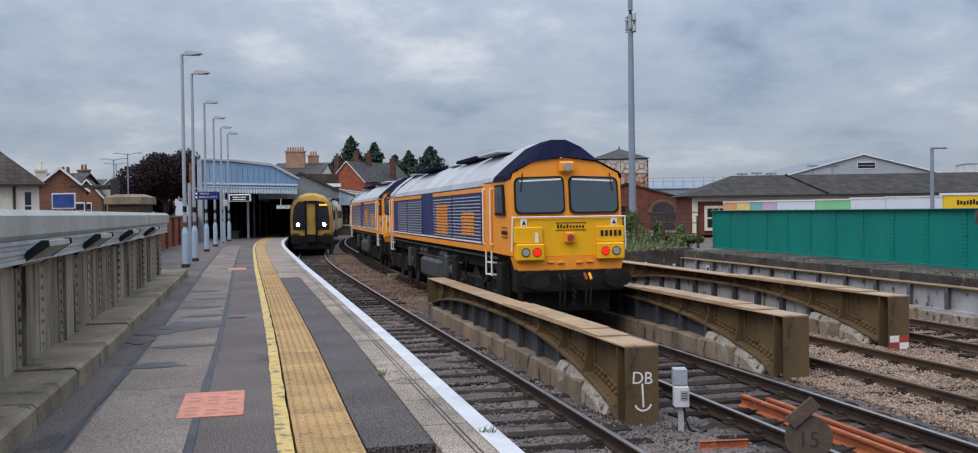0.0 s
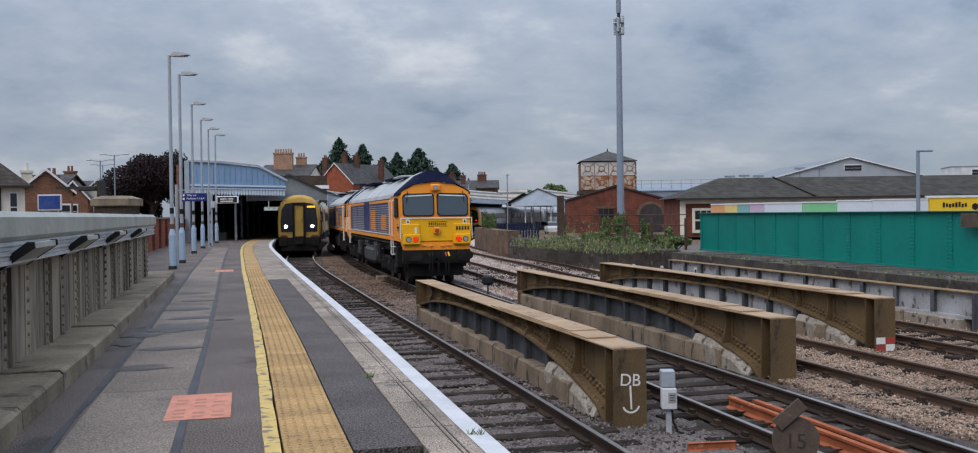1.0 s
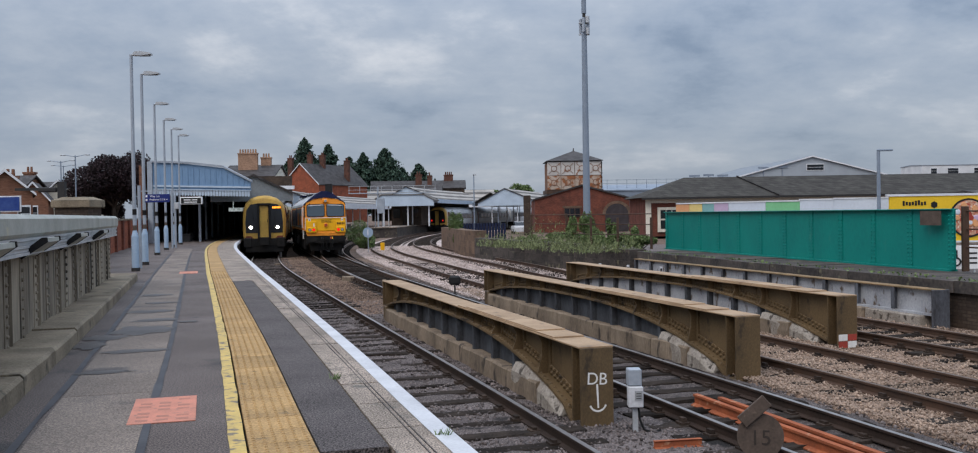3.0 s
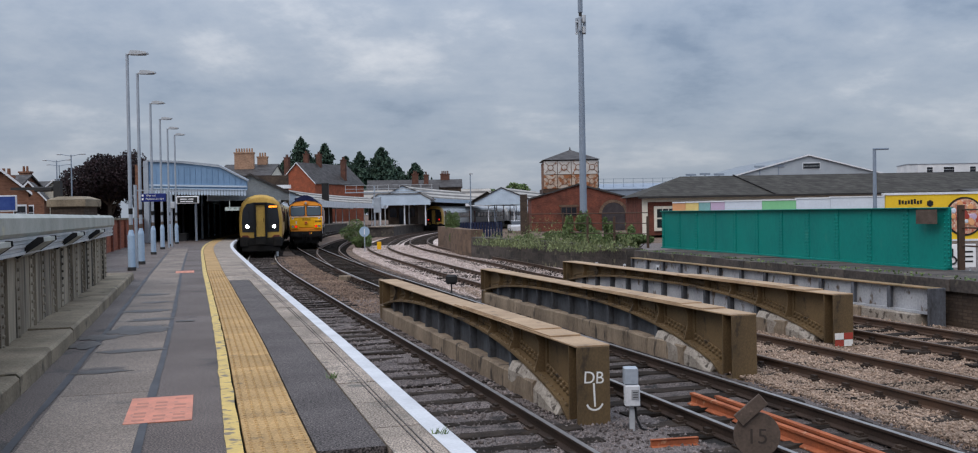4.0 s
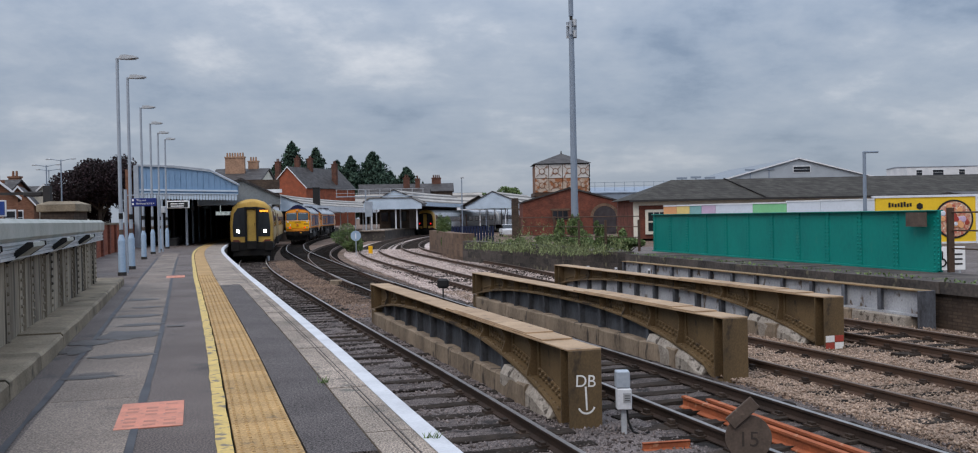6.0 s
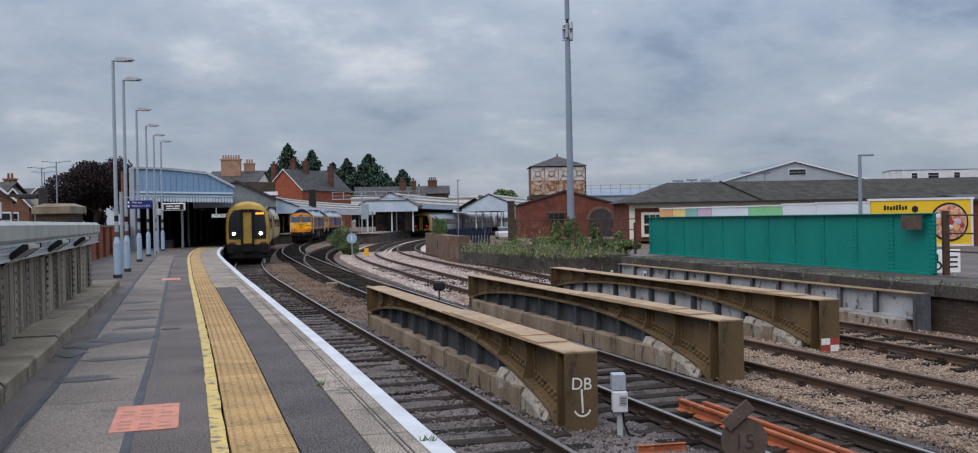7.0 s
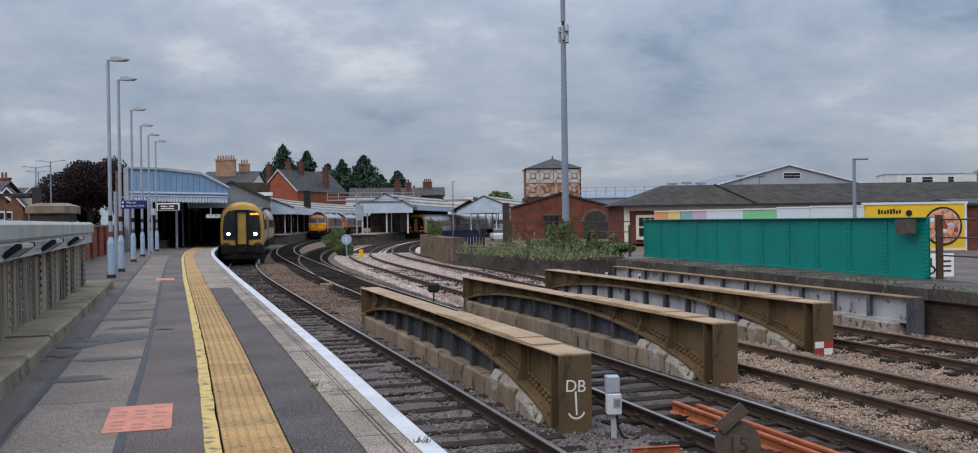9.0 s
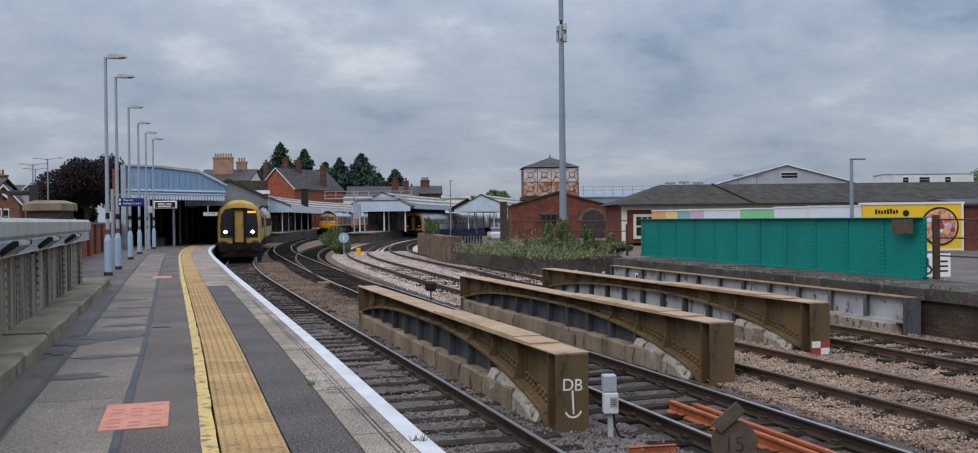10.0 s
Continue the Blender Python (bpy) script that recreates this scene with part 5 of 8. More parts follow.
        add("operator_lettering", bm, "sign_black", "black operator lettering bars")
        bm = bmesh.new()
        for q in range(5):
            box(bm, 0.70 + q * 0.098, 0.024, 1.91, 0.058, 0.012, 0.12)
        add("running_number", bm, "sign_black", "black running number bars")
        # coupling and hoses under the beam
        bm = bmesh.new()
        box(bm, 0, 0.2, 0.78, 2.3, 0.3, 0.46)
        add("buffer_beam", bm, "underframe", "black buffer beam")
        bm = bmesh.new()
        box(bm, 0, 0.35, 0.34, 1.9, 0.08, 0.46)
        add("obstacle_deflector", bm, "underframe", "black deflector plate")
        bm = bmesh.new()
        for z_ in (1.0, 0.86, 0.72, 0.58):
            rod(bm, (-0.03, -0.2, z_), (0.03, -0.2, z_ - 0.12), 0.03, 0.03, 6)
        box(bm, 0, -0.1, 0.96, 0.12, 0.3, 0.14)
        add("screw_coupling", bm, "underframe", "black screw coupling")
        for x_, k in ((0.26, "red_paint"), (0.36, "loco_yellow"), (-0.2, "underframe"), (-0.3, "underframe")):
            bm = bmesh.new()
            rod(bm, (x_, -0.1, 1.15), (x_ + 0.02, -0.2, 1.02), 0.03, 0.03, 8)
            hs = add("hose_cock", bm, k, "coloured hose cock")
            bm = bmesh.new()
            rod(bm, (x_ + 0.02, -0.2, 1.04), (x_, -0.16, 0.5), 0.025, 0.025, 8)
            add("brake_hose", bm, "rubber", "black hose", hs)
    # underframe
    bm = bmesh.new()
    box(bm, 0, L / 2, 1.12, 2.05, L - 0.8, 0.42)
    part("underframe", bm, "underframe", th, "black underframe")
    bm = bmesh.new()
    box(bm, 0, L / 2, 0.40, 2.44, 3.4, 0.70, bevel=0.14)
    part("fuel_tank", bm, "tank_grey", th, "grey underslung fuel tank")
    for y_ in (6.9, 13.6):
        for sx in (-1, 1):
            bm = bmesh.new()
            rod(bm, (sx * 1.02, y_ - 0.5, 0.85), (sx * 1.02, y_ + 0.5, 0.85), 0.18, 0.18, 10)
            part("air_reservoir", bm, "tank_grey", th)
    # equipment slung along the solebar
    for sx in (-1, 1):
        for y_, ln_, z_, h_, k_ in ((6.3, 0.55, 0.55, 0.75, "underframe"), (7.55, 0.5, 0.62, 0.62, "tank_grey"), (13.1, 0.6, 0.55, 0.7, "underframe"), (14.3, 0.5, 0.6, 0.65, "tank_grey"), (1.25, 0.45, 0.6, 0.75, "underframe"), (L - 1.25, 0.45, 0.6, 0.75, "underframe")):
            bm = bmesh.new()
            box(bm, sx * 1.12, y_, z_, 0.22, ln_, h_, bevel=0.03)
            part("equipment_box", bm, k_, th, "black underfloor equipment box")
        for y_ in (8.1, 8.75, 11.6, 12.3):
            bm = bmesh.new()
            rod(bm, (sx * 1.0, y_ - 0.26, 1.22), (sx * 1.0, y_ + 0.26, 1.22), 0.13, 0.13, 12)
            part("air_cylinder", bm, "tank_grey", th, "grey air cylinder")
        bm = bmesh.new()
        rod(bm, (sx * 1.16, 1.6, 1.42), (sx * 1.16, L - 1.6, 1.42), 0.03, 0.03, 6)
        rod(bm, (sx * 1.14, 5.6, 1.12), (sx * 1.14, L - 5.6, 1.12), 0.022, 0.022, 6)
        part("solebar_pipe", bm, "tank_grey", th, "grey pipe along the solebar")
        for y_ in (2.6, 4.6, L - 4.6, L - 2.6):
            bm = bmesh.new()
            q = [(sx * 1.14, y_, 1.4), (sx * 1.2, y_ + 0.15, 1.15), (sx * 1.2, y_ + 0.3, 0.9), (sx * 1.13, y_ + 0.2, 0.7)]
            for p_, r_ in zip(q, q[1:]):
                rod(bm, p_, r_, 0.03, 0.03, 6)
            part("sanding_hose", bm, "rubber", th, "black sanding hose")
    axles = []
    for c in (3.55, L - 3.55):
        for sx in (-1, 1):
            bm = bmesh.new()
            box(bm, sx * 1.08, c, 0.62, 0.14, 4.4, 0.28, bevel=0.03)
            for q in (-1, 0, 1):
                box(bm, sx * 1.12, c + q * 1.85, 0.38, 0.2, 0.42, 0.34, bevel=0.03)
            for q in (-0.92, 0.92):
                for e in (-0.25, 0.25):
                    rod(bm, (sx * 1.14, c + q + e, 0.42), (sx * 1.14, c + q + e, 0.85), 0.1, 0.1, 8)
            rod(bm, (sx * 1.17, c - 1.2, 0.95), (sx * 1.17, c - 0.5, 0.7), 0.06, 0.06, 8)
            part("bogie_frame", bm, "underframe", th, "black three-axle bogie frame")
        for q in (-1, 0, 1):
            bm = bmesh.new()
            rod(bm, (-0.85, 0, 0), (0.85, 0, 0), 0.09, 0.09, 8)
            for sx in (-1, 1):
                rod(bm, (sx * 0.68, 0, 0), (sx * 0.81, 0, 0), 0.53, 0.53, 24)
                rod(bm, (sx * 0.64, 0, 0), (sx * 0.68, 0, 0), 0.56, 0.56, 24)
                for k in range(5):
                    a_ = k * math.tau / 5
                    box(bm, sx * 0.815, 0.3 * math.cos(a_), 0.3 * math.sin(a_) - 0.05, 0.02, 0.1, 0.1)
            ob = part("wheelset", bm, "wheel_steel", th, "steel wheelset")
            ob.matrix_basis = pose(0, c + q * 1.85, 0.53)
            axles.append(ob)
    return th, axles


def railcar_end(th, y, flip, lit, face_key):
    """Corridor cab end of a railcar at y, looking towards -y (or +y when flipped)."""
    fl = Matrix.Translation((0, y, 0)) @ (Matrix.Rotation(math.pi, 4, "Z") if flip else Matrix())

    def add(name, bm, k, label="", par=None):
        bm.transform(fl)
        return part(name, bm, k, par or th, label)

    sec = railcar_section()
    rows = []
    bm = bmesh.new()
    for dy, sc, drop in ((0.0, 0.86, 0.24), (0.06, 0.93, 0.12), (0.18, 0.975, 0.05), (0.5, 1.0, 0.0), (1.0, 1.0, 0.0)):
        rows.append([bm.verts.new((x * sc, dy, z if z < 2.3 else 2.3 + (z - 2.3) * (1 - drop / 1.5))) for x, z in sec])
    k = len(sec)
    for a, b in zip(rows, rows[1:]):
        for i in range(k):
            bm.faces.new((a[i], a[(i + 1) % k], b[(i + 1) % k], b[i]))
    bm.faces.new(rows[0])
    smooth(add("cab_front", bm, face_key, "rounded yellow cab front"), 50)
    for sx in (-1, 1):
        bm = bmesh.new()
        prism(bm, [(sx * 0.36, 1.46), (sx * 1.10, 1.46), (sx * 1.13, 2.1), (sx * 1.05, 2.85), (sx * 0.82, 3.2), (sx * 0.36, 3.28)], off(XZ, 0, -0.03), 0.06)
        add("windscreen", bm, "window_glass", "black wrap-round windscreen")
        bm = bmesh.new()
        prism(bm, [(sx * 0.62, 1.10), (sx * 1.10, 1.10), (sx * 1.13, 1.27), (sx * 0.80, 1.27)], off(XZ, 0, -0.02), 0.05)
        add("lower_panel", bm, "dmu_red", "red lower panel")
        bm = bmesh.new()
        rod(bm, (sx * 0.80, -0.09, 1.80), (sx * 0.80, -0.02, 1.80), 0.085, 0.11, 16)
        add("headlamp" if lit else "tail_lamp", bm, ("head_light" if lit else "red_light"), "lit white headlamp" if lit else "lit red tail lamp")
        bm = bmesh.new()
        box(bm, sx * 0.80, -0.03, 1.66, 0.5, 0.07, 0.28, bevel=0.02)
        add("lamp_panel", bm, "sign_black", "black lamp panel")
        bm = bmesh.new()
        rod(bm, (sx * 0.62, -0.05, 2.2), (sx * 0.72, -0.06, 2.9), 0.012, 0.01, 6)
        add("wiper", bm, "rubber")
        bm = bmesh.new()
        box(bm, sx * 1.0, 0.1, 0.55, 0.5, 0.5, 0.62, bevel=0.05)
        add("step_skirt", bm, "underframe", "black skirt")
    bm = bmesh.new()
    for x0, x1, z0, z1 in ((-0.40, -0.27, 1.12, 3.26), (0.27, 0.40, 1.12, 3.26), (-0.40, 0.40, 3.14, 3.28)):
        box(bm, (x0 + x1) / 2, -0.08, z0, x1 - x0, 0.2, z1 - z0, bevel=0.015)
    add("gangway_surround", bm, "rubber", "black gangway surround")
    bm = bmesh.new()
    box(bm, 0, -0.04, 1.16, 0.54, 0.06, 1.96, bevel=0.015)
    d = add("gangway_door", bm, face_key, "yellow gangway door")
    bm = bmesh.new()
    box(bm, 0.19, -0.08, 2.1, 0.03, 0.03, 0.2)
    add("door_handle", bm, "rubber", "", d)
    if lit:
        bm = bmesh.new()
        box(bm, 0.76, -0.045, 2.93, 0.56, 0.03, 0.17)
        ds = add("destination_display", bm, "sign_black", "dark destination display")
        for q in range(6):
            bm = bmesh.new()
            box(bm, 0.54 + q * 0.085, -0.064, 2.96, 0.065, 0.012, 0.11)
            add("lit_letter", bm, "amber_text", "amber lit letters", ds)
    bm = bmesh.new()
    box(bm, 0, 0.10, 0.62, 2.36, 0.34, 0.50, bevel=0.04)
    add("headstock", bm, "underframe", "black headstock")
    bm = bmesh.new()
    box(bm, 0, 0.2, 0.25, 2.3, 0.5, 0.45, bevel=0.05)
    add("deflector", bm, "underframe", "black deflector")
    bm = bmesh.new()
    box(bm, 0, -0.28, 0.78, 0.42, 0.6, 0.38, bevel=0.05)
    box(bm, 0, -0.56, 0.70, 0.6, 0.08, 0.5, bevel=0.03)
    add("coupler", bm, "underframe", "black automatic coupler")


def railcar_section():
    return [(-1.25, 1.05), (-1.31, 1.4), (-1.31, 2.35), (-1.25, 2.9), (-1.12, 3.3), (-0.78, 3.6), (-0.35, 3.74), (0, 3.77), (0.35, 3.74), (0.78, 3.6), (1.12, 3.3),
            (1.25, 2.9), (1.31, 2.35), (1.31, 1.4), (1.25, 1.05)]


def railcar(name, label, lit, side_key, front, group):
    """One car, 22.6 m; its near end at the origin."""
    L = 22.6
    th = thing(name, Matrix(), label, "railcar", group)
    sec = railcar_section()
    bm = bmesh.new()
    prism(bm, sec, off(XZ, 0, 0.95 if front else 0.1), L - (1.05 if front else 0.2))
    for f in bm.faces:
        c = f.calc_center_median()
        if c.z > 3.2:
            f.material_index = 1
    smooth(part("body", bm, [side_key, "loco_roof"], th), 40)
    if front:
        railcar_end(th, 0.0, False, lit, "dmu_yellow")
    for sx in (-1, 1):
        bm = bmesh.new()
        prism(bm, [(1.6, 1.95), (L - 1.0, 1.95), (L - 1.0, 2.75), (1.6, 2.75)], off(YZ, sx * 1.295 - 0.015), 0.03)
        wb = part("window_band", bm, "dmu_navy", th, "dark window band")
        for k in range(9):
            y = 3.6 + k * 1.95
            bm = bmesh.new()
            prism(bm, [(y, 2.03), (y + 1.4, 2.03), (y + 1.4, 2.68), (y, 2.68)], off(YZ, sx * 1.30 - 0.018), 0.036)
            part("window", bm, "window_glass", wb, "dark passenger window")
        for y in (1.3, L - 2.0):
            bm = bmesh.new()
            prism(bm, [(y, 1.1), (y + 0.9, 1.1), (y + 0.9, 3.0), (y, 3.0)], off(YZ, sx * 1.29 - 0.025), 0.05)
            part("passenger_door", bm, "dmu_red", th, "dark red passenger door")
    bm = bmesh.new()
    box(bm, 0, L / 2, 0.45, 2.4, L - 6, 0.6, bevel=0.08)
    part("underfloor_engine", bm, "underframe", th, "black underfloor equipment")
    for c in (3.5, L - 3.5):
        bm = bmesh.new()
        box(bm, 0, c, 0.35, 2.2, 3.2, 0.5, bevel=0.05)
        part("bogie", bm, "underframe", th, "black bogie")
        for q in (-1.3, 1.3):
            bm = bmesh.new()
            for sx in (-1, 1):
                rod(bm, (sx * 0.68, c + q, 0.42), (sx * 0.81, c + q, 0.42), 0.42, 0.42, 18)
            part("wheelset", bm, "wheel_steel", th)
    return th


def on_track(line, s, base):
    """The pose of a vehicle whose near end is at s and which is carried at s + 2 and s + base."""
    a, _ = line.at(s + 3.0)
    b, _ = line.at(s + base)
    d = (b - a).normalized()
    p = a - d * 3.0
    return pose(p.x, p.y, RAIL, 0, 0, math.degrees(math.atan2(-d.x, d.y)))


# ---- platform furniture ----
def lamp_post(x, y):
    """Platform lamp: thick base with a cone, hinged column, flat lantern on a short arm."""
    th = thing("platform_lamp", pose(x, y, 0, 0, 0, 0), "tall grey platform lamp with a blue-grey sleeve base", "lamp post", "lamps along the platform")
    bm = bmesh.new()
    rod(bm, (0, 0, 0.1), (0, 0, 0.96), 0.098, 0.098, 16)
    rod(bm, (0, 0, 0.96), (0, 0, 1.13), 0.098, 0.055, 16)
    smooth(part("base_sleeve", bm, "lamp_blue", th, "blue-grey base sleeve with a cone top"))
    bm = bmesh.new()
    rod(bm, (0, 0, 0), (0, 0, 0.1), 0.115, 0.115, 16)
    part("foot_ring", bm, "black_steel", th, "black foot ring")
    bm = bmesh.new()
    rod(bm, (0, 0, 1.13), (0, 0, 1.27), 0.056, 0.056, 12)
    part("hinge_band", bm, "disc_rust", th, "brown hinge band")
    bm = bmesh.new()
    rod(bm, (0, 0, 1.27), (0, 0, 5.98), 0.054, 0.042, 12)
    smooth(part("column", bm, "lamp_grey", th, "tapered grey column"))
    bm = bmesh.new()
    rod(bm, (0, 0, 1.56), (0, 0, 1.72), 0.058, 0.058, 12)
    part("sticker_band", bm, "rubber", th, "dark band")
    bm = bmesh.new()
    rod(bm, (0, 0, 5.97), (0.16, -0.02, 5.99), 0.035, 0.035, 8)
    part("arm", bm, "lamp_grey", th)
    bm = bmesh.new()
    prism(bm, [(0.06, 5.95), (0.12, 6.05), (0.28, 6.06), (0.56, 6.01), (0.57, 5.97), (0.3, 5.94)], off(XZ, 0, -0.11), 0.22)
    ln_ = part("lantern", bm, "galvanised", th, "flat grey lantern")
    bm = bmesh.new()
    box(bm, 0.36, 0, 5.933, 0.3, 0.16, 0.012)
    part("lantern_glass", bm, "lens_grey", ln_, "unlit lantern glass")
    return th


def platform_signs():
    x, y = -9.98, 28.3
    th = thing("direction_sign", pose(x, y, 0), "blue direction sign with white lettering on a grey post", "sign")
    bm = bmesh.new()
    rod(bm, (0, 0, 0), (0, 0, 2.42), 0.045, 0.045, 10)
    part("post", bm, "lamp_grey", th, "grey round post")
    bm = bmesh.new()
    box(bm, 0.53, 0, 1.92, 0.72, 0.04, 0.24, bevel=0.006)
    bd = part("board", bm, "sign_blue", th, "dark blue board")
    t = text("lettering", "Way out", 0.078, pose(0.46, -0.024, 2.10, 90, 0, 0), "sign_white", bd)
    t = text("lettering", "Platforms 2 3 & 4", 0.074, pose(0.57, -0.024, 2.0, 90, 0, 0), "sign_white", bd)
    for z in (2.075, 1.965):
        bm = bmesh.new()
        box(bm, 0.22, -0.022, z, 0.05, 0.006, 0.06)
        part("arrow_symbol", bm, "sign_white", bd, "white symbol")
    bm = bmesh.new()
    box(bm, 0.3, 0, 2.24, 0.62, 0.03, 0.03)
    part("crossbar", bm, "lamp_grey", th)
    th = thing("departure_screen", pose(-13.95, 46.5, 0), "hanging black departure screen with pale lettering on a grey post", "screen")
    bm = bmesh.new()
    rod(bm, (-0.9, 0, 0), (-0.9, 0, 2.75), 0.05, 0.05, 10)
    box(bm, -0.1, 0, 2.68, 1.7, 0.06, 0.06)
    part("post", bm, "lamp_grey", th, "grey post with a crossbar")
    bm = bmesh.new()
    box(bm, 0.05, 0, 2.1, 1.05, 0.16, 0.36, bevel=0.02)
    sc = part("screen_case", bm, "sign_white", th, "pale screen case")
    bm = bmesh.new()
    box(bm, 0.05, -0.085, 2.14, 0.95, 0.012, 0.27)
    part("screen_face", bm, "sign_black", sc, "black screen")
    for i, (u, w) in enumerate(((-0.3, 0.3), (0.15, 0.45), (-0.2, 0.5), (0.2, 0.4))):
        bm = bmesh.new()
        box(bm, 0.05 + u * 0.7, -0.094, 2.18 + (i // 2) * 0.11, w * 0.8, 0.006, 0.05)
        part("screen_line", bm, "sign_white", sc)
    # a slim post and a help point near the first lamp
    th = thing("equipment_post", pose(-15.1, 47.8, 0), "slim grey equipment post with small boxes", "post")
    bm = bmesh.new()
    rod(bm, (0, 0, 0), (0, 0, 2.6), 0.05, 0.05, 10)
    part("post", bm, "lamp_grey", th)
    bm = bmesh.new()
    box(bm, 0.1, -0.05, 1.9, 0.22, 0.2, 0.32, bevel=0.02)
    part("speaker_box", bm, "galvanised", th, "grey speaker box")


def location_box():
    """Small grey apparatus box over a white one on a short steel post with a cable."""
    th = thing("lineside_box", pose(1.78, 11.4, -1.22), "grey and white lineside connection box on a short steel post", "lineside box")
    bm = bmesh.new()
    box(bm, 0.0, 0.0, 0, 0.06, 0.05, 0.36)
    part("post", bm, "galvanised", th, "galvanised steel post")
    bm = bmesh.new()
    box(bm, 0.0, -0.02, 0.35, 0.175, 0.14, 0.25, bevel=0.012)
    w = part("lower_box", bm, "white_paint", th, "white box with a small plate")
    bm = bmesh.new()
    box(bm, 0.03, -0.097, 0.44, 0.09, 0.006, 0.11)
    p_ = part("plate", bm, "lens_grey", w, "yellowish label plate")
    for i in range(3):
        bm = bmesh.new()
        box(bm, 0.03, -0.101, 0.46 + i * 0.028, 0.06, 0.004, 0.008)
        part("plate_line", bm, "sign_black", w)
    bm = bmesh.new()
    box(bm, -0.01, 0.0, 0.605, 0.165, 0.15, 0.20, bevel=0.012)
    part("upper_box", bm, "lamp_grey", th, "grey upper box")
    bm = bmesh.new()
    pts = [(0.03, -0.02, 0.40), (0.05, -0.03, 0.2), (0.10, -0.04, 0.08), (0.2, -0.05, 0.05), (0.30, -0.03, 0.07)]
    for a, b in zip(pts, pts[1:]):
        rod(bm, a, b, 0.014, 0.014, 6)
    part("cable", bm, "rubber", th, "black cable")


def disc_sign():
    """Round rusty speed board seen from behind, with a slanted plate across its top."""
    p = Vector((2.75, 9.75))
    th = thing("speed_board", pose(p.x + 0.04, p.y, -1.12, 0, 0, -8), "rusty brown round speed board with a slanted plate", "track sign")
    bm = bmesh.new()
    rod(bm, (0, 0.02, -0.12), (0, 0.02, 0.3), 0.03, 0.03, 8)
    part("post", bm, "rail_side", th, "rusty post")
    bm = bmesh.new()
    rod(bm, (0, -0.012, 0.26), (0, 0.012, 0.26), 0.232, 0.232, 36)
    d = part("disc", bm, "disc_rust", th, "dull brown painted disc")
    t = text("number", "15", 0.22, pose(0, -0.014, 0.24, 90, 0, 0), "disc_figure", d)
    t["label"] = "faint raised figures"
    bm = bmesh.new()
    box(bm, 0, -0.03, -0.07, 0.34, 0.03, 0.14, bevel=0.006)
    bm.transform(Matrix.Translation((-0.06, 0, 0.52)) @ Matrix.Rotation(radians(-42), 4, "Y"))
    part("slanted_plate", bm, "disc_rust", th, "slanted dull brown plate")


M["disc_rust"] = mat("disc_rust", (0.115, 0.085, 0.068), (0.07, 0.053, 0.043), rough=0.75, scale=5, fine=40, bump=0.2, spots=(0.16, 0.12, 0.09), spot_at=0.64)
M["disc_figure"] = mat("disc_figure", (0.05, 0.04, 0.034), (0.04, 0.032, 0.027), rough=0.8, bump=0.1)


def loose_rails():
    """Spare rails laid between the running rails."""
    for k, (u, ya, yb, z) in enumerate(((-0.13, 5.5, 12.9, 0.0), (0.06, 5.0, 12.6, 0.0))):
        ln_ = TRACK_B
        a, b = ln_.at(ln_.near_y(ya), u)[0], ln_.at(ln_.near_y(yb), u)[0]
        d = b - a
        th = thing("loose_rail", pose(a.x, a.y, -1.165, 0, 0, math.degrees(math.atan2(-d.x, d.y))), "bright rusty spare rail lying between the running rails", "rail", "spare rails")
        prof = [(-.07, 0), (.07, 0), (.07, .014), (.012, .035), (.012, .115), (.036, .125), (.036, .155), (-.036, .155), (-.036, .125), (-.012, .115), (-.012, .035), (-.07, .014)]
        bm = bmesh.new()
        prism(bm, prof, XZ, d.length)
        part("rail", bm, "rusty_rail", th)
    a, b = Vector((1.75, 9.7)), Vector((2.45, 9.55))
    d = b - a
    th = thing("loose_rail", pose(1.85, 10.55, -1.18, 0, 0, -80), "short rusty rail offcut lying on the ballast", "rail", "spare rails")
    bm = bmesh.new()
    prism(bm, [(-.05, 0), (.05, 0), (.05, .02), (.012, .03), (.012, .08), (.03, .1), (-.03, .1), (-.012, .08), (-.012, .03), (-.05, .02)], XZ, 0.55)
    part("rail", bm, "rusty_rail", th)


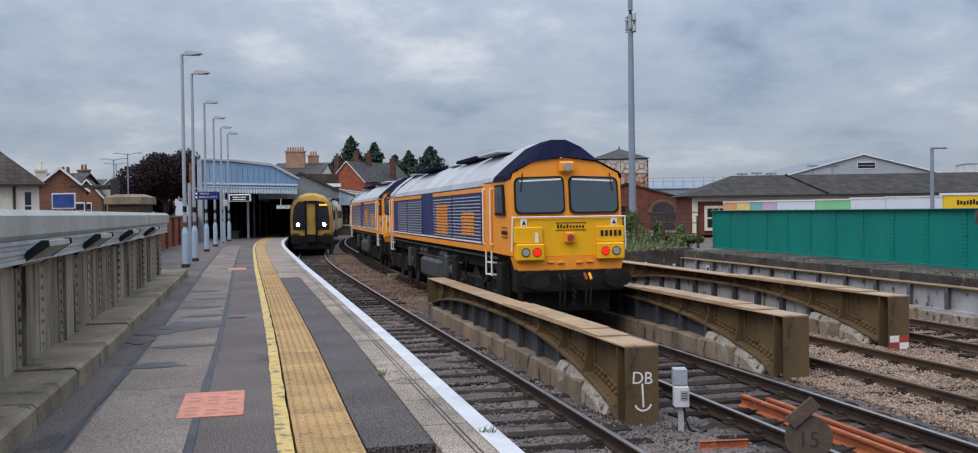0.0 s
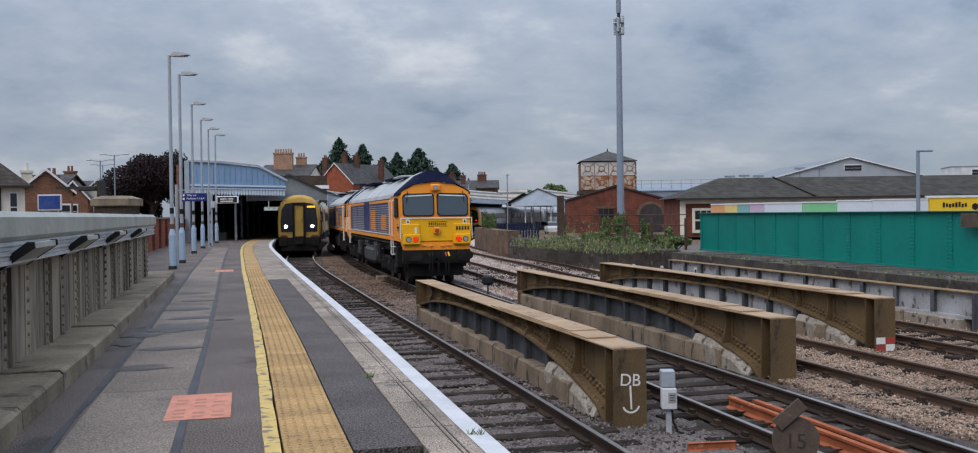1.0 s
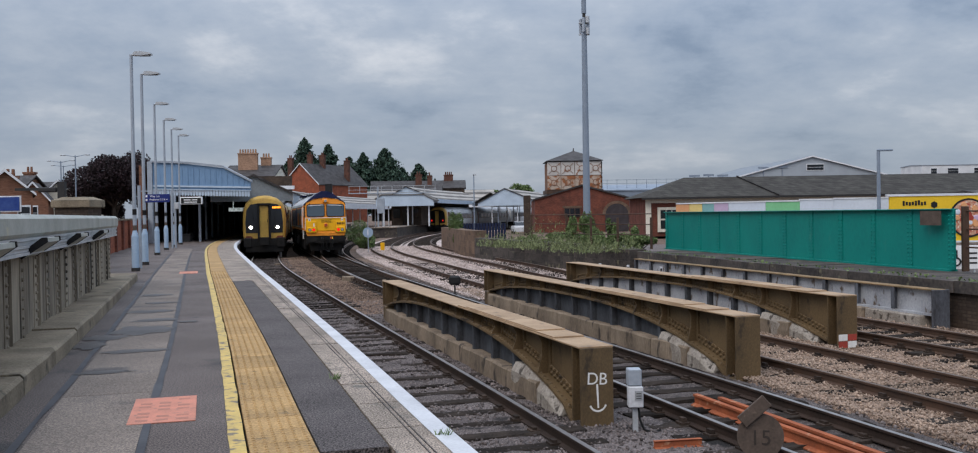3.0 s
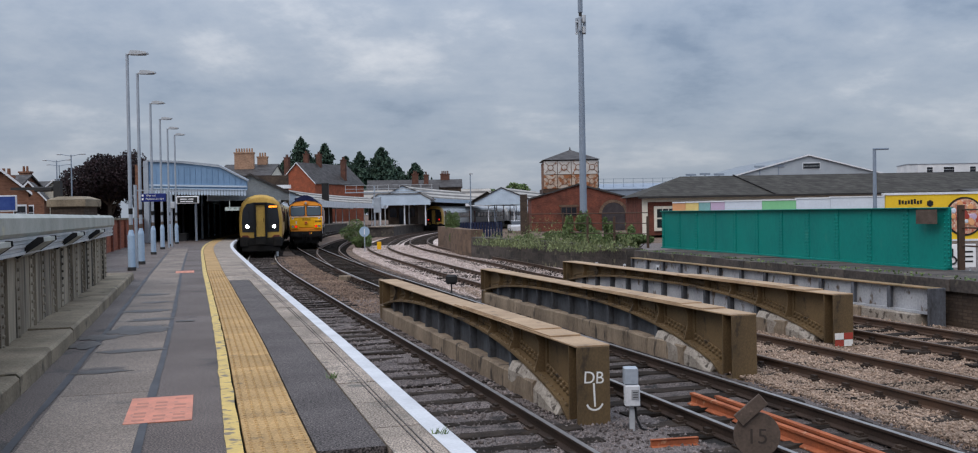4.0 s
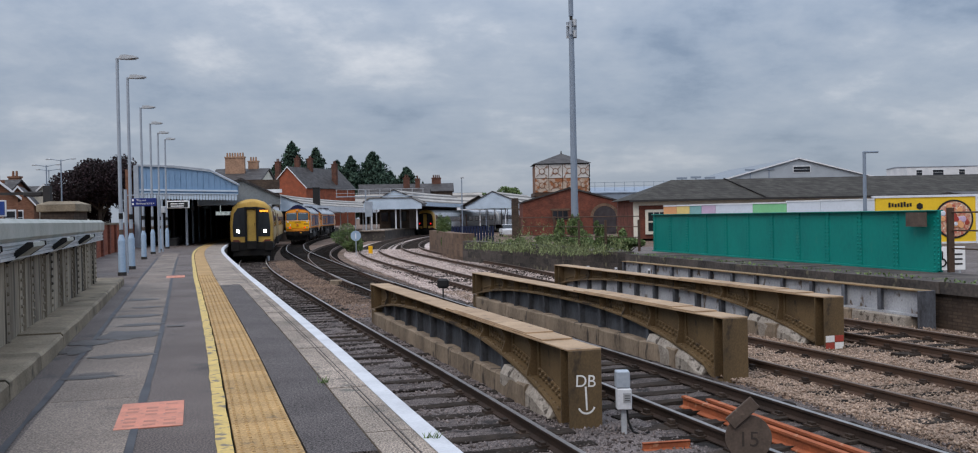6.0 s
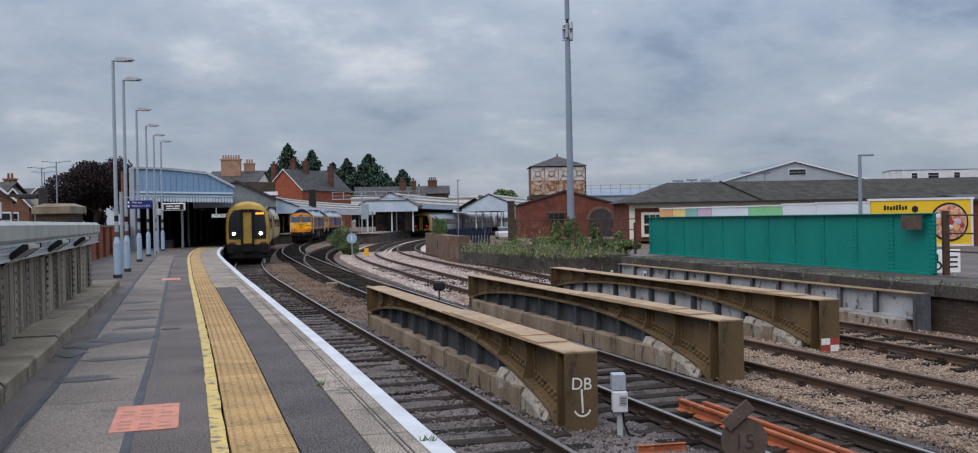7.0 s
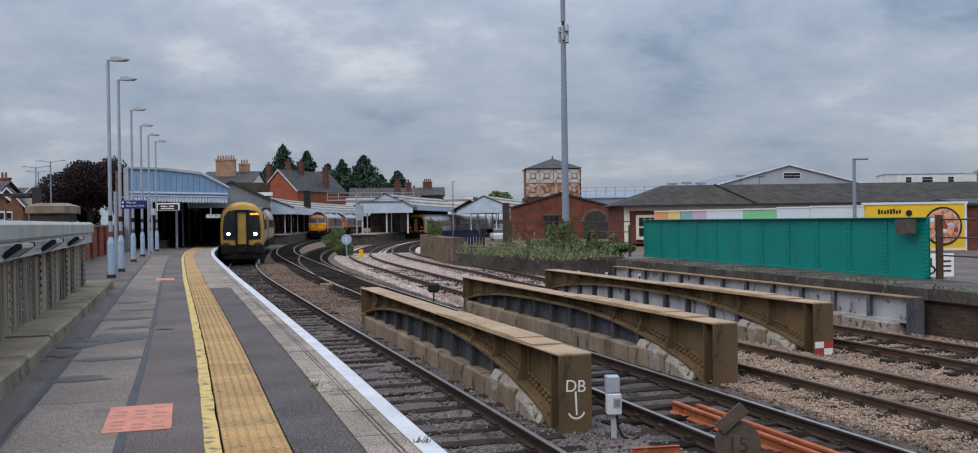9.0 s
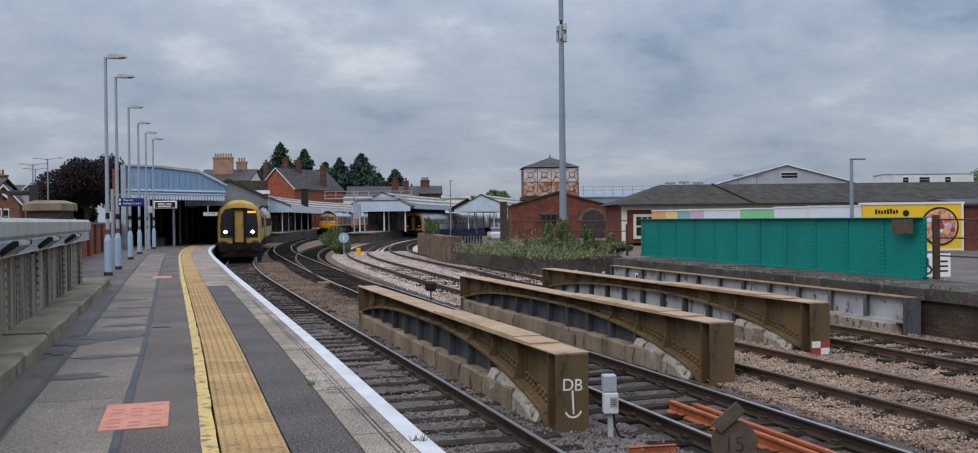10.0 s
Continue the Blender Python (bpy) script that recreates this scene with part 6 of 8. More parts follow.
def lineside_bits():
    # low round signals and their posts
    for x, y, r, back, lab in ((-0.85, 29.5, 0.17, "sign_black", "small black shunting signal on a short post"),):
        th = thing("ground_signal", pose(x, y, -1.2), lab, "signal")
        bm = bmesh.new()
        rod(bm, (0, 0, 0), (0, 0, 0.5), 0.025, 0.025, 8)
        part("post", bm, "black_steel", th)
        bm = bmesh.new()
        box(bm, 0, 0, 0.46, 0.36, 0.12, 0.30, bevel=0.06)
        part("signal_head", bm, back, th, "black signal head")
    th = thing("disc_marker", pose(-8.0, 68.0, -1.2), "pale blue-grey round marker disc on a post", "track sign")
    bm = bmesh.new()
    rod(bm, (0, 0, 0), (0, 0, 1.4), 0.035, 0.035, 8)
    part("post", bm, "lamp_grey", th)
    bm = bmesh.new()
    rod(bm, (0, -0.03, 1.42), (0, -0.01, 1.42), 0.36, 0.36, 28)
    d = part("disc", bm, "lamp_blue", th, "pale blue-grey disc")
    bm = bmesh.new()
    box(bm, 0, -0.035, 1.22, 0.06, 0.01, 0.4)
    part("bar", bm, "sign_white", d, "white bar")
    th = thing("yellow_box", pose(-7.3, 71.0, -1.2), "small yellow lineside box", "lineside box")
    bm = bmesh.new()
    box(bm, 0, 0, 0, 0.3, 0.2, 0.6, bevel=0.02)
    part("box", bm, "loco_yellow", th)
    # white marker posts along the far girders
    for x, y, z, h in ((4.05, 33.2, -1.2, 0.85), (4.95, 32.8, -1.2, 0.8), (6.0, 32.4, -1.2, 0.75), (12.6, 20.5, -1.2, 0.4)):
        th = thing("marker_post", pose(x, y, z), "small white marker post beside the track", "marker post", "white marker posts")
        bm = bmesh.new()
        box(bm, 0, 0, 0, 0.09, 0.05, h, bevel=0.008)
        part("post", bm, "white_paint", th)
        bm = bmesh.new()
        box(bm, 0, -0.027, h - 0.16, 0.06, 0.006, 0.1)
        part("figure", bm, "sign_black", th, "black figure")
    # stones and lumps
    for x, y, sx, sy, h in ((-5.35, 38.5, 0.45, 0.3, 0.22), (-3.6, 35.4, 0.16, 0.12, 0.28), (-11.0, 52.0, 0.3, 0.3, 0.12)):
        th = thing("concrete_block", pose(x, y, -1.2, 0, 0, 20), "small weathered block lying on the ballast", "block", "lineside blocks")
        bm = bmesh.new()
        box(bm, 0, 0, 0, sx, sy, h, bevel=0.03)
        part("block", bm, "plinth", th)


def sprig(x, y, z, seed):
    """A few grass blades in a paving joint."""
    th = thing("weed_tuft", pose(x, y, z), "small green weed tuft in a paving joint", "weed", "weed tufts")
    rr = random.Random(seed)
    bm = bmesh.new()
    for k in range(16):
        a, ln_ = rr.uniform(0, 6.28), rr.uniform(0.03, 0.065)
        b = (rr.uniform(-0.05, 0.05), rr.uniform(-0.03, 0.03))
        rod(bm, (*b, -0.01), (b[0] + math.cos(a) * ln_ * 0.7, b[1] + math.sin(a) * ln_ * 0.7, ln_ * 0.8), 0.005, 0.001, 4)
    part("blades", bm, "green_leaves", th)


def loose_cable(pts, label):
    th = thing("loose_cable", Matrix(), label, "cable", "loose cables")
    bm = bmesh.new()
    ln_ = Line(pts, 0.15)
    q = [(*p, BED + 0.075 + 0.02 * noise.noise((p[0] * 3, p[1] * 3, 0))) for p in ln_.p]
    for a, b in zip(q, q[1:]):
        rod(bm, a, b, 0.011, 0.011, 5)
    part("cable", bm, "rubber", th)


# ---- trees and growth ----
def blob_points(rng, centres, n):
    """Points in the outer shells of several clumps."""
    out = []
    for cx, cy, cz, r, rz in centres:
        k = int(n * r * r / sum(c[3] ** 2 for c in centres))
        v = rng.normal(size=(k, 3)); v /= np.linalg.norm(v, axis=1)[:, None]
        rad = rng.uniform(0.45, 1.08, (k, 1)) ** 0.6
        out.append(v * rad * np.array([r, r, rz]) + np.array([cx, cy, cz]))
    return np.concatenate(out)


def broad_tree(x, y, z, tall, spread, material, label, seed, n=2600, size=(0.18, 0.42)):
    rng = np.random.default_rng(seed)
    th = thing("tree", pose(x, y, z), label, "tree")
    bm = bmesh.new()
    rod(bm, (0, 0, 0), (0, 0, tall * 0.45), tall * 0.035, tall * 0.022, 8)
    cs = []
    for i in range(9):
        a = i * 2.4
        r = spread * rng.uniform(0.35, 0.75)
        c = (math.cos(a) * r, math.sin(a) * r, tall * rng.uniform(0.42, 0.86))
        rod(bm, (0, 0, tall * rng.uniform(0.25, 0.45)), c, tall * 0.014, tall * 0.005, 6)
        cs.append((*c, spread * rng.uniform(0.3, 0.5), spread * rng.uniform(0.28, 0.42)))
    cs.append((0, 0, tall * 0.72, spread * 0.6, tall * 0.26))
    part("trunk", bm, "bark", th, "brown trunk and limbs")
    leaves("crown", blob_points(rng, cs, n), size, material, th, seed)
    return th


def conifer(x, y, z, tall, spread, seed, n=21000, ragged=0.3):
    rng = np.random.default_rng(seed)
    th = thing("conifer", pose(x, y, z), "dark green ragged conifer behind the station roofs", "tree", "conifers behind the station")
    bm = bmesh.new()
    rod(bm, (0, 0, 0), (0, 0, tall * 0.97), tall * 0.025, 0.03, 8)
    pts = []
    k = 210
    for i in range(k):
        f = 0.16 + 0.84 * (i / k) ** 0.9 + rng.uniform(-0.01, 0.01)
        a = i * 2.4 + rng.uniform(-0.5, 0.5)
        reach = spread * ((1 - min(f, 1.0)) ** 0.74 * 1.3 + 0.03) * rng.uniform(1 - 2.0 * ragged, 1.15)
        reach = min(reach, spread * 1.05)
        tip = np.array([math.cos(a) * reach, math.sin(a) * reach, tall * min(f, 1.0) - reach * 0.10 + 0.25 * rng.uniform()])
        rod(bm, (0, 0, tall * min(f, 0.99)), tip, 0.05, 0.012, 4)
        m = n // k
        u = rng.uniform(0.12, 1.04, (m, 1))
        base = np.array([0, 0, tall * min(f, 1.0)])
        fan = (0.12 + 0.16 * u) * max(reach, 0.5)
        pts.append(base + (tip - base) * u + rng.normal(size=(m, 3)) * np.array([0.6, 0.6, 0.30]) * fan)
    part("trunk", bm, "bark", th, "brown trunk and boughs")
    leaves("crown", np.concatenate(pts), (0.16, 0.46), "pine_leaves", th, seed, 0.55)
    return th


def bush(x, y, z, r, tall, seed, material="green_leaves", label="green bush growing by the tracks", n=5200, size=(0.022, 0.062)):
    rng = np.random.default_rng(seed)
    th = thing("bush", pose(x, y, z), label, "bush", "bushes")
    bm = bmesh.new()
    cs = []
    for i in range(7):
        a, q = i * 2.4, r * rng.uniform(0.15, 0.75)
        c = (math.cos(a) * q, math.sin(a) * q, tall * rng.uniform(0.25, 0.8))
        rod(bm, (0, 0, 0), c, 0.03, 0.008, 5)
        cs.append((*c, r * rng.uniform(0.3, 0.55), tall * rng.uniform(0.18, 0.3)))
    part("stem", bm, "bark", th, "thin brown stems")
    leaves("foliage", blob_points(rng, cs, n), size, material, th, seed)
    return th


# ---- station and town ----
def gable_house(name, x, y, wx, wy, z0, eave, ridge, turn, wall_key, roof_key, label, axis="x", over=0.25, windows=(), chimneys=(), group="", barge="white_wood"):
    """Walls with a pitched roof. axis: the way the ridge runs. windows: (face, u, z, w, h); chimneys: (u, v, foot, top, pots)."""
    th = thing(name, pose(x, y, z0, 0, 0, turn), label, "building", group)
    e, r = eave - z0, ridge - z0
    bm = bmesh.new()
    if axis == "x":
        prism(bm, [(-wy / 2, 0), (wy / 2, 0), (wy / 2, e), (0, r), (-wy / 2, e)], off(YZ, -wx / 2), wx)
    else:
        prism(bm, [(-wx / 2, 0), (wx / 2, 0), (wx / 2, e), (0, r), (-wx / 2, e)], off(XZ, 0, -wy / 2), wy)
    part("wall", bm, wall_key, th)
    half = (wy if axis == "x" else wx) / 2
    sl = (r - e) / half
    for sgn in (-1, 1):
        bm = bmesh.new()
        o = half + over
        pts = [(0, r + 0.05), (sgn * o, e - over * sl + 0.05), (sgn * o, e - over * sl + 0.2), (0, r + 0.22)]
        if axis == "x":
            prism(bm, pts, off(YZ, -wx / 2 - over), wx + 2 * over)
        else:
            prism(bm, pts, off(XZ, 0, -wy / 2 - over), wy + 2 * over)
        part("roof", bm, roof_key, th, "pitched roof slope")
        if axis == "y":
            bm = bmesh.new()
            prism(bm, [(0, r + 0.02), (sgn * o, e - over * sl + 0.02), (sgn * o, e - over * sl + 0.21), (0, r + 0.23)], off(XZ, 0, -wy / 2 - over - 0.03), 0.06)
            part("bargeboard", bm, barge, th, "bargeboard along the gable")
    for face, u, z, w, h in windows:
        bm = bmesh.new()
        f = Matrix() if face == "f" else Matrix.Rotation(radians(90 if face == "r" else -90), 4, "Z")
        d = wy / 2 if face == "f" else wx / 2
        box(bm, u, -d - 0.02, z, w + 0.16, 0.08, h + 0.16); bm.transform(f)
        wf = part("window", bm, "white_wood", th, "white window frame")
        for k in range(2):
            bm = bmesh.new()
            box(bm, u, -d - 0.05, z + 0.08 + k * h / 2, w, 0.05, h / 2 - 0.05); bm.transform(f)
            part("pane", bm, "window_glass", wf, "dark pane")
    for u, v, c0, c1, pots, key in chimneys:
        bm = bmesh.new()
        wdt = 0.45 + 0.32 * pots
        box(bm, u, v, c0 - z0, wdt, 0.65, c1 - c0 - 0.25)
        box(bm, u, v, c1 - z0 - 0.28, wdt + 0.16, 0.8, 0.18)
        ch = part("chimney", bm, key, th, "brick chimney stack")
        for i in range(pots):
            bm = bmesh.new()
            rod(bm, (u + (i - (pots - 1) / 2) * 0.36, v, c1 - z0 - 0.1), (u + (i - (pots - 1) / 2) * 0.36, v, c1 - z0 + 0.45), 0.14, 0.11, 8)
            part("chimney_pot", bm, key, ch)
    return th


def train_shed():
    """Blue-boarded end of the platform roof, with a toothed valance, over a dark interior."""
    d = EDGE.at(EDGE.near_y(57))[1]
    th = thing("platform_roof", Matrix(), "blue boarded platform roof with a toothed valance over a dark interior", "station roof")
    y0 = 57.0
    bm = bmesh.new()
    out = [(-19.3, 3.18), (-13.55, 3.0), (-13.55, 3.5), (-15.16, 4.36), (-17.2, 4.62), (-19.3, 4.75)]
    prism(bm, out, off(XZ, 0, y0), 0.12)
    part("fascia", bm, "blue_fascia", th, "pale blue boarded end")
    bm = bmesh.new()
    top = [(-19.4, 4.75), (-17.2, 4.64), (-15.16, 4.39), (-13.5, 3.5)]
    for (xa, za), (xb, zb) in zip(top, top[1:]):
        prism(bm, [(xa, za), (xb, zb), (xb, zb + 0.11), (xa, za + 0.11)], off(XZ, 0, y0 - 0.12), 0.4)
    part("roof_edge", bm, "lamp_grey", th, "grey roof edge trim")
    for k in range(18):
        bm = bmesh.new()
        x = -19.2 + k * 0.33
        box(bm, x, y0 - 0.012, 3.15, 0.03, 0.03, 1.25 - max(0, k - 11) * 0.12)
        part("cover_strip", bm, "blue_fascia", th)
    for xa, xb, za, zb, hh in ((-19.3, -13.55, 3.32, 3.14, 0.1), (-19.3, -13.55, 3.16, 2.98, 0.05)):
        bm = bmesh.new()
        prism(bm, [(xa, za), (xb, zb), (xb, zb + hh), (xa, za + hh)], off(XZ, 0, y0 - 0.08), 0.08)
        part("moulding", bm, "pale_blue_wood", th, "pale moulding")
    for k in range(34):
        x = -19.22 + k * 0.168
        z = 3.17 - k * 0.168 * 0.0313
        bm = bmesh.new()
        prism(bm, [(x - 0.07, z), (x + 0.07, z), (x + 0.07, z - 0.3), (x, z - 0.37), (x - 0.07, z - 0.3)], off(XZ, 0, y0 - 0.03), 0.03)
        part("valance_board", bm, "pale_blue_wood", th)
    bm = bmesh.new()
    box(bm, -19.42, y0, -0.05, 0.28, 0.28, 4.85)
    part("corner_post", bm, "lamp_grey", th, "grey corner post")
    # the long roof behind it
    prof = [(-5.6, 4.70), (-3.4, 4.58), (-1.3, 4.30), (0.35, 3.45), (0.35, 3.3), (-1.3, 4.15), (-3.4, 4.45), (-5.6, 4.55)]
    bm = bmesh.new()
    sweep(bm, EDGE, EDGE.near_y(58.6), EDGE.near_y(97), prof, 3)
    part("roof", bm, "slate", th, "dark roof behind the end")
    bm = bmesh.new()
    sweep(bm, EDGE, EDGE.near_y(58.6), EDGE.near_y(97), rect(-5.7, -5.45, 0, 4.6), 3)
    part("back_wall", bm, "brown_brick", th, "dim brown brick back wall")
    s = EDGE.near_y(60)
    while s < EDGE.near_y(96):
        p, turn = EDGE.at(s, -2.4)
        bm = bmesh.new()
        rod(bm, (p.x, p.y, 0), (p.x, p.y, 4.3), 0.08, 0.07, 8)
        part("column", bm, "lamp_grey", th, "grey iron column")
        for u in (-5.4, -3.6):
            q, _ = EDGE.at(s, u)
            bm = bmesh.new()
            box(bm, q.x, q.y, 0, 0.12, 0.12, 4.4, turn)
            part("column", bm, "dark_interior", th)
        s += 5
    p, turn = EDGE.at(EDGE.near_y(95), -2.7)
    bm = bmesh.new()
    box(bm, p.x, p.y, 0, 6.2, 0.3, 4.6, turn)
    part("end_wall", bm, "brown_brick", th, "dim far wall")
    bm = bmesh.new()
    box(bm, -18.9, 75, 1.9, 1.3, 0.12, 0.28, 0)
    box(bm, -19.2, 75, 2.18, 0.05, 0.05, 2.2, 0)
    part("lit_sign", bm, "sign_glow", th, "small lit hanging sign")
    # benches and a low brick wall inside
    for y, u in ((60.5, -3.2), (64.0, -4.4), (68, -3.6)):
        p, turn = EDGE.at(EDGE.near_y(y), u)
        t2 = thing("platform_bench", pose(p.x, p.y, 0, 0, 0, turn), "dark bench under the platform roof", "bench", "platform benches")
        bm = bmesh.new()
        box(bm, 0, 0, 0.42, 0.5, 1.6, 0.06)
        part("seat", bm, "black_steel", t2)
        bm = bmesh.new()
        box(bm, -0.25, 0, 0.5, 0.05, 1.6, 0.45)
        part("backrest", bm, "black_steel", t2)
        for q in (-0.7, 0.7):
            bm = bmesh.new()
            box(bm, 0, q, 0, 0.45, 0.06, 0.43)
            part("leg", bm, "black_steel", t2)


def canopy(line, y0, y1, us, zs, label, name="station_canopy", gable=True, valance=0.42, roof="pale_roof", columns=True, col_u=None, face="white_wood", end=""):
    """A pitched platform canopy along a track: us = (left eave, ridge, right eave), zs = (eave, ridge)."""
    th = thing(name, Matrix(), label, "station canopy", "station canopies")
    ul, ur, ue = us
    ze, zr = zs
    s0, s1 = line.near_y(y0), line.near_y(y1)
    for a, b, za, zb in ((ul, ur, ze, zr), (ur, ue, zr, ze)):
        bm = bmesh.new()
        sweep(bm, line, s0, s1, [(a, za), (b, zb), (b, zb + 0.05), (a, za + 0.05)], 2.5)
        rf = part("roof_slope", bm, "roof_felt", th, "weathered roof slope")
        # long sheets in dark and pale bands, each lapped over the one below
        cut = [0.0, 0.16, 0.30, 0.52, 0.66, 0.86, 1.0]
        for q, (f0, f1) in enumerate(zip(cut, cut[1:])):
            u0, u1, z0, z1 = a + (b - a) * f0, a + (b - a) * f1, za + (zb - za) * f0, za + (zb - za) * f1
            rise = 0.07 + 0.03 * (q % 2)
            bm = bmesh.new()
            sweep(bm, line, s0, s1, [(u0, z0 + 0.052), (u1, z1 + 0.052), (u1, z1 + rise), (u0, z0 + rise)], 2.5)
            part("roof_sheet", bm, roof if q % 2 == 0 else "roof_felt", rf)
    for u in (ul, ue):
        bm = bmesh.new()
        sweep(bm, line, s0, s1, rect(u - 0.03, u + 0.03, ze - valance, ze + 0.12), 2.5)
        part("valance", bm, face, th, "white boarded valance")
    if gable:
        p0, turn = line.at(s0)
        bm = bmesh.new()
        prism(bm, [(ul, ze - valance), (ue, ze - valance), (ue, ze), (ur, zr), (ul, ze)], pose(p0.x, p0.y, 0, 0, 0, turn) @ XZ, 0.1)
        part("gable_end", bm, end or face, th, "boarded gable end")
        bm = bmesh.new()
        for a, b, za, zb in ((ul, ur, ze, zr), (ur, ue, zr, ze)):
            prism(bm, [(a, za), (b, zb), (b, zb + 0.14), (a, za + 0.14)], pose(p0.x, p0.y, 0, 0, 0, turn) @ off(XZ, 0, -0.15), 0.3)
        part("gable_trim", bm, "slate", th, "dark gable trim")
    if columns:
        s = s0 + 1.0
        while s < s1:
            for u in (col_u or ((ul + ur) / 2, (ur + ue) / 2)):
                p, _ = line.at(s, u)
                bm = bmesh.new()
                rod(bm, (p.x, p.y, -1.24), (p.x, p.y, ze + 0.2), 0.09, 0.07, 8)
                part("column", bm, "white_wood", th, "white iron column")
            s += 6.5
    return th


def platform_block(line, y0, y1, u0, u1, name, label):
    bm = bmesh.new()
    sweep(bm, line, line.near_y(y0), line.near_y(y1), rect(u0, u1, -1.25, -0.02), 2.5)
    ob = tagged(part(name, bm, "dark_stone"), label, "platform", kind="structure")
    bm = bmesh.new()
    sweep(bm, line, line.near_y(y0) - 0.2, line.near_y(y1), rect(u0 - 0.05, u1 + 0.05, -0.10, 0.01), 2.5)
    part("surface", bm, "coping", ob, "pale paved surface")
    return ob


def station():
    platform_block(TRACK_B, 120, 165, -6.2, -1.62, "platform_island", "low island platform beside the curving main track")
    platform_block(TRACK_C, 112, 165, -4.6, -1.62, "platform_far", "far platform with a pale edge")
    canopy(TRACK_B, 126, 200, (-8.4, -5.0, -1.3), (3.35, 4.8), "long broad weathered canopy roof over the main platform", col_u=(-2.6,), valance=0.8, end="pale_blue_wood")
    canopy(TRACK_B, 92, 126, (-9.5, -6.6, -4.2), (2.9, 5.0), "weathered banded canopy roof beside the station house", gable=False, col_u=(-5.0,))
    canopy(TRACK_B, 62, 92, (-6.8, -4.2, -1.8), (2.85, 4.0), "weathered canopy with grey boarded end along the main track", col_u=(-2.6,), end="grey_boards")
    far = canopy(TRACK_C, 127, 166, (-5.7, -2.7, 1.5), (3.3, 5.05), "hip-ended white canopy over the far platform", face="pale_blue_wood", col_u=(-2.0, -5.2))
    p0, turn = TRACK_C.at(TRACK_C.near_y(122.5))
    bm = bmesh.new()
    prism(bm, [(-5.8, 2.5), (1.6, 2.5), (1.6, 3.15), (0.3, 3.85), (-5.0, 3.9), (-5.8, 3.4)], pose(p0.x, p0.y, 0, 0, 0, turn) @ XZ, 0.1)
    part("front_fascia", bm, "pale_blue_wood", far, "pale boarded front fascia")
    bm = bmesh.new()
    prism(bm, [(-5.9, 3.38), (-5.0, 3.9), (0.3, 3.86), (1.7, 3.13), (1.7, 3.25), (0.35, 3.98), (-5.05, 4.02), (-5.95, 3.5)], pose(p0.x, p0.y, 0, 0, 0, turn) @ off(XZ, 0, -0.1), 4.9)
    part("front_roof", bm, "roof_felt", far, "low grey front roof")
    for u in (-4.9, -1.8, 0.9):
        bm = bmesh.new()
        q, _ = TRACK_C.at(TRACK_C.near_y(123), u)
        rod(bm, (q.x, q.y, -0.1), (q.x, q.y, 3.3), 0.1, 0.08, 8)
        part("column", bm, "white_wood", far, "white iron column")
    canopy(Line([(3.3, 148), (5.8, 160), (12, 190)]), 148.5, 185, (-4.0, 0.2, 5.4), (2.95, 5.1), "white-gabled canopy beyond the yard", face="pale_blue_wood", col_u=(-2.0, 2.0))
    canopy(TRACK_C, 156, 186, (1.6, 4.6, 7.8), (3.0, 4.7), "broad pale canopy roof beside the far train", gable=False, columns=False, face="pale_blue_wood")
    canopy(Line([(-40, 215), (-18, 216), (4, 217)]), 215.05, 216.95, (-6, 0, 6), (3.2, 6.6), "pale roof across the far end of the station", gable=False, columns=False)
    p0, turn = TRACK_B.at(TRACK_B.near_y(145), -1.85)
    th = thing("roof_cabinet", pose(p0.x, p0.y, 3.5, 0, 0, turn), "tall black cabinet standing on the canopy roof", "cabinet")
    bm = bmesh.new()
    box(bm, 0, 0, 0.0, 1.0, 0.7, 2.6, bevel=0.03)
    part("cabinet_body", bm, "sign_black", th)
    bm = bmesh.new()
    box(bm, 0, 0, 2.6, 1.16, 0.86, 0.1, bevel=0.02)
    part("lid", bm, "black_steel", th, "dark overhanging lid")
    bm = bmesh.new()
    sweep(bm, TRACK_C, TRACK_C.near_y(129), TRACK_C.near_y(164), rect(-5.0, -1.0, 0.0, 3.2), 2.5)
    w = tagged(part("wall_waiting_room", bm, "dark_brick"), "dark brick waiting room under the far canopy", "wall", kind="structure")
    for k in range(3):
        p0, turn = TRACK_C.at(TRACK_C.near_y(129) - 0.04, -4.3 + k * 1.25)
        bm = bmesh.new()
        box(bm, p0.x, p0.y, 0.05 if k == 1 else 0.95, 0.9, 0.1, 2.1 if k == 1 else 1.2, turn)
        part("opening", bm, "window_glass", w, "dark window or doorway")
    # wall and doorways under the main canopy
    bm = bmesh.new()
    sweep(bm, TRACK_B, TRACK_B.near_y(80), TRACK_B.near_y(170), rect(-5.4, -5.1, -1.24, 3.2), 2.5)
    w = tagged(part("wall_station", bm, "dark_brick"), "dark brick station wall behind the platform", "wall", kind="structure")
    for k in range(16):
        s = TRACK_B.near_y(83) + k * 4.6
        p, turn = TRACK_B.at(s, -5.08)
        bm = bmesh.new()
        box(bm, p.x, p.y, 0.05 if k % 3 == 0 else 0.9, 0.06, 1.1, 2.1 if k % 3 == 0 else 1.4, turn)
        part("opening", bm, "window_glass", w, "dark window or doorway")
